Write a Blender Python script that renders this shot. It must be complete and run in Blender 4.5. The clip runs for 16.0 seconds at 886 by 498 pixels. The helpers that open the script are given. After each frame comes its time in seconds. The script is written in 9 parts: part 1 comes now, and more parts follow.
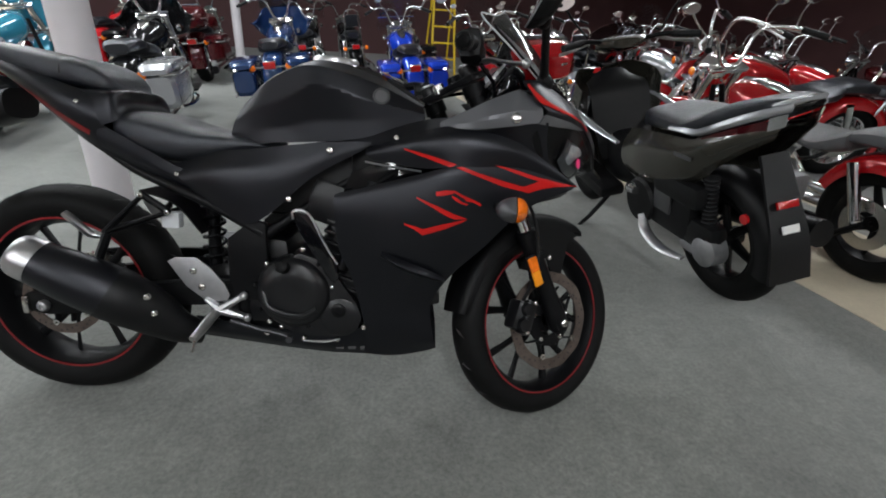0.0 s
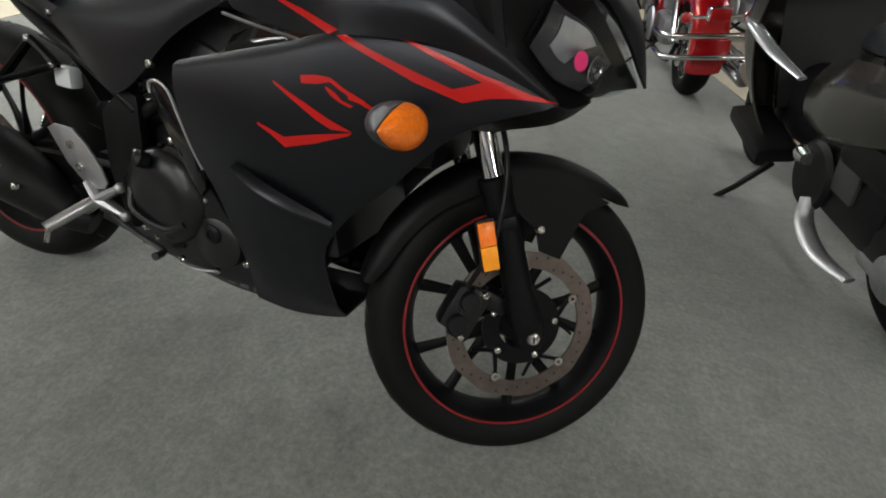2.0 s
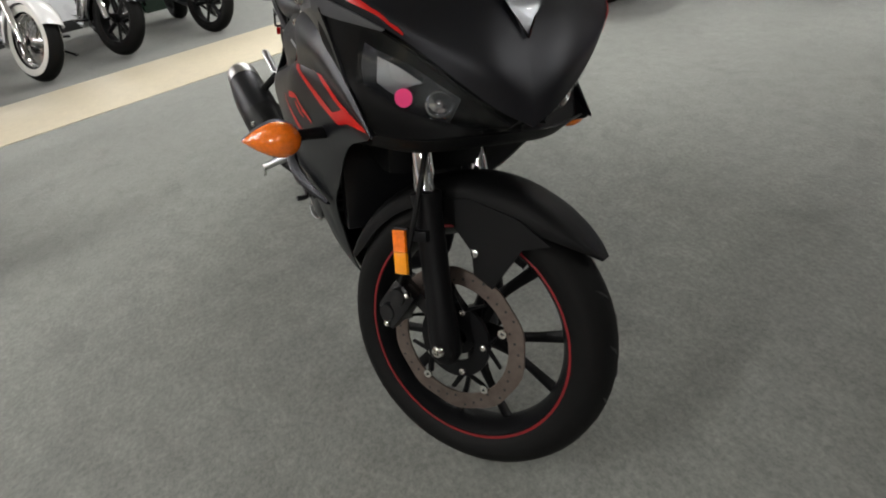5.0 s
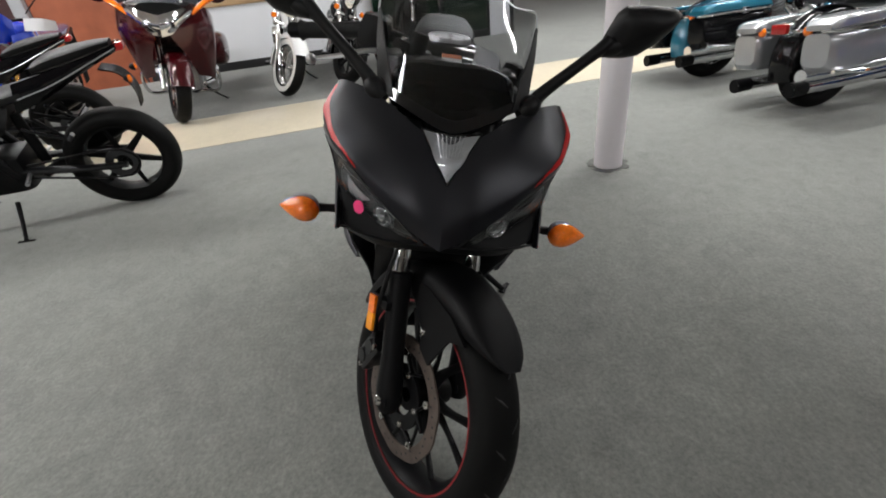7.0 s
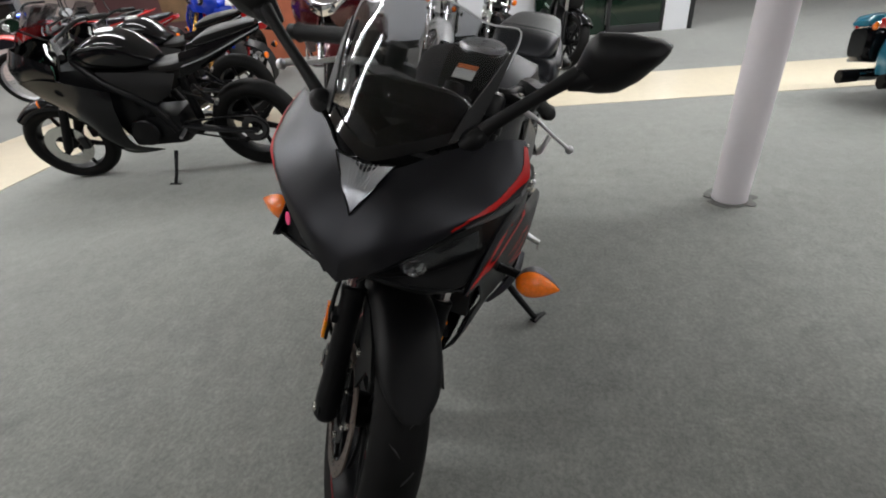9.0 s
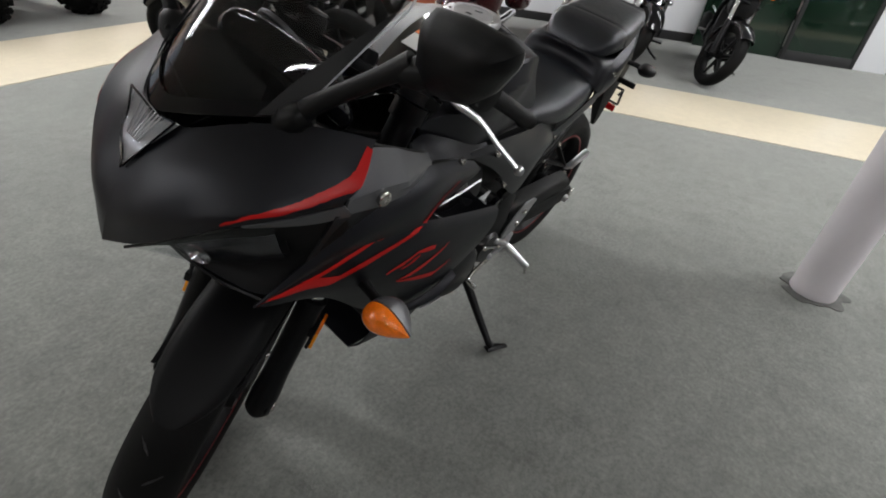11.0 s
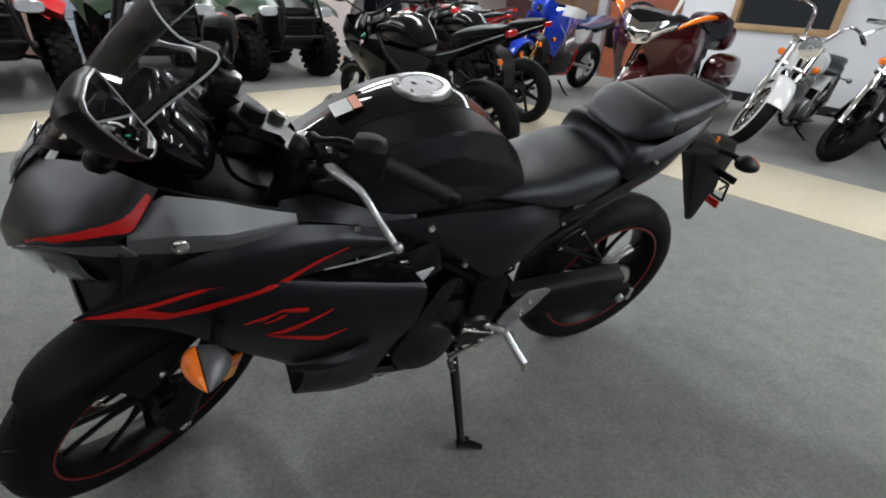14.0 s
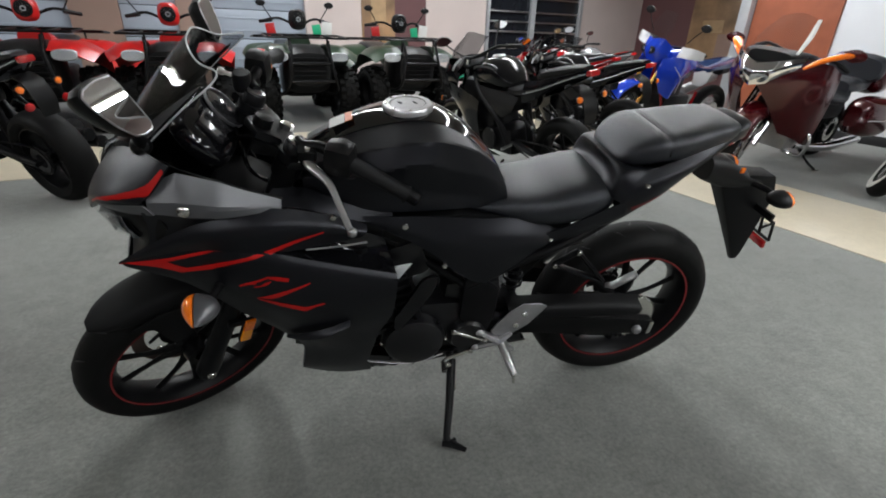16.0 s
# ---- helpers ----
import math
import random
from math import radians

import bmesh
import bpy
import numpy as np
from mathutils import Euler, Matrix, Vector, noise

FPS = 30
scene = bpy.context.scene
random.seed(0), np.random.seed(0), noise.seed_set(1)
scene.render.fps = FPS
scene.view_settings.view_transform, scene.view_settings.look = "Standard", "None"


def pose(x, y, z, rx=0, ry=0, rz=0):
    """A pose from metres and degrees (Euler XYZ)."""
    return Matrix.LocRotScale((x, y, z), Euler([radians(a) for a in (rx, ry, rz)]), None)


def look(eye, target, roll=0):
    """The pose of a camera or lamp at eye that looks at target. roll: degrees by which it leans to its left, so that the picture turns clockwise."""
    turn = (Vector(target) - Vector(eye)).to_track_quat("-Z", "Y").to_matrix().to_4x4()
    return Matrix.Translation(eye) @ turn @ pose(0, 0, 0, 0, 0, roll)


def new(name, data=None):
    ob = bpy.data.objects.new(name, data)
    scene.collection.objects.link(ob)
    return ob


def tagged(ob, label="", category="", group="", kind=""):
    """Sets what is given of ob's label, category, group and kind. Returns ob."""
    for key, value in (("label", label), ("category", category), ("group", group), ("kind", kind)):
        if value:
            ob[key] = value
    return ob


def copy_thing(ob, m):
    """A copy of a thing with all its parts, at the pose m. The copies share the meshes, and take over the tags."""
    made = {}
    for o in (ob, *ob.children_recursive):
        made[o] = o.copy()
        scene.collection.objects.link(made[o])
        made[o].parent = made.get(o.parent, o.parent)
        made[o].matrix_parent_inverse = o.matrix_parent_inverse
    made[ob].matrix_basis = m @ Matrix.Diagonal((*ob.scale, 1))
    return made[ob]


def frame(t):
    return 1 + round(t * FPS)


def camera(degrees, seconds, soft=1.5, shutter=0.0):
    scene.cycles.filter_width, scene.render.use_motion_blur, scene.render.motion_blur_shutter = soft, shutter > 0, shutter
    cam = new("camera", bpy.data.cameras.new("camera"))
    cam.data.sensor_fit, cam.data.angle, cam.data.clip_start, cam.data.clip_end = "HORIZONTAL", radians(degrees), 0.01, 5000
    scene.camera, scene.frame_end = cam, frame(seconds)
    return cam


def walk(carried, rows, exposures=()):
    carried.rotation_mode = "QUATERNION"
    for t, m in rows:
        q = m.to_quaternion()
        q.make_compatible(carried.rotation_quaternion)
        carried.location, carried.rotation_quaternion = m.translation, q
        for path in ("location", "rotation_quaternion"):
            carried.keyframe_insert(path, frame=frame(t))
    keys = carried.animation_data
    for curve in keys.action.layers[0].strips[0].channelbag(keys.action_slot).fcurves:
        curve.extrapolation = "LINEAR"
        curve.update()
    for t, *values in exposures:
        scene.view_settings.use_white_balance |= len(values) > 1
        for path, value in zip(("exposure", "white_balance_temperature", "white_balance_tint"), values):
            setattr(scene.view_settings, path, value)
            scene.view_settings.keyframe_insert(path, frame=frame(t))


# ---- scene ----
cam = camera(86.47, 16.0, soft=1.9)
PATH = [
    (0, (0.904, -1.237, 1.114), (1.095, 0.545, 0.226), 4.3),
    (0.5, (1.066, -1.123, 1.086), (1.135, 0.632, 0.128), 5.6),
    (1, (1.206, -0.98, 1.036), (1.158, 0.717, -0.021), 6.8),
    (1.5, (1.312, -0.843, 1.005), (1.096, 0.803, -0.112), 6.6),
    (2, (1.376, -0.754, 0.948), (0.964, 0.804, -0.237), 6.2),
    (2.5, (1.475, -0.672, 0.914), (0.868, 0.758, -0.346), 3.4),
    (3, (1.554, -0.601, 0.892), (0.798, 0.696, -0.43), 0.2),
    (5.5, (2.009, -0.247, 1.071), (0.462, 0.21, -0.11), -9.4),
    (6, (2.059, -0.163, 1.105), (0.433, 0.149, -0.018), -8.6),
    (6.5, (2.116, -0.053, 1.136), (0.442, 0.109, 0.054), -7.2),
    (7, (2.149, 0.047, 1.166), (0.44, 0.069, 0.128), -6.3),
    (7.5, (2.162, 0.164, 1.184), (0.455, -0.001, 0.155), -5.9),
    (8, (2.141, 0.257, 1.189), (0.439, -0.067, 0.189), -5.3),
    (8.5, (2.085, 0.347, 1.182), (0.413, -0.11, 0.185), -6.4),
    (11, (1.64, 0.719, 1.132), (0.253, -0.174, 0.001), 5.4),
    (11.5, (1.578, 0.798, 1.134), (0.234, -0.203, 0.042), 5.8),
    (12, (1.5, 0.822, 1.124), (0.218, -0.262, 0.037), 6.4),
    (12.5, (1.382, 0.85, 1.119), (0.16, -0.314, 0.046), 7.3),
    (13, (1.287, 0.879, 1.115), (0.131, -0.363, 0.058), 7.4),
    (13.5, (1.215, 0.946, 1.126), (0.165, -0.422, 0.114), 5.5),
    (14, (1.18, 1.023, 1.152), (0.271, -0.477, 0.19), 3.6),
    (14.5, (1.142, 1.082, 1.15), (0.362, -0.509, 0.222), 2.1),
    (15, (1.069, 1.163, 1.135), (0.397, -0.483, 0.218), 1.9),
    (15.5, (1.001, 1.227, 1.14), (0.393, -0.465, 0.265), 2.1),
    (16, (0.934, 1.286, 1.139), (0.459, -0.469, 0.307), 1.9),
]
walk(cam, [(t, look(eye, target, roll)) for t, eye, target, roll in PATH], exposures=[(0, 0.1, 6250, 8), (1.5, 0.1, 6500, 6), (3, 0.2, 6850, 6), (5.5, 0.3, 6700, 9), (8.5, 0.25, 6500, 10), (11, 0.15, 6500, 10), (13, 0.1, 6250, 9), (16, 0.1, 6350, 8)])

# ---- light: rows of ceiling tubes in an enclosed showroom ----
ROOM = 12.67         # degrees by which the hall is turned
CEIL = 3.3


def hall(u, v, z=0.0):
    """A place given along the hall's own axes."""
    c, s = math.cos(radians(ROOM)), math.sin(radians(ROOM))
    return (u * c - v * s, u * s + v * c, z)


def hall_pose(u, v, z=0.0, turn=0.0):
    return pose(*hall(u, v, z), 0, 0, ROOM + turn)


world = bpy.data.worlds.new("world")
scene.world = world
world.use_nodes = True
world.node_tree.nodes["Background"].inputs[0].default_value = (0.75, 0.8, 0.9, 1)
world.node_tree.nodes["Background"].inputs[1].default_value = 0.03
scene.view_settings.exposure = 0.0
LAMPS = [(u, v) for u in (-5.4, -2.5, 0.4, 5.2) for v in (-6.5, -3.2, 2.75, 5.8) if (u, v) != (0.4, 2.75)] + [(-1.0, 3.2)]
LAMP_WATTS = 58.0


# ---- materials ----
def mat(name, colour, rough=0.5, metal=0.0, vary=0.15, scale=30.0, bump=0.0, bump_scale=200.0, coat=0.0, tint=None, spec=0.5, rough_vary=0.1):
    """A surface whose colour and gloss wander at two scales, with fine relief."""
    m = bpy.data.materials.new(name)
    m.use_nodes = True
    nt = m.node_tree
    b = nt.nodes["Principled BSDF"]
    b.inputs["Metallic"].default_value = metal
    b.inputs["Coat Weight"].default_value = coat
    b.inputs["Coat Roughness"].default_value = 0.05
    b.inputs["Specular IOR Level"].default_value = spec
    if tint:
        b.inputs["Specular Tint"].default_value = (*tint, 1)
    co = nt.nodes.new("ShaderNodeTexCoord")
    n1 = nt.nodes.new("ShaderNodeTexNoise")
    n1.inputs["Scale"].default_value = scale
    n1.inputs["Detail"].default_value = 4
    n2 = nt.nodes.new("ShaderNodeTexNoise")
    n2.inputs["Scale"].default_value = scale * 0.17
    n2.inputs["Detail"].default_value = 3
    for n in (n1, n2):
        nt.links.new(co.outputs["Object"], n.inputs["Vector"])
    add = nt.nodes.new("ShaderNodeMath")
    add.operation = "ADD"
    nt.links.new(n1.outputs[0], add.inputs[0])
    nt.links.new(n2.outputs[0], add.inputs[1])
    ramp = nt.nodes.new("ShaderNodeMapRange")
    ramp.inputs["From Min"].default_value, ramp.inputs["From Max"].default_value = 0.6, 1.4
    ramp.inputs["To Min"].default_value, ramp.inputs["To Max"].default_value = 1 - vary, 1 + vary
    nt.links.new(add.outputs[0], ramp.inputs["Value"])
    mul = nt.nodes.new("ShaderNodeVectorMath")
    mul.operation = "SCALE"
    mul.inputs[0].default_value = colour
    nt.links.new(ramp.outputs[0], mul.inputs["Scale"])
    nt.links.new(mul.outputs[0], b.inputs["Base Color"])
    rr = nt.nodes.new("ShaderNodeMapRange")
    rr.inputs["From Min"].default_value, rr.inputs["From Max"].default_value = 0.3, 0.7
    rr.inputs["To Min"].default_value, rr.inputs["To Max"].default_value = max(0.0, rough * (1 - rough_vary)), min(1.0, rough * (1 + rough_vary))
    nt.links.new(n2.outputs[0], rr.inputs["Value"])
    nt.links.new(rr.outputs[0], b.inputs["Roughness"])
    if bump:
        n3 = nt.nodes.new("ShaderNodeTexNoise")
        n3.inputs["Scale"].default_value = bump_scale
        n3.inputs["Detail"].default_value = 3
        nt.links.new(co.outputs["Object"], n3.inputs["Vector"])
        bp = nt.nodes.new("ShaderNodeBump")
        bp.inputs["Strength"].default_value = bump
        bp.inputs["Distance"].default_value = 0.002
        nt.links.new(n3.outputs[0], bp.inputs["Height"])
        nt.links.new(bp.outputs[0], b.inputs["Normal"])
    return m


def clear(name, tint, gloss=0.12, rough=0.02, edge=0.7):
    """A thin clear sheet: tinted see-through with a glossy face."""
    m = bpy.data.materials.new(name)
    m.use_nodes = True
    nt = m.node_tree
    nt.nodes.remove(nt.nodes["Principled BSDF"])
    out = nt.nodes["Material Output"]
    tr = nt.nodes.new("ShaderNodeBsdfTransparent")
    tr.inputs[0].default_value = (*tint, 1)
    gl = nt.nodes.new("ShaderNodeBsdfGlossy")
    gl.inputs["Roughness"].default_value = rough
    fr = nt.nodes.new("ShaderNodeLayerWeight")
    fr.inputs["Blend"].default_value = 0.5
    pw = nt.nodes.new("ShaderNodeMath")
    pw.operation = "POWER"
    pw.inputs[1].default_value = 4.0
    nt.links.new(fr.outputs["Facing"], pw.inputs[0])
    mx = nt.nodes.new("ShaderNodeMath")
    mx.operation = "MULTIPLY_ADD"
    mx.inputs[1].default_value, mx.inputs[2].default_value = edge, gloss * 0.3
    nt.links.new(pw.outputs[0], mx.inputs[0])
    mix = nt.nodes.new("ShaderNodeMixShader")
    nt.links.new(mx.outputs[0], mix.inputs[0])
    nt.links.new(tr.outputs[0], mix.inputs[1])
    nt.links.new(gl.outputs[0], mix.inputs[2])
    nt.links.new(mix.outputs[0], out.inputs[0])
    return m


def glow(name, colour, strength):
    m = bpy.data.materials.new(name)
    m.use_nodes = True
    b = m.node_tree.nodes["Principled BSDF"]
    b.inputs["Emission Color"].default_value = (*colour, 1)
    b.inputs["Emission Strength"].default_value = strength
    return m


MATTE = mat("matte_black_paint", (0.0030, 0.0032, 0.0044), 0.38, 0.0, 0.12, 14, 0.08, 900, spec=0.42, rough_vary=0.12, tint=(0.90, 0.91, 1.0))
GLOSS = mat("gloss_black_plastic", (0.004, 0.004, 0.005), 0.07, 0.0, 0.1, 10, spec=0.45)
PLASTIC = mat("black_plastic", (0.005, 0.005, 0.0055), 0.46, 0.0, 0.2, 40, 0.15, 600, spec=0.24)
SATINPANEL = mat("satin_grey_plastic", (0.10, 0.101, 0.108), 0.35, 0.35, 0.1, 20, 0.1, 700, spec=0.6)
# Deeper black: shade under the nose and in recesses is put into this colour.
SHADEBLACK = mat("shade_toned_black", (0.003, 0.003, 0.0034), 0.52, 0.0, 0.15, 20, 0.12, 800, spec=0.17)
VINYL = mat("seat_vinyl", (0.008, 0.009, 0.012), 0.32, 0.0, 0.15, 25, 0.35, 1400, spec=0.66, tint=(0.90, 0.93, 1.0))
RUBBER = mat("tyre_rubber", (0.0042, 0.0041, 0.0041), 0.62, 0.0, 0.25, 30, 0.2, 500, spec=0.14)
GRIP = mat("grip_rubber", (0.008, 0.008, 0.009), 0.55, 0.0, 0.2, 60, 0.6, 500, spec=0.3)
BLACKMETAL = mat("black_painted_metal", (0.004, 0.004, 0.0046), 0.4, 0.0, 0.25, 35, 0.1, 300, spec=0.15)
ENGINE = mat("engine_black", (0.006, 0.006, 0.007), 0.32, 0.0, 0.3, 30, 0.15, 250, spec=0.4)
ALU = mat("brushed_aluminium", (0.55, 0.55, 0.56), 0.32, 1.0, 0.1, 60, 0.05, 800)
SATIN = mat("satin_silver_cast", (0.42, 0.42, 0.43), 0.42, 0.9, 0.15, 50, 0.1, 500)
STEEL = mat("zinc_steel", (0.62, 0.61, 0.58), 0.22, 1.0, 0.1, 60)
CHROME = mat("chrome", (0.78, 0.78, 0.79), 0.06, 1.0, 0.05, 20)
DISC = mat("rusted_disc_steel", (0.15, 0.12, 0.105), 0.45, 0.8, 0.35, 45, 0.1, 300)
REDTAPE = mat("red_decal", (0.47, 0.007, 0.006), 0.33, 0.0, 0.06, 30, spec=0.35)
REDRIM = mat("red_rim_tape", (0.17, 0.005, 0.008), 0.4, 0.0, 0.15, 30)
AMBER = mat("amber_lens", (0.95, 0.20, 0.008), 0.1, 0.0, 0.25, 140, 0.5, 260, coat=0.9)
ORANGE = mat("orange_reflector", (0.95, 0.33, 0.01), 0.14, 0.0, 0.1, 200, 0.5, 900, coat=0.5)
REDLENS = mat("red_lens", (0.42, 0.008, 0.01), 0.1, 0.0, 0.1, 90, 0.3, 350, coat=0.6)
SILVERREF = mat("lamp_reflector", (0.6, 0.6, 0.62), 0.1, 1.0, 0.1, 30)
PALEREF = mat("pale_reflector", (0.56, 0.56, 0.58), 0.25, 0.6, 0.25, 60, 0.4, 250)
DARKREF = mat("smoked_reflector", (0.10, 0.10, 0.11), 0.2, 0.75, 0.35, 70, 0.5, 180)
PALELAMP = mat("pale_lamp_bowl", (0.7, 0.71, 0.73), 0.22, 0.35, 0.2, 50, 0.3, 200)
CLAMPDARK = mat("black_anodised_clamp", (0.006, 0.006, 0.007), 0.36, 0.0, 0.1, 40, spec=0.3)
CLAMPGREY = mat("grey_anodised_clamp", (0.065, 0.065, 0.069), 0.4, 0.8, 0.1, 40)
LENS = clear("clear_lens", (0.93, 0.94, 0.95), 0.1, 0.02, 0.35)
SCREEN = clear("smoked_screen", (0.64, 0.645, 0.655), 0.12)
SCREENEDGE = mat("screen_edge", (0.6, 0.62, 0.64), 0.12, 0.0, 0.1, 30)
PINK = mat("pink_sticker", (0.85, 0.04, 0.2), 0.5, 0.0, 0.05, 30)
WHITETAG = mat("white_sticker", (0.75, 0.75, 0.73), 0.5, 0.0, 0.05, 40)
ORANGETAG = mat("orange_sticker", (0.75, 0.2, 0.06), 0.45, 0.0, 0.08, 40)
GREYPRINT = mat("grey_print", (0.05, 0.05, 0.052), 0.4, 0.0, 0.05, 40)
MIRROR = mat("mirror_glass", (0.85, 0.85, 0.86), 0.01, 1.0, 0.02, 10)
DIAL = mat("dial_face", (0.02, 0.02, 0.022), 0.15, 0.0, 0.1, 20, coat=0.8)


# ---- shape helpers ----
def cr(pts, n, sharp=False):
    """n points along a curve through pts (or along the straight lines between them)."""
    p = np.array(pts, float)
    d = np.r_[0, np.cumsum(np.maximum(np.linalg.norm(np.diff(p, axis=0), axis=1), 1e-9))]
    t = np.linspace(0, d[-1], n)
    if sharp or len(p) < 3:
        return np.stack([np.interp(t, d, p[:, k]) for k in range(p.shape[1])], 1)
    m = np.zeros_like(p)
    m[1:-1] = (p[2:] - p[:-2]) / (d[2:] - d[:-2])[:, None]
    m[0], m[-1] = (p[1] - p[0]) / (d[1] - d[0]), (p[-1] - p[-2]) / (d[-1] - d[-2])
    i = np.clip(np.searchsorted(d, t, side="right") - 1, 0, len(p) - 2)
    h = (d[i + 1] - d[i])[:, None]
    s = ((t - d[i])[:, None]) / h
    return (2 * s**3 - 3 * s**2 + 1) * p[i] + (s**3 - 2 * s**2 + s) * h * m[i] + (-2 * s**3 + 3 * s**2) * p[i + 1] + (s**3 - s**2) * h * m[i + 1]


def flip(pts, side):
    return [(p[0], p[1] * side, p[2]) for p in pts]


def add_grid(bm, rows, close=False):
    vs = [[bm.verts.new(Vector(p)) for p in row] for row in rows]
    for a, b in zip(vs[:-1], vs[1:]):
        n = len(a)
        for k in range(n if close else n - 1):
            try:
                bm.faces.new((a[k], a[(k + 1) % n], b[(k + 1) % n], b[k]))
            except ValueError:
                pass
    return vs


def add_loft(bm, rings, caps=True):
    vs = add_grid(bm, rings, True)
    if caps:
        bm.faces.new(vs[0])
        bm.faces.new(list(reversed(vs[-1])))


def add_panel(bm, curves, nu=24, nv=10, thick=0.004, sharp_v=False, sharp_u=False, towards=(0.7, 0, 0.6)):
    """A shell through several curves, with thickness towards the inside point."""
    cs = np.array([cr(c, nu, sharp_u) for c in curves])
    g = np.array([cr(cs[:, k], nv, sharp_v or len(curves) < 3) for k in range(nu)])
    du = np.gradient(g, axis=0)
    dv = np.gradient(g, axis=1)
    nrm = np.cross(du, dv)
    nrm /= np.maximum(np.linalg.norm(nrm, axis=2, keepdims=True), 1e-9)
    inward = np.array(towards) - g.mean((0, 1))
    if (nrm.mean((0, 1)) @ inward) < 0:
        nrm = -nrm
    back = g + nrm * thick
    va = [[bm.verts.new(p) for p in row] for row in g]
    vb = [[bm.verts.new(p) for p in row] for row in back]
    A, B = len(va), len(va[0])
    for i in range(A - 1):
        for k in range(B - 1):
            bm.faces.new((va[i][k], va[i + 1][k], va[i + 1][k + 1], va[i][k + 1]))
            bm.faces.new((vb[i][k], vb[i][k + 1], vb[i + 1][k + 1], vb[i + 1][k]))
    for i in range(A - 1):
        bm.faces.new((va[i][0], vb[i][0], vb[i + 1][0], va[i + 1][0]))
        bm.faces.new((va[i][-1], va[i + 1][-1], vb[i + 1][-1], vb[i][-1]))
    for k in range(B - 1):
        bm.faces.new((va[0][k], va[0][k + 1], vb[0][k + 1], vb[0][k]))
        bm.faces.new((va[-1][k], vb[-1][k], vb[-1][k + 1], va[-1][k + 1]))


def add_tube(bm, pts, r, seg=10, n=0, caps=True, flat=1.0):
    """A round bar along pts; r one radius or one for each point."""
    p = np.array(pts, float)
    rr = np.full(len(p), r) if np.isscalar(r) else np.array(r, float)
    if n:
        q = cr(np.c_[p, rr], n)
        p, rr = q[:, :3], q[:, 3]
    rings, up = [], None
    for i in range(len(p)):
        t = Vector(p[min(i + 1, len(p) - 1)] - p[max(i - 1, 0)]).normalized()
        if up is None:
            up = t.orthogonal() if abs(t.z) > 0.95 else t.cross(Vector((0, 0, 1))).normalized()
        up = (up - t * up.dot(t)).normalized()
        w = t.cross(up)
        rings.append([Vector(p[i]) + float(rr[i]) * (math.cos(a) * up + flat * math.sin(a) * w) for a in [2 * math.pi * k / seg for k in range(seg)]])
    add_loft(bm, rings, caps)


def add_box(bm, c, s, bevel=0.0, m=None):
    mm = Matrix.Translation(c) @ (m or Matrix()) @ Matrix.Diagonal((*s, 1))
    r = bmesh.ops.create_cube(bm, size=1.0, matrix=mm)
    if bevel:
        es = list({e for v in r["verts"] for e in v.link_edges})
        bmesh.ops.bevel(bm, geom=es, offset=bevel, segments=2, affect="EDGES", profile=0.6)


def add_lathe(bm, prof, m=None, seg=32, closed=False, caps=True):
    """Turns a profile of (radius, along) about the local y axis."""
    m = m or Matrix()
    rings = [[m @ Vector((r * math.cos(a), h, r * math.sin(a))) for a in [2 * math.pi * k / seg for k in range(seg)]] for r, h in prof]
    if closed:
        rings.append(rings[0])
        vs = [[bm.verts.new(p) for p in ring] for ring in rings[:-1]]
        vs.append(vs[0])
        for a, b in zip(vs[:-1], vs[1:]):
            for k in range(seg):
                bm.faces.new((a[k], a[(k + 1) % seg], b[(k + 1) % seg], b[k]))
    else:
        add_loft(bm, rings, caps)


def add_plate(bm, outline, y0, y1, m=None, bevel=0.0):
    """A flat plate: an outline in x and z between two y."""
    m = m or Matrix()
    a = [bm.verts.new(m @ Vector((x, y0, z))) for x, z in outline]
    b = [bm.verts.new(m @ Vector((x, y1, z))) for x, z in outline]
    n = len(a)
    fs = [bm.faces.new(a), bm.faces.new(list(reversed(b)))]
    for k in range(n):
        fs.append(bm.faces.new((a[k], b[k], b[(k + 1) % n], a[(k + 1) % n])))
    if bevel:
        es = list({e for f in fs[:2] for e in f.edges})
        bmesh.ops.bevel(bm, geom=es, offset=bevel, segments=2, affect="EDGES", profile=0.6)


def add_shell(bm, stations, seg=20, power=0.75, axis_y=0.0):
    """A closed body of superellipse sections: x, half width, bottom, top."""
    rings = []
    for x, w, zb, zt in stations:
        ring = []
        for k in range(seg):
            a = 2 * math.pi * k / seg
            c, s = math.cos(a), math.sin(a)
            ring.append(Vector((x, axis_y + w * math.copysign(abs(c) ** power, c), (zb + zt) / 2 + (zt - zb) / 2 * math.copysign(abs(s) ** power, s))))
        rings.append(ring)
    add_loft(bm, rings)


def stations(rows, n):
    return [tuple(r) for r in cr(rows, n)]


def add_ball(bm, c, r, seg=10, scale=(1, 1, 1)):
    bmesh.ops.create_uvsphere(bm, u_segments=seg, v_segments=max(5, seg // 2 + 1), radius=r, matrix=Matrix.Translation(c) @ Matrix.Diagonal((*scale, 1)))


def add_bolt(bm, c, d, r=0.007, h=0.006):
    """A domed bolt head at c that looks along d."""
    q = Vector((0, 1, 0)).rotation_difference(Vector(d).normalized()).to_matrix().to_4x4()
    m = Matrix.Translation(c) @ q
    add_lathe(bm, [(r, -0.004), (r, h * 0.4), (r * 0.8, h * 0.85), (r * 0.45, h), (r * 0.42, h * 0.6)], m, 10)


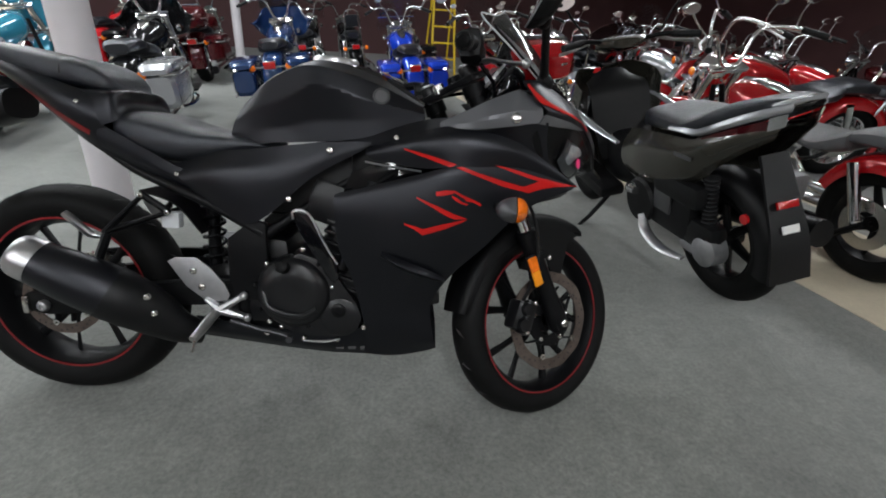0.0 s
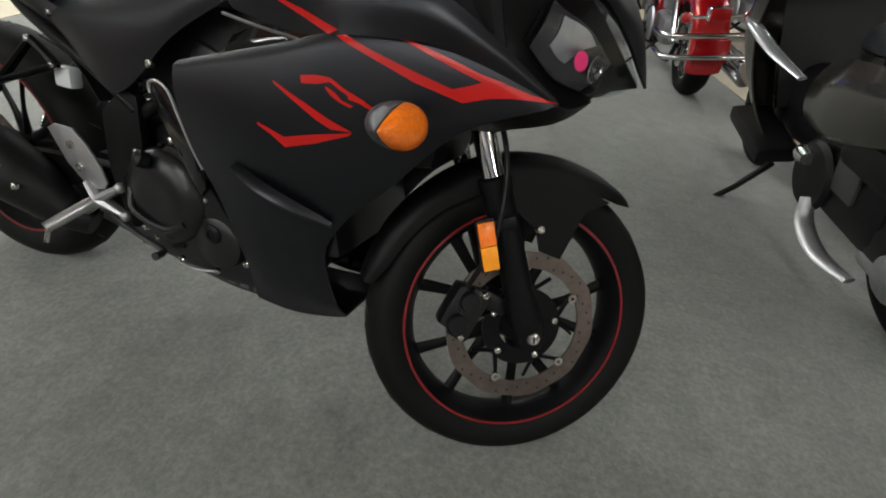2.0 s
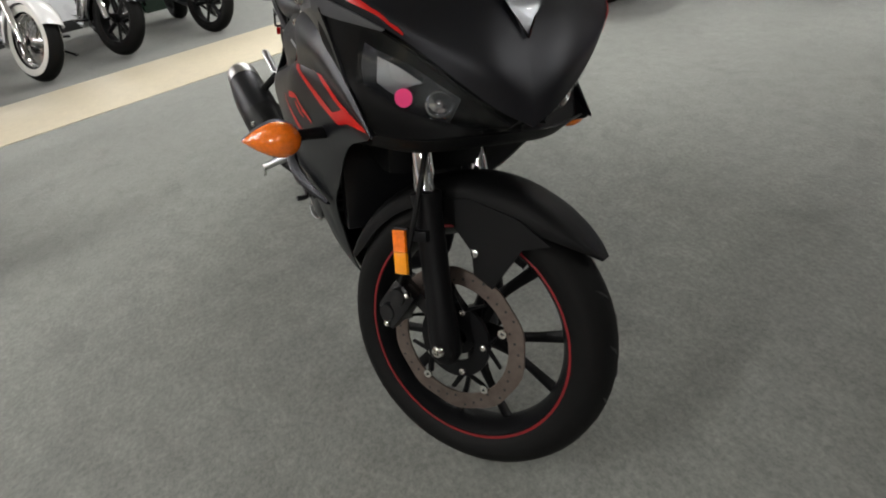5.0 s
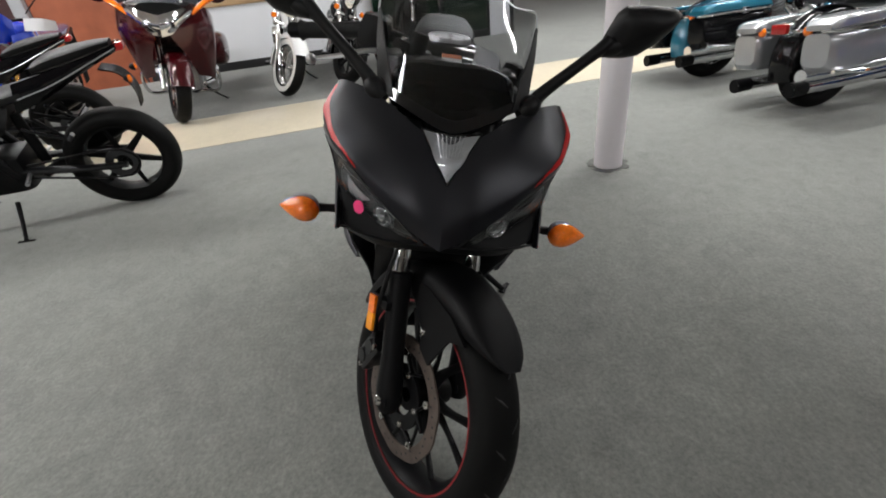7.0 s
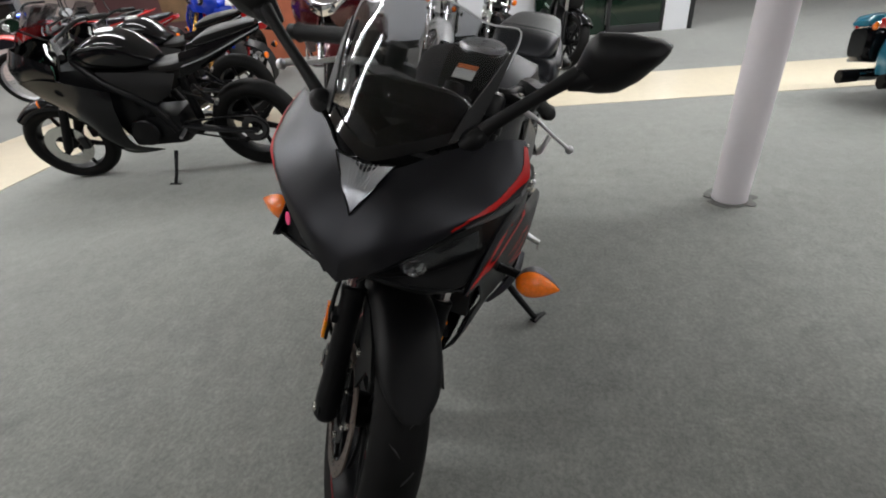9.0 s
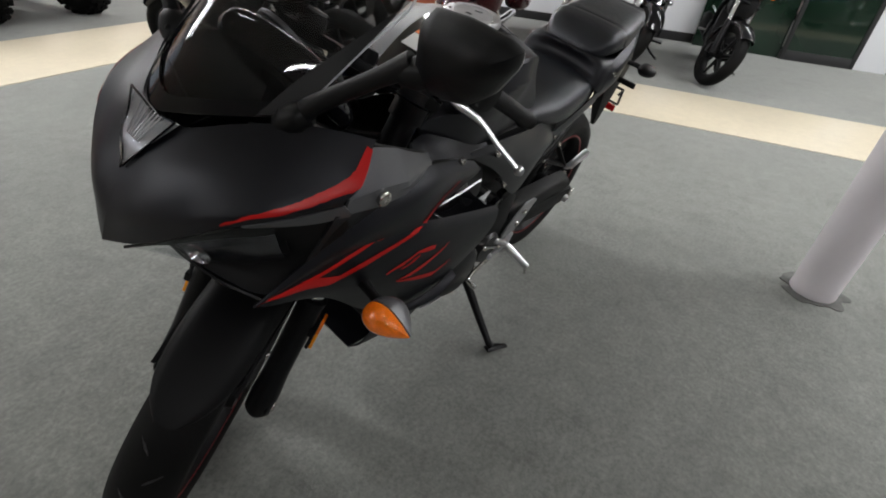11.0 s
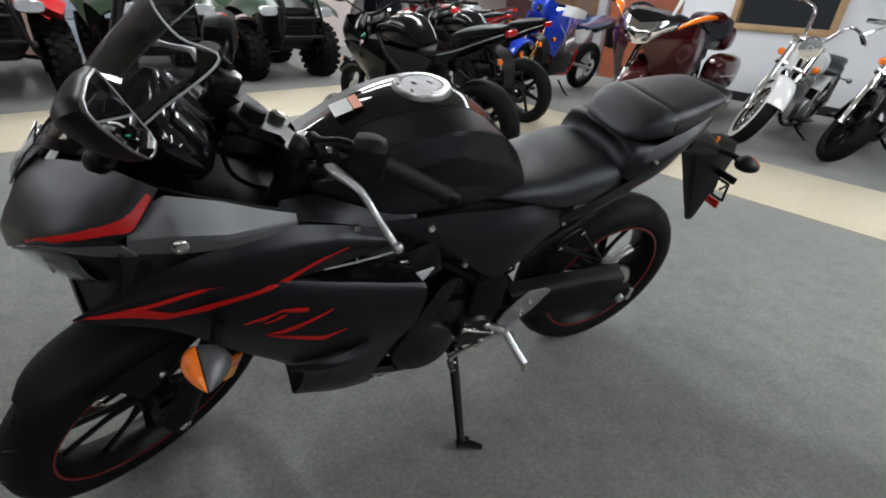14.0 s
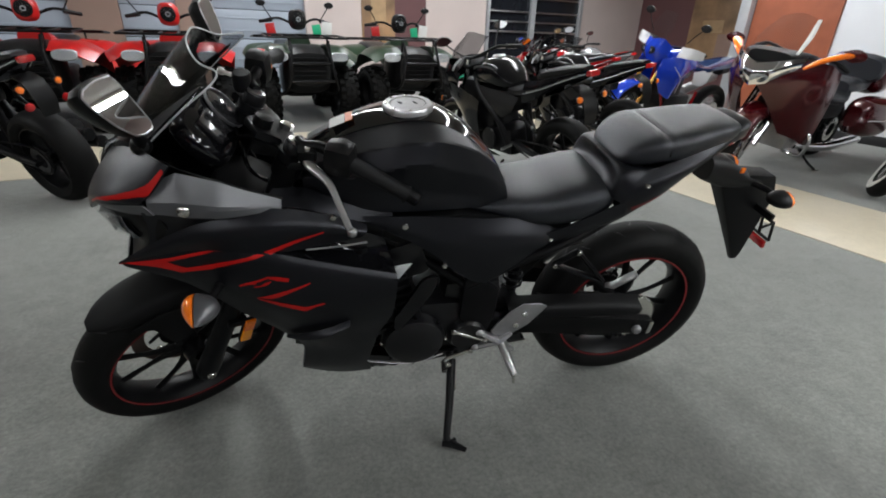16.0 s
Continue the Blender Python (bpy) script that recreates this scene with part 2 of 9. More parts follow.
def part(name, bm, material, parent=None, label="", m=None, sharp=38):
    """Links a bmesh as one mesh object under a thing or a part."""
    if m is not None:
        bmesh.ops.transform(bm, matrix=m, verts=bm.verts)
    bmesh.ops.remove_doubles(bm, verts=bm.verts, dist=1e-5)
    bmesh.ops.recalc_face_normals(bm, faces=bm.faces)
    me = bpy.data.meshes.new(name)
    bm.to_mesh(me)
    bm.free()
    me.materials.append(material)
    me.shade_smooth()
    me.set_sharp_from_angle(angle=radians(sharp))
    ob = new(name, me)
    if parent is not None:
        ob.parent = parent
    if label:
        ob["label"] = label
    return ob


def B():
    return bmesh.new()


def thing(name, m, label, category, group="", kind=""):
    ob = new(name)
    ob.empty_display_size = 0.1
    ob.matrix_basis = m
    return tagged(ob, label, category, group, kind)


def piece(name, bm, material, label="", category="", kind="structure", m=None, sharp=38):
    ob = part(name, bm, material, None, "", m, sharp)
    return tagged(ob, label, category, "", kind)


# ---- materials of the hall ----
def floor_mat(name, base, grain, blotch, rough, speck=0.0, bump=0.3, pile=0.0):
    m = bpy.data.materials.new(name)
    m.use_nodes = True
    nt = m.node_tree
    b = nt.nodes["Principled BSDF"]
    b.inputs["Sheen Weight"].default_value = pile
    b.inputs["Sheen Roughness"].default_value = 0.55
    co = nt.nodes.new("ShaderNodeTexCoord")

    def noise_node(scale, detail, rough_=0.6):
        n = nt.nodes.new("ShaderNodeTexNoise")
        n.inputs["Scale"].default_value, n.inputs["Detail"].default_value, n.inputs["Roughness"].default_value = scale, detail, rough_
        nt.links.new(co.outputs["Object"], n.inputs["Vector"])
        return n

    def ranged(node, lo, hi, a, b_):
        r = nt.nodes.new("ShaderNodeMapRange")
        r.inputs["From Min"].default_value, r.inputs["From Max"].default_value = lo, hi
        r.inputs["To Min"].default_value, r.inputs["To Max"].default_value = a, b_
        nt.links.new(node.outputs[0], r.inputs["Value"])
        return r

    def times(a, b_):
        x = nt.nodes.new("ShaderNodeMath")
        x.operation = "MULTIPLY"
        nt.links.new(a.outputs[0], x.inputs[0])
        nt.links.new(b_.outputs[0], x.inputs[1])
        return x

    n1, n2, n3, n4 = noise_node(70, 5, 0.72), noise_node(12, 7, 0.78), noise_node(0.9, 5, 0.6), noise_node(2.6, 7, 0.75)
    f = times(times(ranged(n1, 0.38, 0.62, 1 - grain, 1 + grain), ranged(n2, 0.36, 0.64, 1 - blotch, 1 + blotch)), ranged(n3, 0.3, 0.7, 1 - blotch, 1 + blotch))
    f = times(f, ranged(n4, 0.55, 0.72, 1.0, 1.0 - speck))
    mul = nt.nodes.new("ShaderNodeVectorMath")
    mul.operation = "SCALE"
    mul.inputs[0].default_value = base
    nt.links.new(f.outputs[0], mul.inputs["Scale"])
    nt.links.new(mul.outputs[0], b.inputs["Base Color"])
    nt.links.new(ranged(n3, 0.3, 0.7, rough * 0.92, min(1, rough * 1.08)).outputs[0], b.inputs["Roughness"])
    bp = nt.nodes.new("ShaderNodeBump")
    bp.inputs["Strength"].default_value, bp.inputs["Distance"].default_value = bump, 0.003
    nt.links.new(n1.outputs[0], bp.inputs["Height"])
    nt.links.new(bp.outputs[0], b.inputs["Normal"])
    return m


CARPET = floor_mat("grey_carpet", (0.152, 0.157, 0.142), 0.2, 0.17, 0.85, 0.34, 0.8, 0.3)
TILE = floor_mat("cream_tile", (0.62, 0.55, 0.42), 0.03, 0.05, 0.3, 0.0, 0.04)
WHITEWALL = mat("white_wall_paint", (0.72, 0.73, 0.76), 0.6, 0, 0.05, 2, 0.05, 90)
PINKWALL = mat("pinkish_wall_paint", (0.62, 0.53, 0.50), 0.65, 0, 0.06, 2, 0.05, 90)
MAROON = mat("maroon_wall_paint", (0.13, 0.058, 0.06), 0.6, 0, 0.08, 3, 0.05, 90)
BROWNWALL = mat("brown_pillar_paint", (0.30, 0.20, 0.16), 0.6, 0, 0.08, 3, 0.05, 90)
WOODRED = mat("red_stained_wood", (0.30, 0.085, 0.04), 0.4, 0, 0.22, 6, 0.08, 60)
TAN = mat("tan_wood_trim", (0.42, 0.28, 0.15), 0.45, 0, 0.18, 9, 0.08, 80)
SHUTTER = mat("pale_blue_shutter", (0.36, 0.41, 0.48), 0.45, 0.1, 0.06, 3, 0.05, 90)
GREYMETAL = mat("grey_post_metal", (0.42, 0.43, 0.45), 0.4, 0.3, 0.1, 8)
BASEBLACK = mat("black_base_board", (0.015, 0.015, 0.016), 0.5, 0, 0.15, 12)
CEILING = mat("ceiling_white", (0.6, 0.6, 0.58), 0.8, 0, 0.06, 2)
POSTER = mat("brown_poster_print", (0.28, 0.17, 0.09), 0.4, 0, 0.75, 2.2)
DARKGLASS = mat("dark_window_glass", (0.012, 0.014, 0.018), 0.05, 0, 0.1, 3)
BROWNGLASS = mat("brown_window_glass", (0.10, 0.065, 0.035), 0.12, 0, 0.2, 3)
GREENGLASS = mat("green_glass", (0.008, 0.02, 0.012), 0.06, 0, 0.5, 1.4)
PILLARWHITE = mat("white_pillar_paint", (0.78, 0.74, 0.77), 0.5, 0, 0.05, 5, 0.08, 120)
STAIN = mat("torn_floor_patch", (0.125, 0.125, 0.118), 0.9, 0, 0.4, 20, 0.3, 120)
TUBE = glow("lamp_tube", (1.0, 0.98, 0.92), 9.0)

# ---- ground ----
bm = B()
add_box(bm, (-1, 0, -0.06), (30, 30, 0.12))
piece("floor", bm, CARPET, "worn grey low-pile carpet over the showroom floor", "floor", m=hall_pose(0, 0))


def strip(name, u0, u1, v0, v1):
    bm = B()
    add_box(bm, ((u0 + u1) / 2, (v0 + v1) / 2, 0.0), (u1 - u0, v1 - v0, 0.012), 0.003)
    piece(name, bm, TILE, "cream tile aisle let into the carpet", "aisle", m=hall_pose(0, 0))


strip("aisle_west", -3.348, -2.25, -4.828, 9.0)
strip("aisle_south", -2.246, 9.0, -4.828, -3.61)
strip("aisle_east", 3.046, 4.16, -3.606, 9.0)

# ---- outer shell ----
bm = B()
add_box(bm, (-1, 0, CEIL + 0.06), (30, 30, 0.12))
piece("ceiling", bm, CEILING, "plain pale showroom ceiling with rows of tubes", "ceiling", m=hall_pose(0, 0))


def wall(name, u0, u1, v0, v1, material, label, z0=0.0, z1=CEIL):
    bm = B()
    add_box(bm, ((u0 + u1) / 2, (v0 + v1) / 2, (z0 + z1) / 2), (u1 - u0, v1 - v0, z1 - z0))
    return piece(name, bm, material, label, "wall", m=hall_pose(0, 0))


# west wall with a wood-framed window
wall("wall_west_low", -6.63, -6.47, -2.66, 0.86, WHITEWALL, "white painted wall below a wood-framed window", 0, 0.9)
wall("wall_west_high", -6.63, -6.47, -2.66, 0.86, WHITEWALL, "white painted wall above a wood-framed window", 2.1)
wall("wall_west_side", -6.63, -6.47, -2.66, -1.96, WHITEWALL, "white painted wall beside a wood-framed window", 0.9, 2.1)
wall("wall_west_end", -6.63, -6.47, -0.71, 0.86, WHITEWALL, "white painted wall beside the office opening", 0.9, 2.1)
bm = B()
for z in (0.94, 2.06):
    add_box(bm, (-6.50, -1.335, z), (0.12, 1.25, 0.08), 0.006)
for v in (-1.92, -0.75):
    add_box(bm, (-6.50, v, 1.5), (0.12, 0.08, 1.04), 0.006)
win = piece("window_1", bm, TAN, "tan wooden window frame with brown glass", "window", m=hall_pose(0, 0))
bm = B()
add_box(bm, (-6.52, -1.335, 1.5), (0.012, 1.09, 1.04))
part("pane", bm, BROWNGLASS, win, "dark brown reflecting glass")
bm = B()
add_box(bm, (-6.455, -0.9, 0.06), (0.024, 3.52, 0.12), 0.004)
piece("baseboard", bm, BASEBLACK, "black base board along the white wall", "baseboard", m=hall_pose(0, 0))
wall("wall_west_panel", -6.61, -6.44, -3.8, -2.664, WOODRED, "red-stained wooden wall panel")
bm = B()
add_box(bm, (-6.4, -3.9, CEIL / 2), (0.12, 0.16, CEIL), 0.012)
add_box(bm, (-6.4, -3.9, 0.02), (0.22, 0.26, 0.04), 0.006)
piece("post", bm, GREYMETAL, "grey painted metal post on a foot plate", "post", m=hall_pose(0, 0))
wall("wall_west_back", -9.52, -9.36, -8.6, -3.9, MAROON, "maroon painted wall in the recess")
wall("wall_west_return", -9.36, -6.61, -3.9, -3.78, MAROON, "maroon return of the recessed wall")


def poster(c, size, turn, bands, label):
    th = thing("poster", hall_pose(*c, turn), label, "poster")
    bm = B()
    add_box(bm, (0, 0, 0), (size[0], 0.014, size[1]), 0.004)
    part("backing", bm, POSTER, th)
    for x, z, w, h, mt in bands:
        bm = B()
        add_box(bm, (x, 0.009, z), (w, 0.006, h))
        part("print", bm, mt, th)


poster((-9.345, -6.4, 1.35), (1.36, 1.6), -90, [(0.1, 0.1, 0.5, 0.25, TAN), (-0.25, -0.3, 0.35, 0.5, BROWNWALL)], "large brown landscape poster on the maroon wall")

# south wall, bay by bay
V = -8.6
for k, (a, b_, mt, what) in enumerate([(-9.52, -7.40, PINKWALL, "pinkish painted wall beside a dark window"), (-4.75, -3.33, PINKWALL, "pinkish painted wall between window and pillar"),
                                       (-3.326, -2.65, MAROON, "maroon painted pilaster"), (-2.646, -0.92, PINKWALL, "pinkish painted wall behind a poster"),
                                       (0.66, 1.16, BROWNWALL, "brown painted pillar between shutters"), (1.96, 2.62, BROWNWALL, "brown painted pillar between shutters"), (5.2, 14.0, PINKWALL, "pinkish painted end wall")]):
    wall(f"wall_south_{k + 1}", a, b_, V - 0.16, V, mt, what)
wall("wall_south_sill", -7.396, -4.754, V - 0.16, V, PINKWALL, "pinkish wall under a dark window", 0, 0.5)
wall("wall_south_head", -7.396, -4.754, V - 0.16, V, PINKWALL, "pinkish wall above a dark window", 2.6)
win = thing("window_2", hall_pose(-6.075, V), "dark shop window with pale metal mullions", "window", kind="structure")
for u in (-1.28, 0.1, 1.28):
    bm = B()
    add_box(bm, (u, 0.0, 1.55), (0.12 if u == 0.1 else 0.07, 0.1, 2.1), 0.006)
    part("mullion", bm, GREYMETAL, win)
bm = B()
add_box(bm, (0, -0.06, 1.55), (2.6, 0.012, 2.1))
part("pane", bm, DARKGLASS, win, "dark reflecting night glass")
# Tube reflections on the glass, built as pale bars.
for z in (1.22, 1.42, 1.62, 1.9):
    bm = B()
    add_box(bm, (0, -0.02, z), (2.5, 0.03, 0.035), 0.006)
    part("reflection_bar", bm, ALU, win, "pale bar standing in for a tube reflection on the glass")
for k, (a, b_) in enumerate([(-0.916, 0.656), (1.164, 1.956), (2.624, 5.196)]):
    sh = thing(f"shutter_{k + 1}", hall_pose((a + b_) / 2, V - 0.1), "pale blue-grey sectional garage door, closed", "garage door", kind="structure")
    for j in range(7):
        bm = B()
        add_box(bm, (0, 0, 0.235 + 0.47 * j), (b_ - a, 0.04, 0.46), 0.008)
        for q in (-0.1, 0.1):
            add_box(bm, (0, 0.02, 0.235 + 0.47 * j + q), (b_ - a - 0.1, 0.02, 0.03), 0.004)
        part("panel", bm, SHUTTER, sh)
poster((-2.31, V + 0.012, 1.45), (0.68, 1.5), 0, [(0.0, 0.1, 0.3, 0.5, TAN), (0.15, -0.35, 0.3, 0.3, MAROON)], "tall brown landscape poster on the pinkish wall")

# far closing walls
wall("wall_north", -14.0, 14.0, 13.0, 13.16, MAROON, "plain dim far wall")
wall("wall_east", 13.0, 13.16, -8.6, 13.0, MAROON, "plain dim far wall")
wall("wall_west_far", -13.0, -12.84, 0.86, 13.0, PINKWALL, "plain far wall behind the office")
wall("wall_office", -12.84, -6.63, 0.74, 0.86, PINKWALL, "plain wall of the office opening")

# the slender white pillar beside the sport bike
th = thing("pillar", pose(-0.538, 1.150, 0), "slender white painted round pillar with a torn carpet collar", "pillar", kind="structure")
bm = B()
add_lathe(bm, [(0.082, 0.0), (0.085, 0.01), (0.083, 0.03), (0.083, CEIL)], pose(0, 0, 0, 90), 40)
part("shaft", bm, PILLARWHITE, th)
bm = B()
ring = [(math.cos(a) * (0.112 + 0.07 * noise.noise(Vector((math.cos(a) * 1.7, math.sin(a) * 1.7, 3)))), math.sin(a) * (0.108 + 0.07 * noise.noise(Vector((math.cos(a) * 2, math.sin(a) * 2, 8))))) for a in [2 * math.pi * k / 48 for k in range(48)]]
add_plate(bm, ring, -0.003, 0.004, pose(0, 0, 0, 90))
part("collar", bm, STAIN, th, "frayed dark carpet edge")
th = thing("pillar", pose(*hall(-0.25, 9.4)), "slender white painted round pillar far off", "pillar", kind="structure")
bm = B()
add_lathe(bm, [(0.085, 0.0), (0.083, 0.03), (0.083, CEIL)], pose(0, 0, 0, 90), 32)
part("shaft", bm, PILLARWHITE, th)

# office corner: green glass partition, white door leaf
th = thing("partition", hall_pose(-6.2, 2.33, 0, 0), "green glass office partition in a black frame", "partition", kind="structure")
for v in (-0.35, 0.45):
    bm = B()
    add_box(bm, (0, v, 1.1), (0.05, 0.05, 2.2), 0.004)
    part("frame_post", bm, BASEBLACK, th)
for z in (0.06, 2.17):
    bm = B()
    add_box(bm, (0, 0.05, z), (0.05, 0.75, 0.12), 0.004)
    part("frame_rail", bm, BASEBLACK, th)
bm = B()
add_box(bm, (0, 0.05, 1.12), (0.012, 0.75, 2.0))
part("pane", bm, GREENGLASS, th)
th = thing("door_1", hall_pose(-6.2, 3.02, 0, 0), "white office door standing beside green glass", "door", kind="structure")
bm = B()
add_box(bm, (0, -0.05, 1.03), (0.045, 0.4, 2.06), 0.004)
part("leaf", bm, WHITEWALL, th)
bm = B()
add_tube(bm, [(0.02, 0.1, 1.0), (0.06, 0.1, 1.0), (0.06, 0.02, 1.0)], 0.01)
part("handle", bm, STEEL, th)
bm = B()
add_box(bm, (0, 0.19, 1.05), (0.06, 0.06, 2.1), 0.004)
part("jamb", bm, BASEBLACK, th)
wall("wall_office_low", -6.4, -6.28, 0.864, 1.95, GREENGLASS, "dark green office screen", 0, 2.2)

# ---- ceiling lamps ----
for u, v in LAMPS:
    th = thing("ceiling_light", hall_pose(u, v, CEIL), "long twin-tube strip light under the ceiling", "ceiling light", "ceiling strip lights")
    bm = B()
    add_box(bm, (0, 0, -0.03), (0.22, 2.44, 0.06), 0.01)
    part("housing", bm, CEILING, th)
    for x in (-0.06, 0.06):
        bm = B()
        add_tube(bm, [(x, -1.2, -0.085), (x, 1.2, -0.085)], 0.018, 10)
        part("tube", bm, TUBE, th)
    ld = bpy.data.lights.new("strip_light", "AREA")
    ld.shape, ld.size, ld.size_y, ld.energy, ld.color = "RECTANGLE", 0.2, 2.4, LAMP_WATTS, (0.975, 0.985, 1.0)
    lo = new("strip_light", ld)
    lo.matrix_basis = hall_pose(u, v, CEIL - 0.11)


# ---- the matte black sport motorcycle, in its own axes: x ahead, z up its leaning plane ----
BIKE = thing("sport_motorcycle", pose(-0.038, -0.0145, 0.0006, -12.23, -0.1, -3.7), "matte black sport motorcycle with red stripes leaning on its side stand", "motorcycle")
AXIS_A, AXIS_U = Vector((1.346, 0, 0.277)), Vector((-0.4226, 0, 0.9063))
STEER = Matrix.Translation(AXIS_A) @ Matrix.Rotation(radians(32.5), 4, AXIS_U) @ Matrix.Translation(-AXIS_A)
FRONT = Vector((1.381, 0, 0.287))
LR = (1, -1)


def make_tyre(r, half, rim=0.2195, seg=56):
    bm = B()
    d = r - rim
    prof = [(rim, half * 0.72), (rim + d * 0.15, half * 0.86), (rim + d * 0.42, half), (rim + d * 0.66, half * 0.93), (rim + d * 0.84, half * 0.68), (rim + d * 0.96, half * 0.36), (r, 0)]
    prof = prof + [(a, -h) for a, h in reversed(prof[:-1])]
    prof += [(rim - 0.006, -half * 0.6), (rim - 0.006, half * 0.6)]
    add_lathe(bm, prof, None, seg, True)
    return bm


def add_grooves(bm, r, half, n=18, rim=0.2195):
    """Dark slanted tread cuts, as thin ribs let into the tyre's face."""
    d = r - rim
    for k in range(n):
        for s in LR:
            pts = []
            for f in np.linspace(0.1, 0.75, 6):
                a = 2 * math.pi * (k + (0.5 if s > 0 else 0) + 0.55 * f) / n
                rr = rim + d * (1 - 0.42 * f * f * 1.2) + 0.0006
                pts.append((rr * math.cos(a), s * half * 0.95 * f, rr * math.sin(a)))
            add_tube(bm, pts, [0.0008, 0.0022, 0.0026, 0.0026, 0.002, 0.0008], 5)


def make_rim(half, seg=56):
    bm = B()
    prof = [(0.2282, half), (0.2200, half), (0.2113, half * 0.72), (0.2030, half * 0.3), (0.2020, 0), (0.2030, -half * 0.3), (0.2113, -half * 0.72), (0.2200, -half), (0.2282, -half),
            (0.2282, -half * 0.9), (0.2164, -half * 0.6), (0.2102, 0), (0.2164, half * 0.6), (0.2282, half * 0.9)]
    add_lathe(bm, prof, None, seg, True)
    return bm


def make_wheel(name, m, r, tyre_half, rim_half, spokes, phase, label):
    w = new(name)
    w.parent = BIKE
    w.matrix_basis = m
    w["label"] = label
    part("tyre", make_tyre(r, tyre_half), RUBBER, w)
    bm = B()
    add_grooves(bm, r, tyre_half)
    tagged(part("tread_groove", bm, BASEBLACK, w), kind="stuff")
    part("rim", make_rim(rim_half), BLACKMETAL, w)
    for s in LR:
        bm = B()
        add_lathe(bm, [(0.2222, s * (rim_half + 0.0004)), (0.2222, s * (rim_half + 0.0022)), (0.2278, s * (rim_half + 0.0022)), (0.2278, s * (rim_half + 0.0004))], None, 64, True)
        part("rim_tape", bm, REDRIM, w, "dark red rim tape")
    bm = B()
    add_lathe(bm, [(0.018, 0.055), (0.036, 0.055), (0.042, 0.03), (0.038, 0.0), (0.042, -0.03), (0.036, -0.055), (0.018, -0.055)], None, 24, True)
    part("hub", bm, BLACKMETAL, w)
    for k in range(spokes):
        a0 = phase + 2 * math.pi * k / spokes
        for da in (-0.29, 0.29):
            bm = B()
            c0, c1 = (math.cos(a0 + da * 0.35), math.sin(a0 + da * 0.35)), (math.cos(a0 + da), math.sin(a0 + da))
            add_tube(bm, [(0.036 * c0[0], 0, 0.036 * c0[1]), (0.11 * (c0[0] + c1[0]) / 2, 0, 0.11 * (c0[1] + c1[1]) / 2), (0.209 * c1[0], 0, 0.209 * c1[1])], [0.0105, 0.005, 0.006], 8, 7, True, 2.2)
            part("spoke", bm, BLACKMETAL, w)
    return w


def make_disc(parent, y, r_out, r_in, side, bolts=5, carrier=0.062):
    bm = B()
    n = 60
    wave = [r_out * (1 + 0.012 * math.cos(10 * 2 * math.pi * k / n)) for k in range(n)]
    rings = []
    for h, inner in ((-0.0022, False), (0.0022, False), (0.0022, True), (-0.0022, True)):
        rings.append([Vector(((r_in if inner else wave[k]) * math.cos(2 * math.pi * k / n), y + h, (r_in if inner else wave[k]) * math.sin(2 * math.pi * k / n))) for k in range(n)])
    vs = [[bm.verts.new(p) for p in ring] for ring in rings]
    vs.append(vs[0])
    for a, b_ in zip(vs[:-1], vs[1:]):
        for k in range(n):
            bm.faces.new((a[k], a[(k + 1) % n], b_[(k + 1) % n], b_[k]))
    d = part("brake_disc", bm, DISC, parent, "slightly rusted brake disc")
    bm = B()
    for k in range(40):
        a = 2 * math.pi * k / 40
        rr = r_in + (r_out - r_in) * (0.25 + 0.5 * ((k * 3) % 4) / 3)
        add_lathe(bm, [(0.0001, -0.0003), (0.0028, -0.0003), (0.0028, 0.0004), (0.0001, 0.0004)], Matrix.Translation((rr * math.cos(a), y + side * 0.0026, rr * math.sin(a))), 6)
    tagged(part("drill_hole", bm, BASEBLACK, d), kind="stuff")
    bm = B()
    add_lathe(bm, [(carrier * 0.55, y - 0.004), (carrier * 0.95, y - 0.004), (carrier * 0.95, y + 0.004), (carrier * 0.55, y + 0.004)], None, 30, True)
    for k in range(bolts):
        a = 2 * math.pi * k / bolts + 0.3
        for s in LR:
            add_tube(bm, [(carrier * 0.85 * math.cos(a), y, carrier * 0.85 * math.sin(a)), (r_in * 0.92 * math.cos(a + s * 0.35), y, r_in * 0.92 * math.sin(a + s * 0.35))], [0.008, 0.006], 6, 0, True, 0.5)
    part("disc_carrier", bm, BLACKMETAL, d)
    for k in range(bolts):
        a = 2 * math.pi * k / bolts + 0.3
        bm = B()
        add_bolt(bm, (carrier * 0.8 * math.cos(a), y + side * 0.004, carrier * 0.8 * math.sin(a)), (0, side, 0), 0.008, 0.007)
        part("bolt", bm, STEEL, d)
        bm = B()
        add_lathe(bm, [(0.003, 0), (0.009, 0), (0.009, 0.005), (0.003, 0.005)], Matrix.Translation((r_in * 0.96 * math.cos(a + 0.35), y + side * (0.004 if side > 0 else 0.009), r_in * 0.96 * math.sin(a + 0.35))), 12, True)
        part("disc_button", bm, STEEL, d)
    return d


# wheels
rear = make_wheel("rear_wheel", pose(0, 0, 0.314), 0.314, 0.071, 0.056, 5, 0.5, "black cast rear wheel with red rim tape")
front = make_wheel("front_wheel", STEER @ Matrix.Translation(FRONT), 0.296, 0.057, 0.044, 5, 0.15, "black cast front wheel with red rim tape, turned left")
make_disc(front, -0.066, 0.149, 0.116, -1, 5, 0.082)
make_disc(rear, -0.078, 0.11, 0.082, -1, 5, 0.05)
bm = B()
n = 44
outl = []
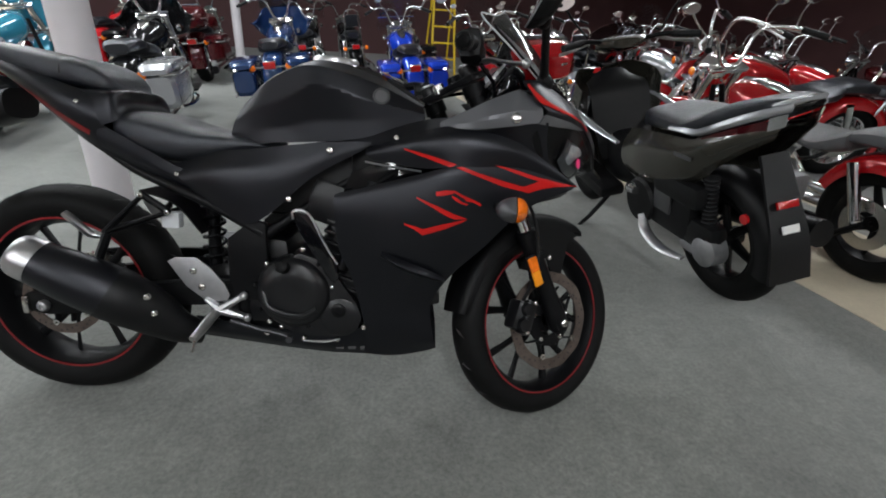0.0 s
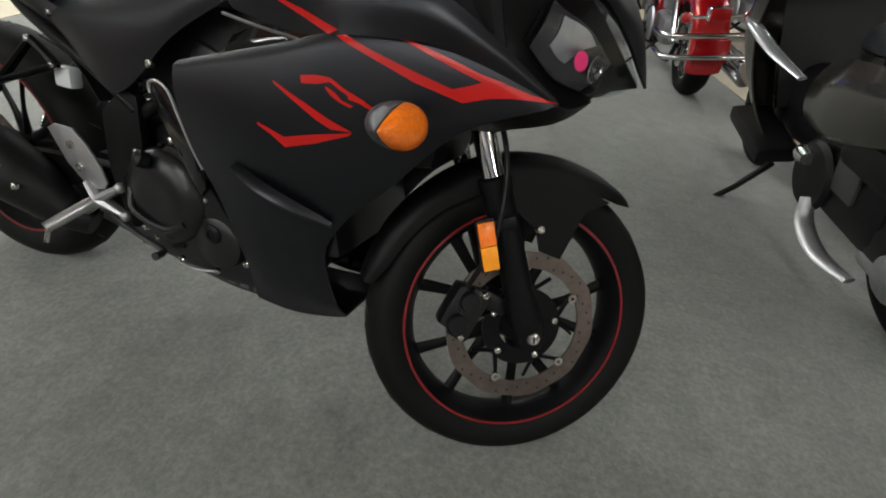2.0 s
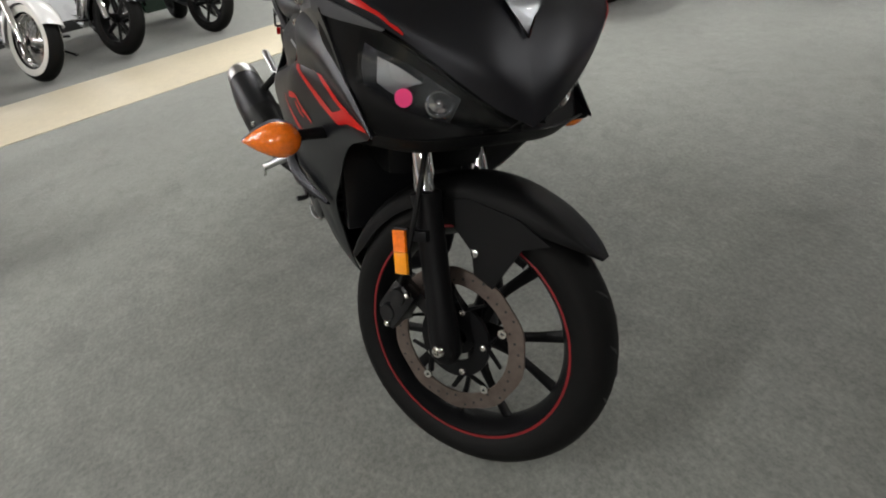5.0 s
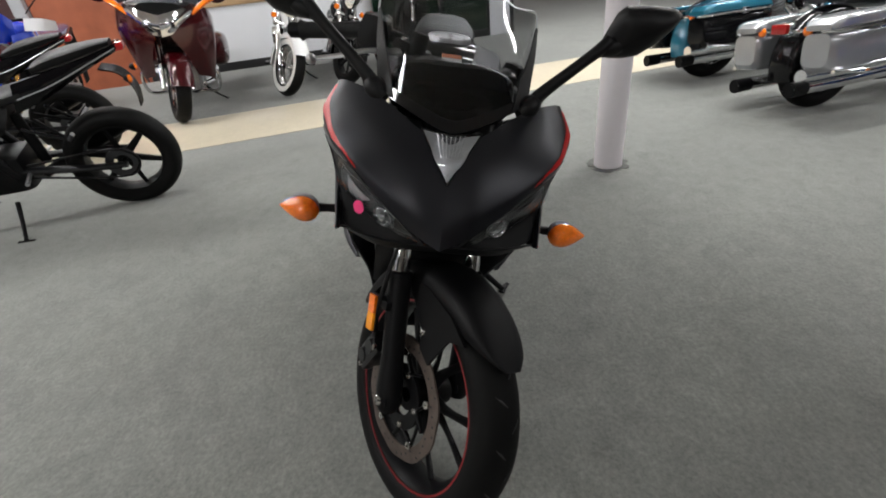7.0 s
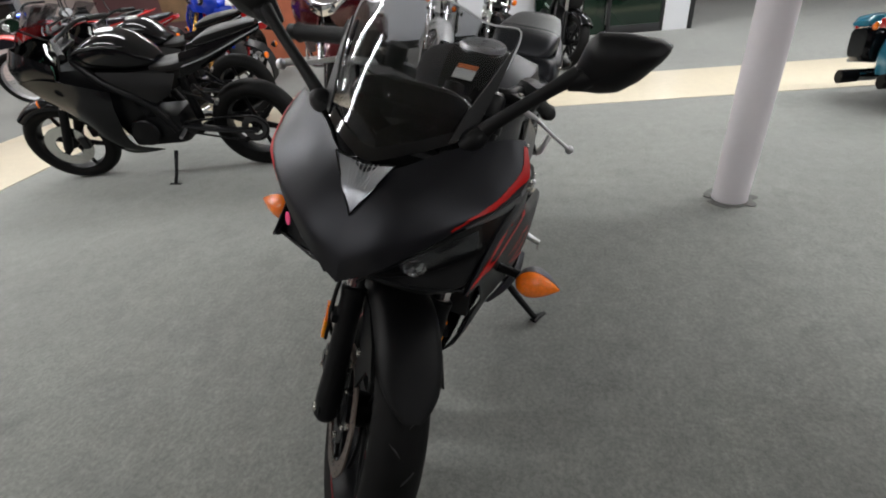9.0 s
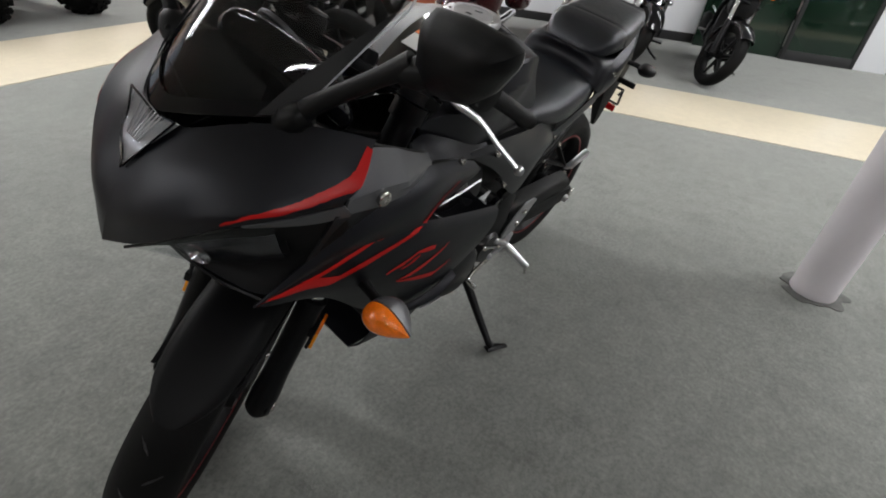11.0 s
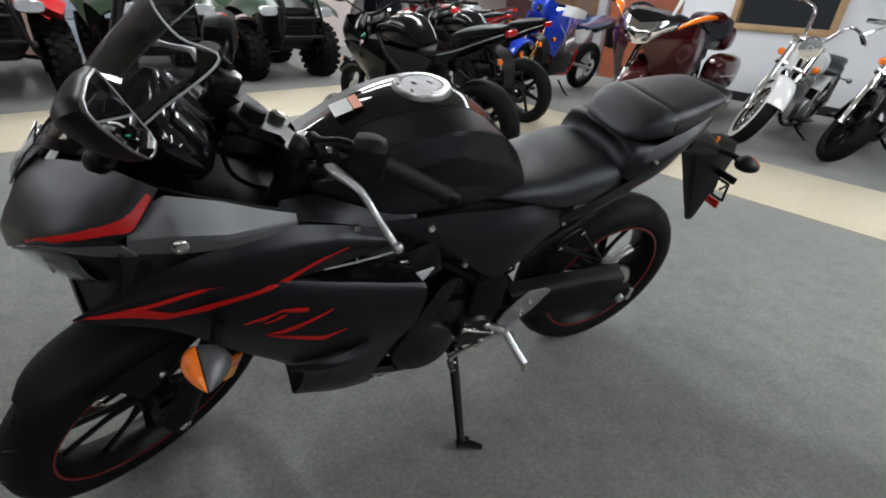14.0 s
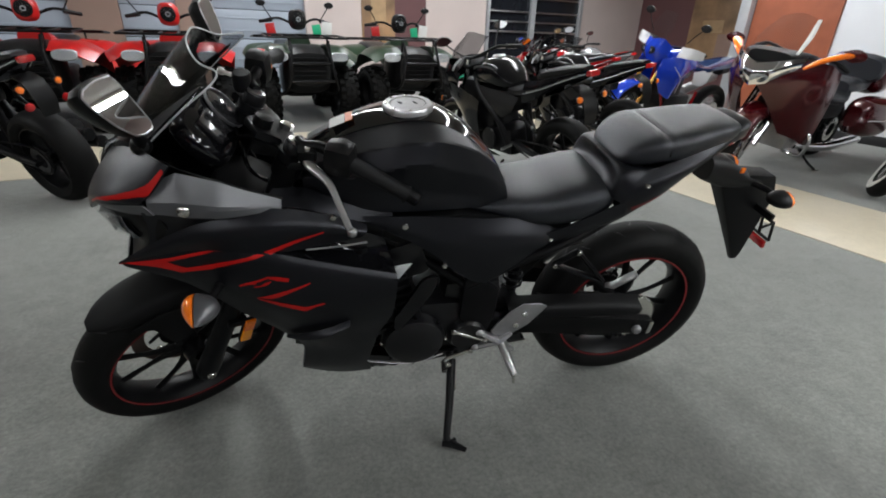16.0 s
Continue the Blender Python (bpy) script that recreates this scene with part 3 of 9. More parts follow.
for k in range(n):
    for f, r in ((0.0, 0.086), (0.35, 0.086), (0.5, 0.094), (0.65, 0.094)):
        outl.append((r * math.cos(2 * math.pi * (k + f) / n), r * math.sin(2 * math.pi * (k + f) / n)))
add_plate(bm, outl, 0.083, 0.09)
part("sprocket", bm, STEEL, rear)


# ---- fork, clamps and bars (turned with the steering) ----
def leg(s, y, fwd=0.0):
    p = FRONT + AXIS_U * s + Vector((0.906, 0, 0.4226)) * fwd
    return (p.x, y, p.z)


for s in LR:
    y = 0.102 * s
    f = new("fork_leg")
    f.parent = BIKE
    f["label"] = "black telescopic fork leg"
    bm = B()
    add_tube(bm, [leg(-0.03, y), leg(-0.015, y), leg(0.03, y), leg(0.1, y), leg(0.27, y), leg(0.295, y), leg(0.30, y)], [0.02, 0.03, 0.031, 0.0265, 0.0265, 0.03, 0.024], 16)
    add_tube(bm, [leg(0, y - 0.022), leg(0, y + 0.022)], 0.025, 14)
    part("slider", bm, BLACKMETAL, f, "", STEER)
    bm = B()
    add_tube(bm, [leg(0.28, y), leg(0.42, y)], 0.0205, 16)
    part("stanchion", bm, CHROME, f, "chromed fork tube", STEER)
    bm = B()
    add_tube(bm, [leg(0.40, y), leg(0.46, y), leg(0.47, y), leg(0.72, y)], [0.034, 0.034, 0.026, 0.026], 16)
    part("upper_tube", bm, BLACKMETAL, f, "", STEER)
    bm = B()
    add_tube(bm, [leg(0.745, y), leg(0.766, y), leg(0.770, y)], [0.0245, 0.0245, 0.0215], 20)
    fc = part("fork_cap", bm, CLAMPDARK, f, "", STEER)
    bm = B()
    add_tube(bm, [leg(0.769, y), leg(0.774, y), leg(0.7755, y), leg(0.7755, y), leg(0.772, y)], [0.020, 0.020, 0.0175, 0.012, 0.011], 20)
    part("cap_disc", bm, ALU, f, "silver fork top disc", STEER)
    bm = B()
    add_bolt(bm, Vector(leg(0, y + s * 0.024)), (0, s, 0), 0.0135, 0.01)
    part("axle_nut", bm, STEEL, f, "", STEER)
bm = B()
for s in LR:
    add_tube(bm, [leg(0.725, 0.102 * s), leg(0.745, 0.102 * s)], 0.031, 18)
add_plate(bm, [(-0.145, -0.03), (-0.06, -0.045), (0.06, -0.045), (0.145, -0.03), (0.145, 0.03), (0.05, 0.0), (0.03, 0.05), (-0.03, 0.05), (-0.05, 0.0), (-0.145, 0.03)], -0.009, 0.009,
          Matrix.Translation(leg(0.735, 0, 0)) @ pose(0, 0, 0, 0, -25, 0) @ pose(0, 0, 0, 90, 0, 90), 0.004)
part("triple_clamp", bm, CLAMPDARK, BIKE, "black anodised top fork clamp", STEER)
bm = B()
add_tube(bm, [leg(0.735, 0, -0.035), leg(0.757, 0, -0.035), leg(0.76, 0, -0.035)], [0.017, 0.016, 0.008], 6)
part("stem_nut", bm, STEEL, BIKE, "", STEER)
bm = B()
add_tube(bm, [leg(0.735, 0, 0.025), leg(0.765, 0, 0.025), leg(0.767, 0, 0.025)], [0.022, 0.02, 0.014], 18)
part("ignition_lock", bm, BLACKMETAL, BIKE, "", STEER)
bm = B()
add_box(bm, leg(0.45, 0, -0.01), (0.06, 0.23, 0.035), 0.008, pose(0, 0, 0, 0, -25, 0))
part("lower_clamp", bm, BLACKMETAL, BIKE, "", STEER)

for s in LR:
    h = new("handlebar")
    h.parent = BIKE
    h["label"] = "black clip-on handlebar"
    P = lambda q: flip(q, s)
    bm = B()
    add_tube(bm, P([(1.053, 0.105, 0.99), (1.055, 0.13, 0.995), (1.03, 0.155, 1.0), (1.0, 0.205, 0.992)]), 0.0125, 12, 12)
    add_tube(bm, P([leg(0.69, 0.102), leg(0.722, 0.102)]), 0.032, 16)
    part("bar", bm, BLACKMETAL, h, "", STEER)
    bm = B()
    add_tube(bm, P([(0.995, 0.213, 0.99), (0.993, 0.218, 0.989), (0.915, 0.305, 0.946), (0.908, 0.313, 0.942)]), [0.021, 0.017, 0.0165, 0.021], 16)
    part("grip", bm, GRIP, h, "black ribbed rubber grip", STEER)
    bm = B()
    add_tube(bm, P([(0.908, 0.313, 0.942), (0.893, 0.331, 0.934), (0.890, 0.334, 0.932)]), [0.016, 0.016, 0.011], 14)
    part("bar_end", bm, BLACKMETAL, h, "", STEER)
    bm = B()
    add_box(bm, (1.006, 0.196 * s, 0.992), (0.068, 0.062, 0.078), 0.028, pose(0, 0, 0, 0, 0, -50 * s))
    part("switch_pod", bm, PLASTIC, h, "black switch housing", STEER)
    bm = B()
    add_box(bm, (0.992, 0.206 * s, 1.022), (0.012, 0.018, 0.012), 0.003, pose(0, 0, 0, 0, 0, -50 * s))
    part("switch", bm, GREYPRINT if s > 0 else REDTAPE, h, "", STEER)
    bm = B()
    add_box(bm, (0.985, 0.184 * s, 0.995), (0.01, 0.016, 0.01), 0.003, pose(0, 0, 0, 0, 0, -50 * s))
    part("horn_button", bm, ORANGETAG, h, "small orange button", STEER)
    bm = B()
    add_tube(bm, P([(1.06, 0.155, 0.982), (1.064, 0.168, 0.976), (1.048, 0.222, 0.96), (1.052, 0.274, 0.938), (1.058, 0.325, 0.92)]), [0.010, 0.0115, 0.0085, 0.007, 0.007], 10, 20, True, 0.6)
    add_ball(bm, (1.057, 0.332 * s, 0.917), 0.0105, 12)
    part("clutch_lever" if s > 0 else "brake_lever", bm, ALU, h, "bare aluminium hand lever", STEER)
    bm = B()
    add_box(bm, (1.055, 0.145 * s, 0.99), (0.04, 0.045, 0.026), 0.008, pose(0, 0, 0, 0, 0, -30 * s))
    part("lever_perch", bm, BLACKMETAL, h, "", STEER)
    bm = B()
    add_bolt(bm, (1.06, 0.155 * s, 1.003), (0, 0, 1), 0.007, 0.005)
    part("pivot_bolt", bm, STEEL, h, "", STEER)
    if s < 0:
        bm = B()
        add_tube(bm, [(1.075, -0.13, 0.985), (1.073, -0.13, 1.02), (1.073, -0.13, 1.026)], [0.02, 0.021, 0.018], 16)
        part("brake_reservoir", bm, PLASTIC, h, "", STEER)
for pts in ([(1.145, 0.0, 0.95), (1.138, 0.013, 0.926), (1.125, 0.03, 0.86), (1.069, 0.085, 0.853), (1.02, 0.12, 0.878), (0.99, 0.14, 0.93)], [(1.15, 0.02, 0.93), (1.11, 0.04, 0.945), (1.064, 0.061, 0.938), (1.02, 0.095, 0.930), (0.985, 0.13, 0.925)],
            [(1.13, -0.16, 1.0), (1.17, -0.13, 0.95), (1.15, -0.1, 0.86), (1.1, -0.05, 0.8)]):
    bm = B()
    add_tube(bm, pts, 0.005, 8, 30)
    part("cable", bm, GLOSS, BIKE)
bm = B()
add_tube(bm, [leg(0.46, -0.09, 0.03), leg(0.33, -0.135, 0.02), leg(0.2, -0.135, -0.03), leg(0.12, -0.1, -0.09)], 0.005, 8, 20)
part("brake_hose", bm, PLASTIC, BIKE, "", STEER)

# front fender
FR = lambda a, r, y: (FRONT.x + r * math.cos(radians(a)), y, FRONT.z + r * math.sin(radians(a)))
bm = B()
angs = [53, 58, 65, 75, 90, 105, 120, 135, 150, 164, 172]
wid = [0.018, 0.042, 0.058, 0.066, 0.07, 0.072, 0.07, 0.066, 0.062, 0.058, 0.05]
drop = [0.004, 0.014, 0.03, 0.05, 0.06, 0.06, 0.055, 0.045, 0.04, 0.034, 0.02]
lift = [0.004, 0.004, 0.004, 0.006, 0.008, 0.008, 0.004, 0.0, -0.002, -0.003, -0.003]
curves = []
for f, g in ((-1.0, 1.0), (-0.97, 0.45), (-0.72, 0.1), (0.0, 0.0), (0.72, 0.1), (0.97, 0.45), (1.0, 1.0)):
    curves.append([FR(a, 0.32 + li - dr * g, w * f) for a, w, dr, li in zip(angs, wid, drop, lift)])
add_panel(bm, curves, 40, 26, 0.003, towards=tuple(FRONT))
part("front_fender", bm, SHADEBLACK, BIKE, "matte black front mudguard", STEER)
for s in LR:
    bm = B()
    add_plate(bm, [FR(66, 0.285, 0)[::2], FR(80, 0.285, 0)[::2], FR(100, 0.285, 0)[::2], FR(118, 0.285, 0)[::2], FR(108, 0.235, 0)[::2], FR(95, 0.19, 0)[::2], FR(90, 0.15, 0)[::2], FR(73, 0.147, 0)[::2], FR(73, 0.2, 0)[::2], FR(73, 0.245, 0)[::2]], s * 0.068, s * 0.074)
    part("fender_bracket", bm, SHADEBLACK, BIKE, "", STEER)
    bm = B()
    add_bolt(bm, (1.372, s * 0.074, 0.478), (0, s, 0), 0.009, 0.007)
    part("fender_bolt", bm, STEEL, BIKE, "", STEER)
# calliper and reflectors
cal = new("brake_caliper")
cal.parent = BIKE
cal["label"] = "dark grey front brake caliper"
cm = STEER @ Matrix.Translation((1.25, -0.082, 0.315)) @ pose(0, 0, 0, 0, 20, 0)
bm = B()
add_box(bm, (0, 0, 0), (0.062, 0.05, 0.085), 0.012)
add_box(bm, (0.012, -0.018, 0.0), (0.04, 0.03, 0.1), 0.01)
add_box(bm, (0.05, 0, 0.035), (0.06, 0.014, 0.03), 0.005)
part("body", bm, ENGINE, cal, "", cm)
for z in (-0.024, 0.022):
    bm = B()
    add_lathe(bm, [(0.017, -0.036), (0.02, -0.03), (0.02, 0.0)], Matrix.Translation((0.0, 0, z)), 18)
    part("piston_housing", bm, ENGINE, cal, "", cm)
for z in (-0.042, 0.045):
    bm = B()
    add_bolt(bm, (0.015, -0.034, z), (0, -1, 0), 0.007, 0.006)
    part("bolt", bm, STEEL, cal, "", cm)
for s in LR:
    r_ = new("fork_reflector")
    r_.parent = BIKE
    r_["label"] = "orange rectangular reflector on the fork"
    cm = STEER @ Matrix.Translation((1.258, s * 0.140, 0.445)) @ pose(0, 0, 0, 0, -20, 0)
    bm = B()
    add_box(bm, (0, -s * 0.005, 0), (0.032, 0.008, 0.09), 0.002)
    part("base", bm, PLASTIC, r_, "", cm)
    bm = B()
    add_box(bm, (0, s * 0.002, 0.0205), (0.028, 0.008, 0.041), 0.002)
    part("lens", bm, AMBER, r_, "", cm)
    bm = B()
    add_box(bm, (0, s * 0.002, -0.0215), (0.028, 0.008, 0.041), 0.002)
    part("lens", bm, ORANGE, r_, "", cm)
    bm = B()
    add_box(bm, (0.03, -s * 0.014, 0.03), (0.05, 0.024, 0.02), 0.002)
    part("bracket", bm, BLACKMETAL, r_, "", cm)

# ---- bodywork ----
SIDES = {}


def body(name, curves, material, label="", nu=30, nv=14, thick=0.004, sharp_v=False, sharp_u=False, sharp=38):
    """A body panel on the left and its mirror on the right."""
    for s in LR:
        bm = B()
        add_panel(bm, [flip(c, s) for c in curves], nu, nv, thick, sharp_v, sharp_u, (0.65, 0, 0.6))
        SIDES[(name, s)] = part(name, bm, material, BIKE, label, None, sharp)


body("tail_panel", [
    [(0.205, 0.128, 0.866), (0.15, 0.126, 0.884), (0.07, 0.118, 0.907), (-0.028, 0.10, 0.938), (-0.127, 0.062, 0.966)],
    [(0.206, 0.146, 0.820), (0.13, 0.152, 0.862), (0.04, 0.138, 0.895), (-0.035, 0.112, 0.922), (-0.127, 0.070, 0.953)],
    [(0.212, 0.143, 0.795), (0.12, 0.150, 0.822), (0.04, 0.13, 0.868), (-0.035, 0.106, 0.905), (-0.124, 0.064, 0.941)],
    [(0.25, 0.12, 0.70), (0.17, 0.12, 0.742), (0.08, 0.11, 0.806), (-0.008, 0.088, 0.87), (-0.117, 0.048, 0.928)]], MATTE, "matte black tail fairing")
body("seat_strip", [
    [(0.195, 0.143, 0.806), (0.28, 0.141, 0.762), (0.362, 0.131, 0.714), (0.43, 0.126, 0.69)],
    [(0.185, 0.14, 0.76), (0.27, 0.138, 0.722), (0.35, 0.132, 0.68), (0.42, 0.128, 0.655)],
    [(0.19, 0.115, 0.725), (0.26, 0.115, 0.69), (0.33, 0.115, 0.65), (0.40, 0.115, 0.625)]], MATTE, "", 18, 8)
bm = B()
add_panel(bm, [[(0.20, y, 0.77), (0.05, y * 0.9, 0.86), (-0.05, y * 0.7, 0.9), (-0.115, y * 0.3, 0.93)] for y in (-0.12, 0, 0.12)], 16, 8, 0.004)
part("tail_underside", bm, PLASTIC, BIKE)
body("seat_rim", [
    [(0.250, 0.0, 0.836), (0.250, 0.06, 0.834), (0.246, 0.11, 0.826), (0.232, 0.138, 0.812), (0.205, 0.148, 0.800)],
    [(0.224, 0.0, 0.852), (0.226, 0.055, 0.850), (0.234, 0.105, 0.843), (0.230, 0.137, 0.832), (0.200, 0.150, 0.818)],
    [(0.221, 0.0, 0.870), (0.222, 0.052, 0.869), (0.228, 0.10, 0.864), (0.226, 0.132, 0.854), (0.196, 0.149, 0.838)],
    [(0.230, 0.0, 0.887), (0.227, 0.055, 0.886), (0.224, 0.10, 0.882), (0.215, 0.127, 0.876), (0.185, 0.142, 0.862)],
    [(0.222, 0.0, 0.892), (0.214, 0.055, 0.891), (0.200, 0.098, 0.888), (0.180, 0.118, 0.886), (0.150, 0.128, 0.882)],
    [(0.18, 0.0, 0.878), (0.17, 0.05, 0.878), (0.15, 0.085, 0.878), (0.13, 0.10, 0.880), (0.10, 0.11, 0.885)]], MATTE, "matte black cowl between the seats", 28, 22)
bm = B()
add_shell(bm, stations([(0.216, 0.048, 0.884, 0.893), (0.209, 0.076, 0.880, 0.905), (0.190, 0.098, 0.877, 0.927), (0.162, 0.112, 0.879, 0.948), (0.128, 0.119, 0.884, 0.961), (0.106, 0.120, 0.887, 0.9635), (0.100, 0.1195, 0.888, 0.9600), (0.094, 0.1195, 0.889, 0.9645), (0.06, 0.119, 0.891, 0.969), (0.019, 0.113, 0.903, 0.976), (-0.049, 0.099, 0.924, 0.986), (-0.096, 0.086, 0.940, 0.989), (-0.117, 0.072, 0.950, 0.984), (-0.125, 0.055, 0.957, 0.976)], 60), 32, 0.5)
pil = part("pillion_seat", bm, VINYL, BIKE, "black vinyl pillion seat")
bm = B()
add_tube(bm, [(0.099, 0.1205, 0.918), (0.1, 0.114, 0.944), (0.1, 0.085, 0.957), (0.1, 0.0, 0.9612), (0.1, -0.085, 0.957), (0.1, -0.114, 0.944), (0.099, -0.1205, 0.918)], 0.0024, 6, 40)
part("seam", bm, PLASTIC, pil)
bm = B()
add_shell(bm, stations([(0.208, 0.10, 0.785, 0.820), (0.222, 0.128, 0.765, 0.836), (0.26, 0.138, 0.738, 0.840), (0.33, 0.14, 0.716, 0.829), (0.40, 0.136, 0.715, 0.81), (0.486, 0.124, 0.735, 0.80), (0.545, 0.112, 0.752, 0.792), (0.582, 0.1, 0.762, 0.78), (0.594, 0.09, 0.766, 0.774)], 34), 32, 0.62)
part("rider_seat", bm, VINYL, BIKE, "black vinyl rider seat")
# tank
body("tank_cover", [
    [(0.555, 0.045, 0.895), (0.63, 0.062, 0.958), (0.70, 0.072, 0.99), (0.78, 0.072, 0.99), (0.88, 0.06, 0.962), (0.995, 0.035, 0.902)],
    [(0.53, 0.07, 0.876), (0.60, 0.106, 0.934), (0.68, 0.136, 0.968), (0.74, 0.146, 0.972), (0.86, 0.134, 0.947), (0.995, 0.09, 0.895)],
    [(0.508, 0.088, 0.83), (0.575, 0.108, 0.87), (0.655, 0.132, 0.895), (0.735, 0.162, 0.93), (0.86, 0.156, 0.90), (0.998, 0.112, 0.878)],
    [(0.50, 0.092, 0.80), (0.575, 0.104, 0.81), (0.65, 0.116, 0.825), (0.72, 0.134, 0.845), (0.86, 0.150, 0.852), (0.998, 0.116, 0.866)],
    [(0.51, 0.09, 0.772), (0.59, 0.108, 0.780), (0.66, 0.122, 0.786), (0.74, 0.138, 0.793), (0.86, 0.150, 0.81), (0.998, 0.118, 0.856)]], MATTE, "matte black fuel tank cover", 44, 33, 0.004, sharp_v=True, sharp=14)
bm = B()
add_panel(bm, [flip([(0.50, 0.06, 0.83), (0.555, 0.046, 0.896), (0.63, 0.063, 0.959), (0.70, 0.073, 0.991), (0.78, 0.073, 0.991), (0.88, 0.061, 0.963), (1.0, 0.036, 0.90)], -1),
               [(0.50, 0.0, 0.835), (0.555, 0.0, 0.91), (0.63, 0.0, 0.972), (0.70, 0.0, 1.001), (0.78, 0.0, 1.002), (0.88, 0.0, 0.977), (1.01, 0.0, 0.905)],
               [(0.50, 0.06, 0.83), (0.555, 0.046, 0.896), (0.63, 0.063, 0.959), (0.70, 0.073, 0.991), (0.78, 0.073, 0.991), (0.88, 0.061, 0.963), (1.0, 0.036, 0.90)]], 40, 15, 0.004)
tank = part("tank_top", bm, GLOSS, BIKE, "gloss black tank top")
capm = Matrix.Translation((0.752, 0, 1.0)) @ pose(0, 0, 0, 0, 2, 0) @ pose(0, 0, 0, 90)
cap = new("fuel_cap")
cap.parent = BIKE
cap["label"] = "silver round fuel filler cap"
bm = B()
add_lathe(bm, [(0.0605, -0.01), (0.0605, 0.004), (0.057, 0.009), (0.044, 0.0095), (0.043, 0.0065), (0.043, -0.01)], capm, 48)
part("ring", bm, ALU, cap)
bm = B()
add_lathe(bm, [(0.042, -0.006), (0.042, 0.0072), (0.0405, 0.0084), (0.0001, 0.0088)], capm, 40)
part("lid", bm, SATIN, cap)
for x, w in ((0.735, 0.016), (0.77, 0.012)):
    bm = B()
    add_box(bm, (x, 0.0, 1.0093), (0.006, w, 0.0012), 0.0, pose(0, 0, 0, 0, 2, 25))
    part("key_mark", bm, BASEBLACK, cap)
for k in range(8):
    bm = B()
    a = 2 * math.pi * k / 8
    add_bolt(bm, (0.752 + 0.051 * math.cos(a), 0.051 * math.sin(a), 1.0085), (0, 0, 1), 0.0035, 0.002)
    part("screw", bm, STEEL, cap)
bm = B()
add_panel(bm, [[(0.90, -0.02, 0.9735), (0.90, 0.03, 0.973)], [(0.935, -0.02, 0.9595), (0.935, 0.03, 0.959)]], 4, 4, -0.0012)
part("warning_label", bm, WHITETAG, BIKE)
bm = B()
add_panel(bm, [[(0.882, -0.02, 0.980), (0.882, 0.03, 0.9795)], [(0.899, -0.02, 0.9745), (0.899, 0.03, 0.974)]], 4, 4, -0.0012)
part("warning_label", bm, ORANGETAG, BIKE)
for s in LR:
    bm = B()
    m_ = Matrix.Translation((0.892, s * 0.147, 0.912)) @ pose(0, 0, 0, s * 22, 0, -8 * s)
    add_lathe(bm, [(0.021, -0.001), (0.021, 0.002 if s > 0 else -0.002), (0.0185, 0.002 if s > 0 else -0.002), (0.0185, -0.001)], m_, 28, True)
    add_lathe(bm, [(0.0165, -0.001), (0.0165, 0.0014 if s > 0 else -0.0014), (0.0001, 0.0016 if s > 0 else -0.0016)], m_, 24)
    part("tank_emblem", bm, GREYPRINT, BIKE, "round grey emblem")

body("side_cover", [
    [(0.345, 0.11, 0.705), (0.45, 0.12, 0.748), (0.58, 0.138, 0.766), (0.70, 0.152, 0.786), (0.80, 0.162, 0.797), (0.872, 0.162, 0.802)],
    [(0.385, 0.14, 0.678), (0.47, 0.156, 0.70), (0.58, 0.165, 0.705), (0.68, 0.168, 0.722), (0.775, 0.169, 0.764), (0.868, 0.166, 0.794)],
    [(0.413, 0.138, 0.649), (0.498, 0.155, 0.602), (0.554, 0.162, 0.574), (0.613, 0.165, 0.602), (0.72, 0.167, 0.70), (0.86, 0.166, 0.785)]], MATTE, "matte black side cover", 34, 14)
body("tank_side_cover", [
    [(0.80, 0.15, 0.80), (0.86, 0.152, 0.812), (0.93, 0.145, 0.84), (0.998, 0.13, 0.862), (1.06, 0.15, 0.872)],
    [(0.80, 0.164, 0.79), (0.868, 0.168, 0.79), (0.956, 0.176, 0.822), (1.02, 0.18, 0.842), (1.08, 0.188, 0.855)]], MATTE, "", 20, 6)
body("upper_cowl", [
    [(0.862, 0.17, 0.784), (0.956, 0.18, 0.822), (1.065, 0.197, 0.852), (1.14, 0.208, 0.852), (1.22, 0.217, 0.828), (1.30, 0.208, 0.785), (1.388, 0.196, 0.728)],
    [(0.862, 0.19, 0.775), (0.956, 0.205, 0.80), (1.065, 0.225, 0.82), (1.14, 0.232, 0.815), (1.22, 0.228, 0.80), (1.30, 0.214, 0.77), (1.388, 0.198, 0.726)],
    [(0.875, 0.19, 0.762), (1.0, 0.205, 0.747), (1.08, 0.231, 0.757), (1.15, 0.228, 0.764), (1.22, 0.218, 0.766), (1.30, 0.208, 0.75), (1.39, 0.196, 0.722)]], MATTE, "matte black upper side fairing", 36, 14)
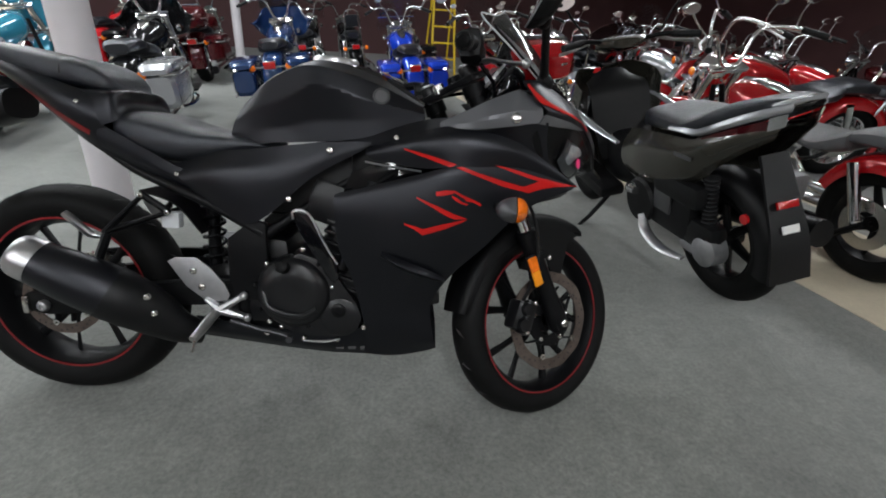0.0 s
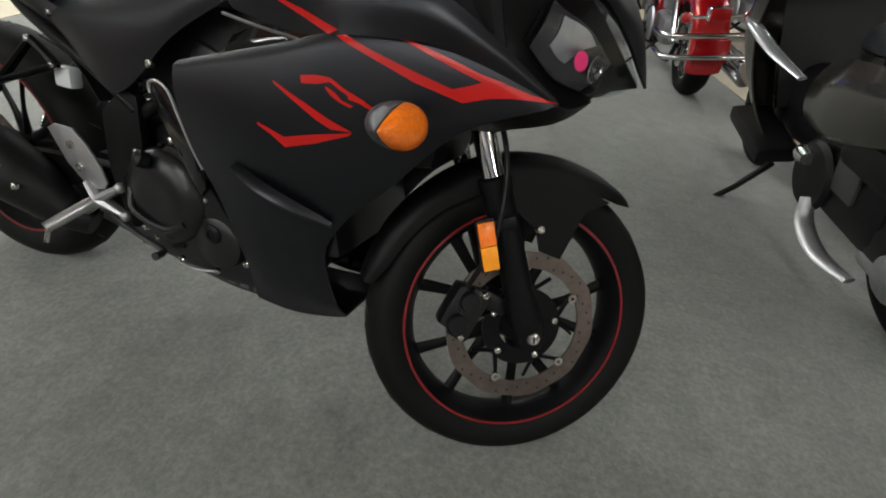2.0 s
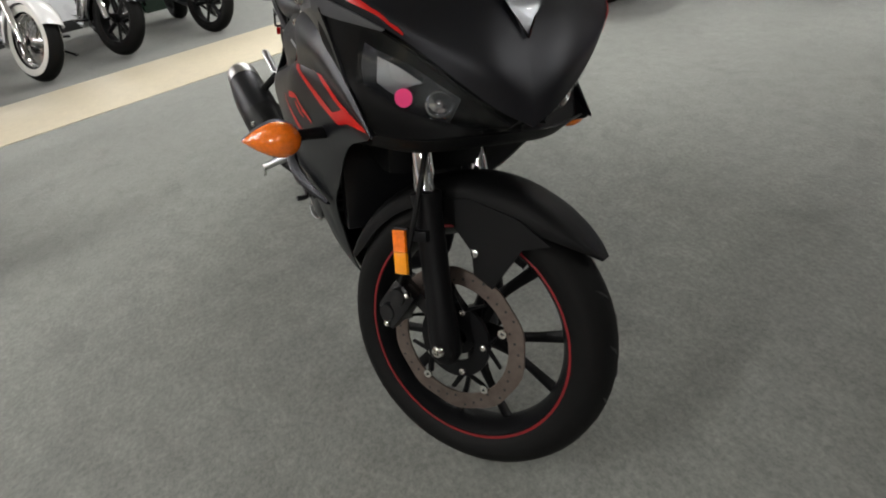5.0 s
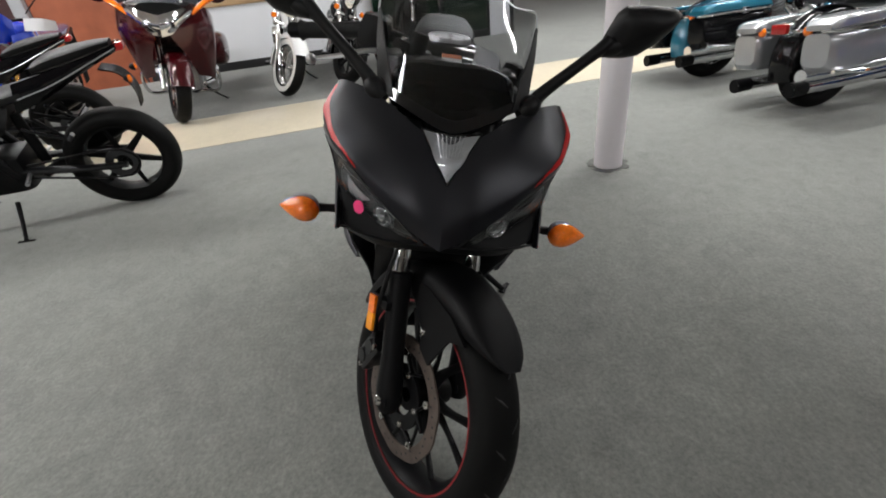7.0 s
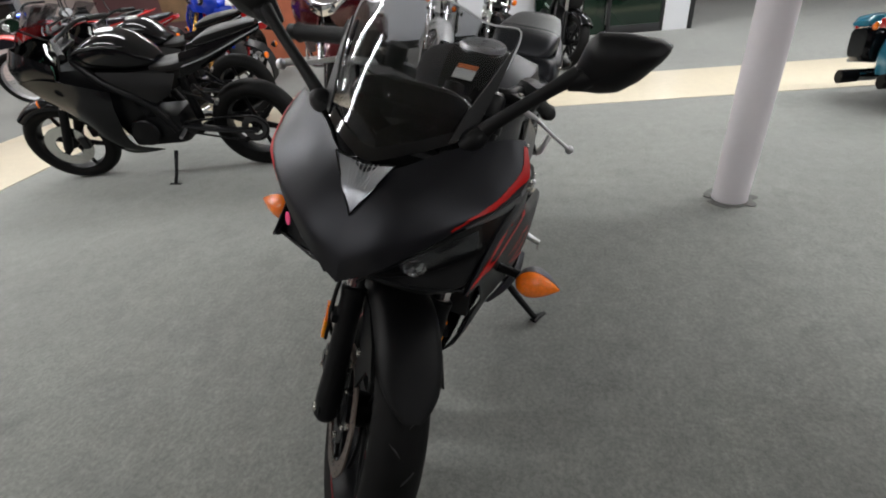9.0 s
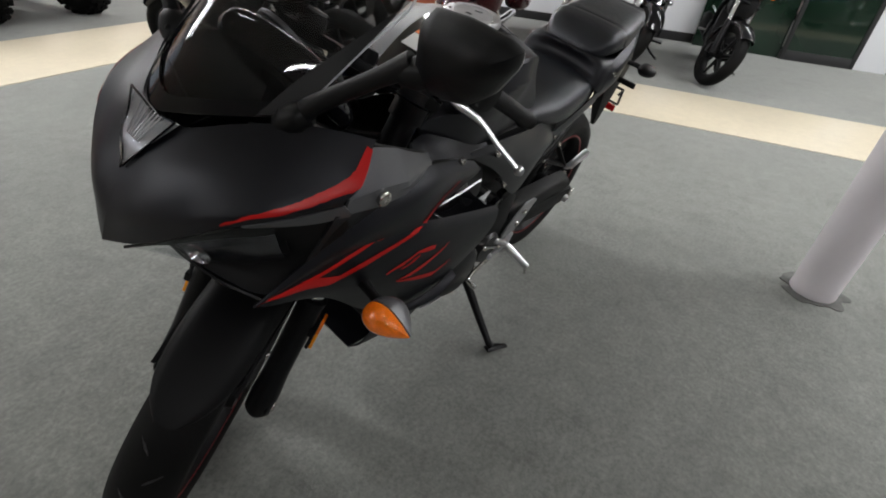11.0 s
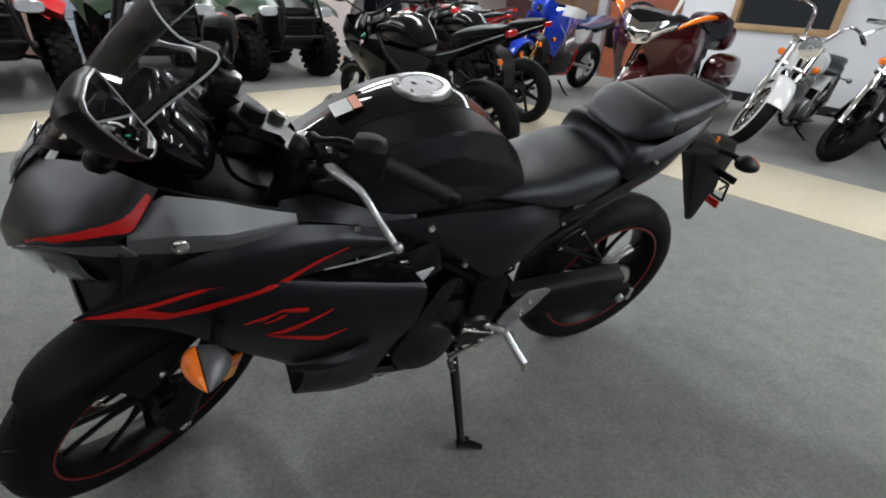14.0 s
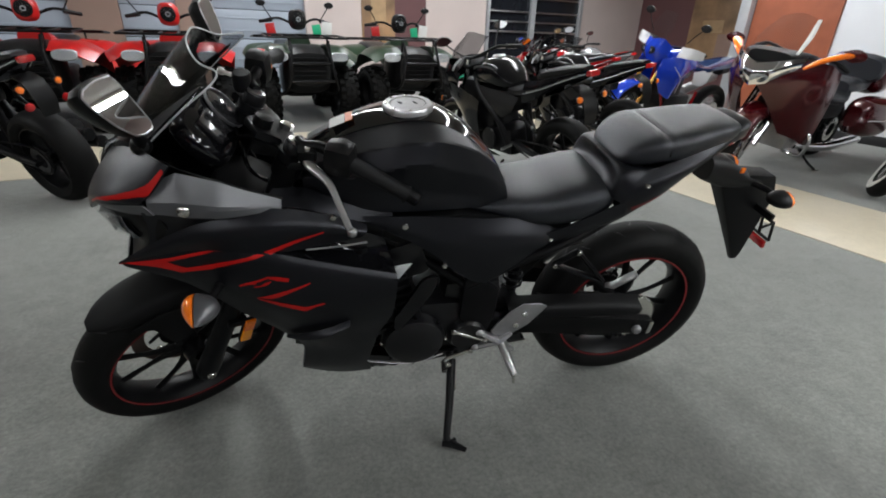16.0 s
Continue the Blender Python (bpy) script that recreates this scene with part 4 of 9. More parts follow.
body("side_fairing", [
    [(0.795, 0.225, 0.675), (0.867, 0.227, 0.696), (1.002, 0.228, 0.736), (1.08, 0.229, 0.76), (1.2, 0.214, 0.77), (1.30, 0.206, 0.752), (1.388, 0.193, 0.724)],
    [(0.794, 0.236, 0.665), (0.867, 0.238, 0.685), (1.002, 0.24, 0.722), (1.08, 0.239, 0.745), (1.19, 0.222, 0.752), (1.28, 0.211, 0.735), (1.385, 0.197, 0.72)],
    [(0.797, 0.238, 0.62), (0.90, 0.244, 0.622), (1.00, 0.246, 0.628), (1.09, 0.237, 0.64), (1.16, 0.222, 0.645), (1.22, 0.208, 0.65), (1.27, 0.198, 0.662)],
    [(0.805, 0.218, 0.535), (0.88, 0.228, 0.535), (0.95, 0.232, 0.535), (1.03, 0.225, 0.54), (1.09, 0.21, 0.542), (1.13, 0.2, 0.545), (1.165, 0.19, 0.548)],
    [(0.835, 0.197, 0.455), (0.90, 0.205, 0.455), (0.95, 0.207, 0.455), (1.0, 0.203, 0.458), (1.035, 0.196, 0.46), (1.06, 0.19, 0.462), (1.088, 0.18, 0.466)],
    [(0.852, 0.178, 0.38), (0.90, 0.183, 0.38), (0.94, 0.182, 0.38), (0.975, 0.178, 0.38), (1.0, 0.172, 0.38), (1.02, 0.168, 0.38), (1.043, 0.16, 0.38)],
    [(0.866, 0.15, 0.285), (0.90, 0.154, 0.282), (0.94, 0.152, 0.278), (0.98, 0.146, 0.272), (1.01, 0.142, 0.268), (1.035, 0.136, 0.264), (1.058, 0.13, 0.26)],
    [(0.86, 0.118, 0.203), (0.90, 0.117, 0.2), (0.94, 0.115, 0.199), (0.98, 0.112, 0.203), (1.01, 0.108, 0.208), (1.04, 0.104, 0.214), (1.066, 0.1, 0.222)]], MATTE, "matte black side fairing with red chevrons", 40, 44)
body("fairing_inner", [
    [(0.795, 0.225, 0.672), (0.867, 0.226, 0.694), (1.002, 0.226, 0.734), (1.075, 0.226, 0.758)],
    [(0.80, 0.16, 0.665), (0.867, 0.155, 0.69), (1.0, 0.155, 0.735), (1.06, 0.18, 0.765)],
    [(0.82, 0.135, 0.72), (0.88, 0.14, 0.745), (0.98, 0.15, 0.765), (1.05, 0.185, 0.785)]], GLOSS, "gloss black intake recess", 18, 8)
body("intake_trim", [[(0.862, 0.2, 0.757), (0.93, 0.2, 0.748), (1.0, 0.198, 0.741)], [(0.862, 0.203, 0.7545), (0.93, 0.203, 0.7458), (1.0, 0.2, 0.739)]], SATIN, "", 12, 3, 0.003)
body("side_fin", [
    [(0.912, 0.232, 0.540), (0.97, 0.236, 0.520), (1.03, 0.222, 0.495), (1.075, 0.195, 0.468)],
    [(0.912, 0.248, 0.531), (0.97, 0.252, 0.505), (1.03, 0.232, 0.480), (1.075, 0.2, 0.461)],
    [(0.915, 0.228, 0.521), (0.97, 0.225, 0.490), (1.03, 0.206, 0.466), (1.07, 0.19, 0.455)]], MATTE, "", 18, 8, 0.003)
body("belly_pan", [
    [(0.87, 0.14, 0.295), (0.75, 0.135, 0.265), (0.62, 0.122, 0.268), (0.50, 0.11, 0.276), (0.38, 0.095, 0.285)],
    [(0.87, 0.125, 0.24), (0.75, 0.125, 0.225), (0.62, 0.115, 0.23), (0.50, 0.105, 0.24), (0.36, 0.09, 0.245)],
    [(0.862, 0.105, 0.200), (0.776, 0.1, 0.193), (0.616, 0.09, 0.2), (0.457, 0.075, 0.211), (0.335, 0.06, 0.216)]], MATTE, "matte black belly pan", 26, 10)
bm = B()
add_panel(bm, [[(1.066, y, 0.222), (0.95, y, 0.198), (0.776, y * 0.95, 0.192), (0.6, y * 0.85, 0.2), (0.34, y * 0.6, 0.215)] for y in (-0.1, 0, 0.1)], 20, 6, 0.004)
part("belly_floor", bm, MATTE, BIKE)
for s in LR:
    for k in range(6):
        bm = B()
        x = 0.79 + 0.035 * k
        add_box(bm, (x, s * (0.119 - 0.0006 * k), 0.222), (0.022, 0.004, 0.016), 0.001)
        part("print_bar", bm, GREYPRINT, BIKE)

# nose
body("nose_cowl", [
    [(1.398, 0, 0.924), (1.385, 0.05, 0.93), (1.34, 0.10, 0.95), (1.29, 0.155, 0.966), (1.25, 0.20, 0.968), (1.226, 0.219, 0.963)],
    [(1.44, 0, 0.866), (1.428, 0.06, 0.882), (1.39, 0.12, 0.905), (1.335, 0.18, 0.922), (1.285, 0.226, 0.922), (1.262, 0.242, 0.918)],
    [(1.476, 0, 0.802), (1.466, 0.055, 0.822), (1.436, 0.112, 0.848), (1.40, 0.165, 0.872), (1.352, 0.21, 0.89), (1.285, 0.239, 0.898)],
    [(1.492, 0, 0.756), (1.474, 0.05, 0.778), (1.447, 0.105, 0.815), (1.408, 0.158, 0.853), (1.36, 0.2, 0.874), (1.285, 0.236, 0.888)]], MATTE, "matte black front cowl", 34, 22)
body("cockpit_panel", [
    [(1.268, 0.212, 0.925), (1.22, 0.21, 0.945), (1.155, 0.198, 0.918), (1.10, 0.188, 0.888), (1.04, 0.175, 0.86)],
    [(1.275, 0.238, 0.90), (1.214, 0.24, 0.895), (1.15, 0.236, 0.875), (1.10, 0.212, 0.862), (1.04, 0.186, 0.852)],
    [(1.28, 0.236, 0.872), (1.214, 0.238, 0.86), (1.15, 0.23, 0.85), (1.10, 0.214, 0.847), (1.04, 0.19, 0.846)]], SATINPANEL, "satin grey-black inner fairing panel", 21, 9, sharp_v=True, sharp_u=True, sharp=14)
body("cockpit_wall", [
    [(1.33, 0.1, 0.948), (1.22, 0.19, 0.94), (1.13, 0.185, 0.90), (1.04, 0.17, 0.858)],
    [(1.30, 0.1, 0.86), (1.22, 0.14, 0.84), (1.13, 0.13, 0.82), (1.04, 0.12, 0.80)]], SHADEBLACK, "", 14, 6)
body("cheek_panel", [
    [(1.292, 0.231, 0.874), (1.214, 0.234, 0.864), (1.13, 0.222, 0.851), (1.05, 0.19, 0.85)],
    [(1.296, 0.216, 0.83), (1.214, 0.222, 0.845), (1.13, 0.212, 0.848), (1.05, 0.188, 0.848)],
    [(1.315, 0.2, 0.765), (1.22, 0.206, 0.815), (1.14, 0.2, 0.84), (1.06, 0.186, 0.844)]], MATTE, "", 16, 8)
body("lamp_shroud", [
    [(1.283, 0.233, 0.884), (1.34, 0.21, 0.872), (1.385, 0.175, 0.856), (1.43, 0.11, 0.810), (1.478, 0.03, 0.755)],
    [(1.26, 0.226, 0.83), (1.308, 0.205, 0.80), (1.342, 0.165, 0.77), (1.38, 0.095, 0.745), (1.425, 0.03, 0.735)],
    [(1.29, 0.205, 0.785), (1.325, 0.198, 0.755), (1.364, 0.183, 0.722), (1.388, 0.12, 0.714), (1.412, 0.04, 0.72)]], SHADEBLACK, "black headlamp surround", 24, 10)
body("brow_panel", [
    [(1.284, 0.2395, 0.890), (1.33, 0.2195, 0.8815), (1.36, 0.203, 0.8745), (1.392, 0.177, 0.862)],
    [(1.276, 0.2405, 0.880), (1.322, 0.222, 0.8735), (1.354, 0.2055, 0.868), (1.390, 0.178, 0.8605)],
    [(1.270, 0.239, 0.868), (1.314, 0.223, 0.864), (1.348, 0.206, 0.8625), (1.388, 0.178, 0.859)]], SATINPANEL, "satin grey strip above the headlight", 18, 6)
body("chin", [
    [(1.376, 0.19, 0.722), (1.396, 0.125, 0.714), (1.412, 0.06, 0.718), (1.418, 0.0, 0.72)],
    [(1.34, 0.18, 0.695), (1.38, 0.12, 0.69), (1.39, 0.06, 0.692), (1.39, 0.0, 0.692)],
    [(1.25, 0.19, 0.665), (1.28, 0.11, 0.655), (1.29, 0.05, 0.65), (1.29, 0.0, 0.65)]], PLASTIC, "", 16, 8)
for s in LR:
    hl = new("headlight")
    hl.parent = BIKE
    hl["label"] = "slanted clear headlight with a chrome reflector"
    bm = B()
    add_panel(bm, [flip([(1.478, 0.025, 0.760), (1.450, 0.09, 0.801), (1.408, 0.15, 0.845), (1.362, 0.196, 0.866)], s),
                   flip([(1.456, 0.03, 0.742), (1.43, 0.09, 0.757), (1.392, 0.15, 0.782), (1.352, 0.202, 0.815)], s),
                   flip([(1.428, 0.035, 0.729), (1.398, 0.09, 0.735), (1.365, 0.145, 0.752), (1.332, 0.198, 0.787)], s)], 22, 10, 0.003)
    part("lens", bm, LENS, hl, "clear headlight lens")
    bm = B()
    add_panel(bm, [flip([(1.440, 0.082, 0.796), (1.400, 0.143, 0.838), (1.356, 0.186, 0.860)], s),
                   flip([(1.422, 0.085, 0.760), (1.386, 0.145, 0.785), (1.348, 0.194, 0.815)], s),
                   flip([(1.400, 0.082, 0.737), (1.366, 0.140, 0.752), (1.335, 0.188, 0.784)], s)], 16, 8, 0.0015)
    part("reflector", bm, DARKREF, hl)
    bm = B()
    add_panel(bm, [flip([(1.411, 0.131, 0.800), (1.397, 0.156, 0.816), (1.368, 0.178, 0.826)], s), flip([(1.394, 0.146, 0.790), (1.381, 0.162, 0.796), (1.365, 0.178, 0.806)], s), flip([(1.378, 0.146, 0.772), (1.368, 0.160, 0.778), (1.358, 0.176, 0.790)], s)], 12, 8, 0.001)
    # Pale on the right only: the tubes' reflection is painted in as colour.
    part("reflection_plate", bm, PALEREF if s < 0 else DARKREF, hl, "reflector plate")
    bm = B()
    m_ = Matrix.Translation((1.414, s * 0.106, 0.772)) @ Vector((0, 1, 0)).rotation_difference(Vector((0.85, 0.4 * s, -0.1)).normalized()).to_matrix().to_4x4()
    add_lathe(bm, [(0.019, 0.003), (0.0175, 0.004), (0.014, -0.002), (0.005, -0.004), (0.005, 0.002), (0.0005, 0.004)], m_, 22, False, False)
    part("bulb_cup", bm, SILVERREF, hl)
    bm = B()
    add_panel(bm, [flip([(1.470, 0.0, 0.764), (1.436, 0.085, 0.804), (1.394, 0.142, 0.846), (1.345, 0.188, 0.868)], s),
                   flip([(1.446, 0.0, 0.745), (1.416, 0.085, 0.762), (1.379, 0.144, 0.788), (1.338, 0.194, 0.82)], s),
                   flip([(1.422, 0.0, 0.728), (1.392, 0.085, 0.737), (1.36, 0.14, 0.755), (1.325, 0.19, 0.79)], s),
                   flip([(1.37, 0.0, 0.735), (1.35, 0.08, 0.74), (1.32, 0.13, 0.76), (1.29, 0.17, 0.79)], s)], 20, 12, 0.002)
    part("bezel", bm, SHADEBLACK, hl)
bm = B()
add_lathe(bm, [(0.0125, 0.0), (0.0125, 0.0015), (0.004, 0.0016)], Matrix.Translation((1.398, -0.152, 0.7785)) @ Vector((0, 1, 0)).rotation_difference(Vector((0.8, -0.6, 0.15)).normalized()).to_matrix().to_4x4(), 20)
part("inspection_sticker", bm, PINK, BIKE, "round pink sticker on the headlight")
pl = new("position_light")
pl.parent = BIKE
pl["label"] = "clear triangular position light"
bm = B()
add_panel(bm, [[(1.396, -0.051, 0.938), (1.396, 0.0, 0.926), (1.396, 0.051, 0.938)], [(1.430, -0.027, 0.899), (1.434, 0, 0.9), (1.430, 0.027, 0.899)], [(1.4475, -0.001, 0.862), (1.4475, 0, 0.862), (1.4475, 0.001, 0.862)]], 14, 10, 0.003)
part("lens", bm, LENS, pl)
bm = B()
add_panel(bm, [[(1.392, -0.049, 0.936), (1.392, 0.0, 0.924), (1.392, 0.049, 0.936)], [(1.427, -0.025, 0.898), (1.428, 0, 0.898), (1.427, 0.025, 0.898)], [(1.443, -0.001, 0.864), (1.443, 0, 0.864), (1.443, 0.001, 0.864)]], 14, 10, 0.003)
part("reflector", bm, PALEREF, pl)
bm = B()
for a, b_ in (((1.397, -0.052, 0.939), (1.449, 0, 0.861)), ((1.397, 0.052, 0.939), (1.449, 0, 0.861)), ((1.397, -0.052, 0.939), (1.397, 0, 0.927)), ((1.397, 0, 0.927), (1.397, 0.052, 0.939))):
    add_tube(bm, [a, b_], 0.0015, 6)
part("trim", bm, GLOSS, pl)
for k in range(7):
    y = (k - 3) * 0.008
    bm = B()
    add_tube(bm, [(1.3985, y, 0.930 + abs(y) * 0.14), (1.428, y * 0.55, 0.9)], 0.0009, 5)
    part("rib", bm, PALEREF, pl)
# windscreen
bm = B()
W0 = [(1.285, -0.135, 0.968), (1.34, -0.085, 0.955), (1.375, -0.04, 0.942), (1.392, 0, 0.932), (1.375, 0.04, 0.942), (1.34, 0.085, 0.955), (1.285, 0.135, 0.968)]
W1 = [(1.205, -0.148, 1.04), (1.255, -0.1, 1.045), (1.285, -0.05, 1.05), (1.297, 0, 1.05), (1.285, 0.05, 1.05), (1.255, 0.1, 1.045), (1.205, 0.148, 1.04)]
W2 = [(1.122, -0.155, 1.112), (1.165, -0.105, 1.122), (1.19, -0.055, 1.145), (1.192, 0, 1.157), (1.19, 0.055, 1.145), (1.165, 0.105, 1.122), (1.122, 0.155, 1.112)]
add_panel(bm, [W0, W1, W2], 32, 18, 0.003)
ws = part("windscreen", bm, SCREEN, BIKE, "smoked double-bubble windscreen")
bm = B()
add_tube(bm, [W0[0], W1[0], W2[0], W2[1], W2[2], W2[3], W2[4], W2[5], W2[6], W1[6], W0[6]], 0.0017, 6, 60)
part("screen_edge", bm, SCREENEDGE, ws, "bright polished screen edge")
bm = B()
add_panel(bm, [[(p[0] + 0.002, p[1] * 1.02, p[2] - 0.001) for p in W0], [(1.268, -0.142, 0.985), (1.325, -0.09, 0.972), (1.36, -0.045, 0.96), (1.378, 0, 0.95), (1.36, 0.045, 0.96), (1.325, 0.09, 0.972), (1.268, 0.142, 0.985)]], 30, 5, -0.003)
part("screen_border", bm, GLOSS, BIKE, "black lower border of the windscreen")
for s in LR:
    k0, k1 = (0, 1) if s < 0 else (6, 5)
    w0, w1, w2, v0, v1, v2 = (Vector(W[k]) for k in (k0, k1) for W in (W0, W1, W2))
    e = [w0, w0.lerp(w1, 0.5), w1, w1.lerp(w2, 0.62)]
    q = [w0.lerp(v0, 0.62), w0.lerp(w1, 0.5).lerp(v0.lerp(v1, 0.5), 0.5), w1.lerp(v1, 0.30), w1.lerp(w2, 0.66).lerp(v1.lerp(v2, 0.66), 0.04)]
    out = Vector((0.005, 0.005 * s, 0.004))
    bm = B()
    add_panel(bm, [[tuple(v + out) for v in e], [tuple(v + out) for v in q]], 20, 4, 0.004)
    part("screen_mount", bm, PLASTIC, BIKE, "black side mount of the windscreen")
for s in LR:
    bm = B()
    add_bolt(bm, (1.305, s * 0.13, 0.972), (0.5, s * 0.5, 0.7), 0.006, 0.005)
    part("screen_screw", bm, BLACKMETAL, BIKE)
# cockpit
ic = new("instrument_cluster")
ic.parent = BIKE
ic["label"] = "black instrument cluster under clear glass"
im = Matrix.Translation((1.192, 0, 0.962)) @ pose(0, 0, 0, 0, -52, 0) @ Matrix.Scale(1.08, 4)
bm = B()
add_shell(bm, stations([(-0.066, 0.05, -0.03, -0.004), (-0.062, 0.085, -0.036, 0.006), (-0.045, 0.108, -0.042, 0.014), (0.0, 0.118, -0.046, 0.019), (0.042, 0.108, -0.042, 0.018), (0.058, 0.085, -0.036, 0.012), (0.064, 0.05, -0.03, 0.0)], 26), 30, 0.7)
part("housing", bm, GLOSS, ic, "", im)
bm = B()
add_lathe(bm, [(0.046, -0.004), (0.046, 0.006), (0.043, 0.008), (0.0001, 0.009)], im @ Matrix.Translation((0.0, -0.04, 0.018)) @ pose(0, 0, 0, 90), 36)
part("dial", bm, DIAL, ic, "", None)
bm = B()
add_box(bm, (0.0, 0.05, 0.019), (0.06, 0.07, 0.012), 0.006)
part("display", bm, DIAL, ic, "", im)
bm = B()
add_lathe(bm, [(0.0465, 0.004), (0.049, 0.004), (0.049, 0.01), (0.0465, 0.01)], im @ Matrix.Translation((0.0, -0.04, 0.018)) @ pose(0, 0, 0, 90), 36, True)
part("dial_ring", bm, SATIN, ic, "", None)
bm = B()
add_box(bm, (1.15, 0, 0.80), (0.15, 0.18, 0.10), 0.045, pose(0, 0, 0, 0, -25, 0))
part("cockpit_filler", bm, SHADEBLACK, BIKE)

# mirrors
for s in LR:
    mr = new("mirror")
    mr.parent = BIKE
    mr["label"] = "black angular rear-view mirror on a stalk"
    bm = B()
    add_tube(bm, flip([(1.287, 0.148, 0.974), (1.284, 0.163, 0.994), (1.262, 0.24, 1.062), (1.25, 0.275, 1.092)], s), [0.0135, 0.0105, 0.0092, 0.012], 12, 18, True, 1.2)
    part("stalk", bm, PLASTIC, mr)
    bm = B()
    add_tube(bm, flip([(1.305, 0.125, 0.955), (1.296, 0.138, 0.966), (1.287, 0.15, 0.974), (1.279, 0.162, 0.976)], s), [0.012, 0.019, 0.019, 0.009], 14, 14)
    part("boot", bm, PLASTIC, mr)
    # head: corners of the glass, then the shell bulging ahead of it
    rim_ = [(1.219, 0.264, 1.068), (1.230, 0.267, 1.094), (1.246, 0.276, 1.138), (1.250, 0.288, 1.152), (1.252, 0.33, 1.158), (1.252, 0.375, 1.158), (1.249, 0.391, 1.152), (1.243, 0.388, 1.136), (1.227, 0.364, 1.097), (1.217, 0.338, 1.072), (1.214, 0.312, 1.064), (1.213, 0.28, 1.061)]
    oc = cr(rim_ + [rim_[0]], 49, True)[:-1]
    cen = oc.mean(0)
    rings = []
    for sc, d in [(0.03, 0.034), (0.4, 0.032), (0.72, 0.025), (0.94, 0.011), (1.0, 0.0), (0.985, -0.005), (0.95, -0.0065)]:
        rings.append([Vector((p[0] + d, s * p[1], p[2] - d * 0.25)) for p in [cen + (q - cen) * sc for q in oc]])
    bm = B()
    add_loft(bm, rings)
    part("housing", bm, PLASTIC, mr)
    bm = B()
    add_loft(bm, [[Vector((p[0] + d, s * p[1], p[2])) for p in [cen + (q - cen) * 0.93 for q in oc]] for d in (-0.006, -0.008)])
    part("glass", bm, MIRROR, mr, "mirror glass")
    bm = B()
    ring_ = [(p[0] - 0.0075, s * p[1], p[2]) for p in [cen + (q - cen) * 0.945 for q in oc]]
    add_tube(bm, ring_ + ring_[:1], 0.0016, 6)
    part("glass_edge", bm, ALU, mr, "bright ground edge of the mirror glass")
    bm = B()
    add_tube(bm, flip([(1.25, 0.262, 1.076), (1.246, 0.282, 1.084), (1.246, 0.30, 1.09)], s), [0.013, 0.018, 0.012], 12)
    part("joint", bm, PLASTIC, mr)

# front turn signals
for s in LR:
    ts = new("turn_signal")
    ts.parent = BIKE
    ts["label"] = "amber front turn signal on a short black stalk"
    bm = B()
    add_tube(bm, flip([(1.19, 0.2, 0.665), (1.2, 0.25, 0.667), (1.205, 0.275, 0.668)], s), [0.012, 0.0095, 0.011], 12)
    part("stalk", bm, PLASTIC, ts)
    tm = Matrix.Translation((1.224, s * 0.297, 0.672)) @ pose(0, 0, 0, 0, 0, 0)

    vs_ = np.linspace(-0.034, 0.056, 14)
    rad = [0.03 * (math.sqrt(max(0.0, 1 - (v / 0.0345) ** 2)) if v < 0 else max(0.03, 1 - (v / 0.0575) ** 1.7)) for v in vs_]
    for nm, mt, a0, a1, fx in (("shell", SATINPANEL, 90, 270, 1.5), ("lens", AMBER, -90, 90, 0.95)):
        rings = []
        for v, r_ in zip(vs_, rad):
            rings.append([tm @ Vector((fx * r_ * math.cos(radians(a)) + (0.0012 if nm == "lens" else -0.0012) - 0.12 * v, s * v, r_ * math.sin(radians(a)))) for a in np.linspace(a0, a1, 14)])
        bm = B()
        add_loft(bm, rings)
        part(nm, bm, mt, ts, "amber lens" if nm == "lens" else "grey-black shell")

# red stripes, laid on the panels' faces
from mathutils.bvhtree import BVHTree

def bvh(ob):
    bm = bmesh.new()
    bm.from_mesh(ob.data)
    t = BVHTree.FromBMesh(bm)
    bm.free()
    return t


def stripe(panels, a, b_, s, material=REDTAPE, n=26, rows=5, name="red_stripe", lift=0.0012):
    """A ribbon between two lines in x and z, pressed on to the outer face of the panels."""
    trees = [bvh(SIDES[(p, s)]) for p in panels]
    A, C = cr(a, n, True), cr(b_, n, True)
    bm = B()
    grid = []
    for k in range(n):
        row = []
        for j in range(rows):
            x, z = A[k] + (C[k] - A[k]) * j / (rows - 1)
            ys = []
            for t in trees:
                hit = t.ray_cast(Vector((x, s * 1.0, z)), Vector((0, -s, 0)))
                if hit[0] is not None:
                    ys.append(abs(hit[0].y))
            row.append((x, max(ys) if ys else None, z))
        grid.append(row)
    top = [[bm.verts.new((x, s * (y + lift), z)) if y is not None else None for x, y, z in row] for row in grid]
    low = [[bm.verts.new((x, s * (y - 0.001), z)) if y is not None else None for x, y, z in row] for row in grid]
    for i in range(n - 1):
        for j in range(rows - 1):
            for g in (top, low):
                q = (g[i][j], g[i + 1][j], g[i + 1][j + 1], g[i][j + 1])
                if None not in q:
                    bm.faces.new(q)
    part(name, bm, material, SIDES[(panels[0], s)])


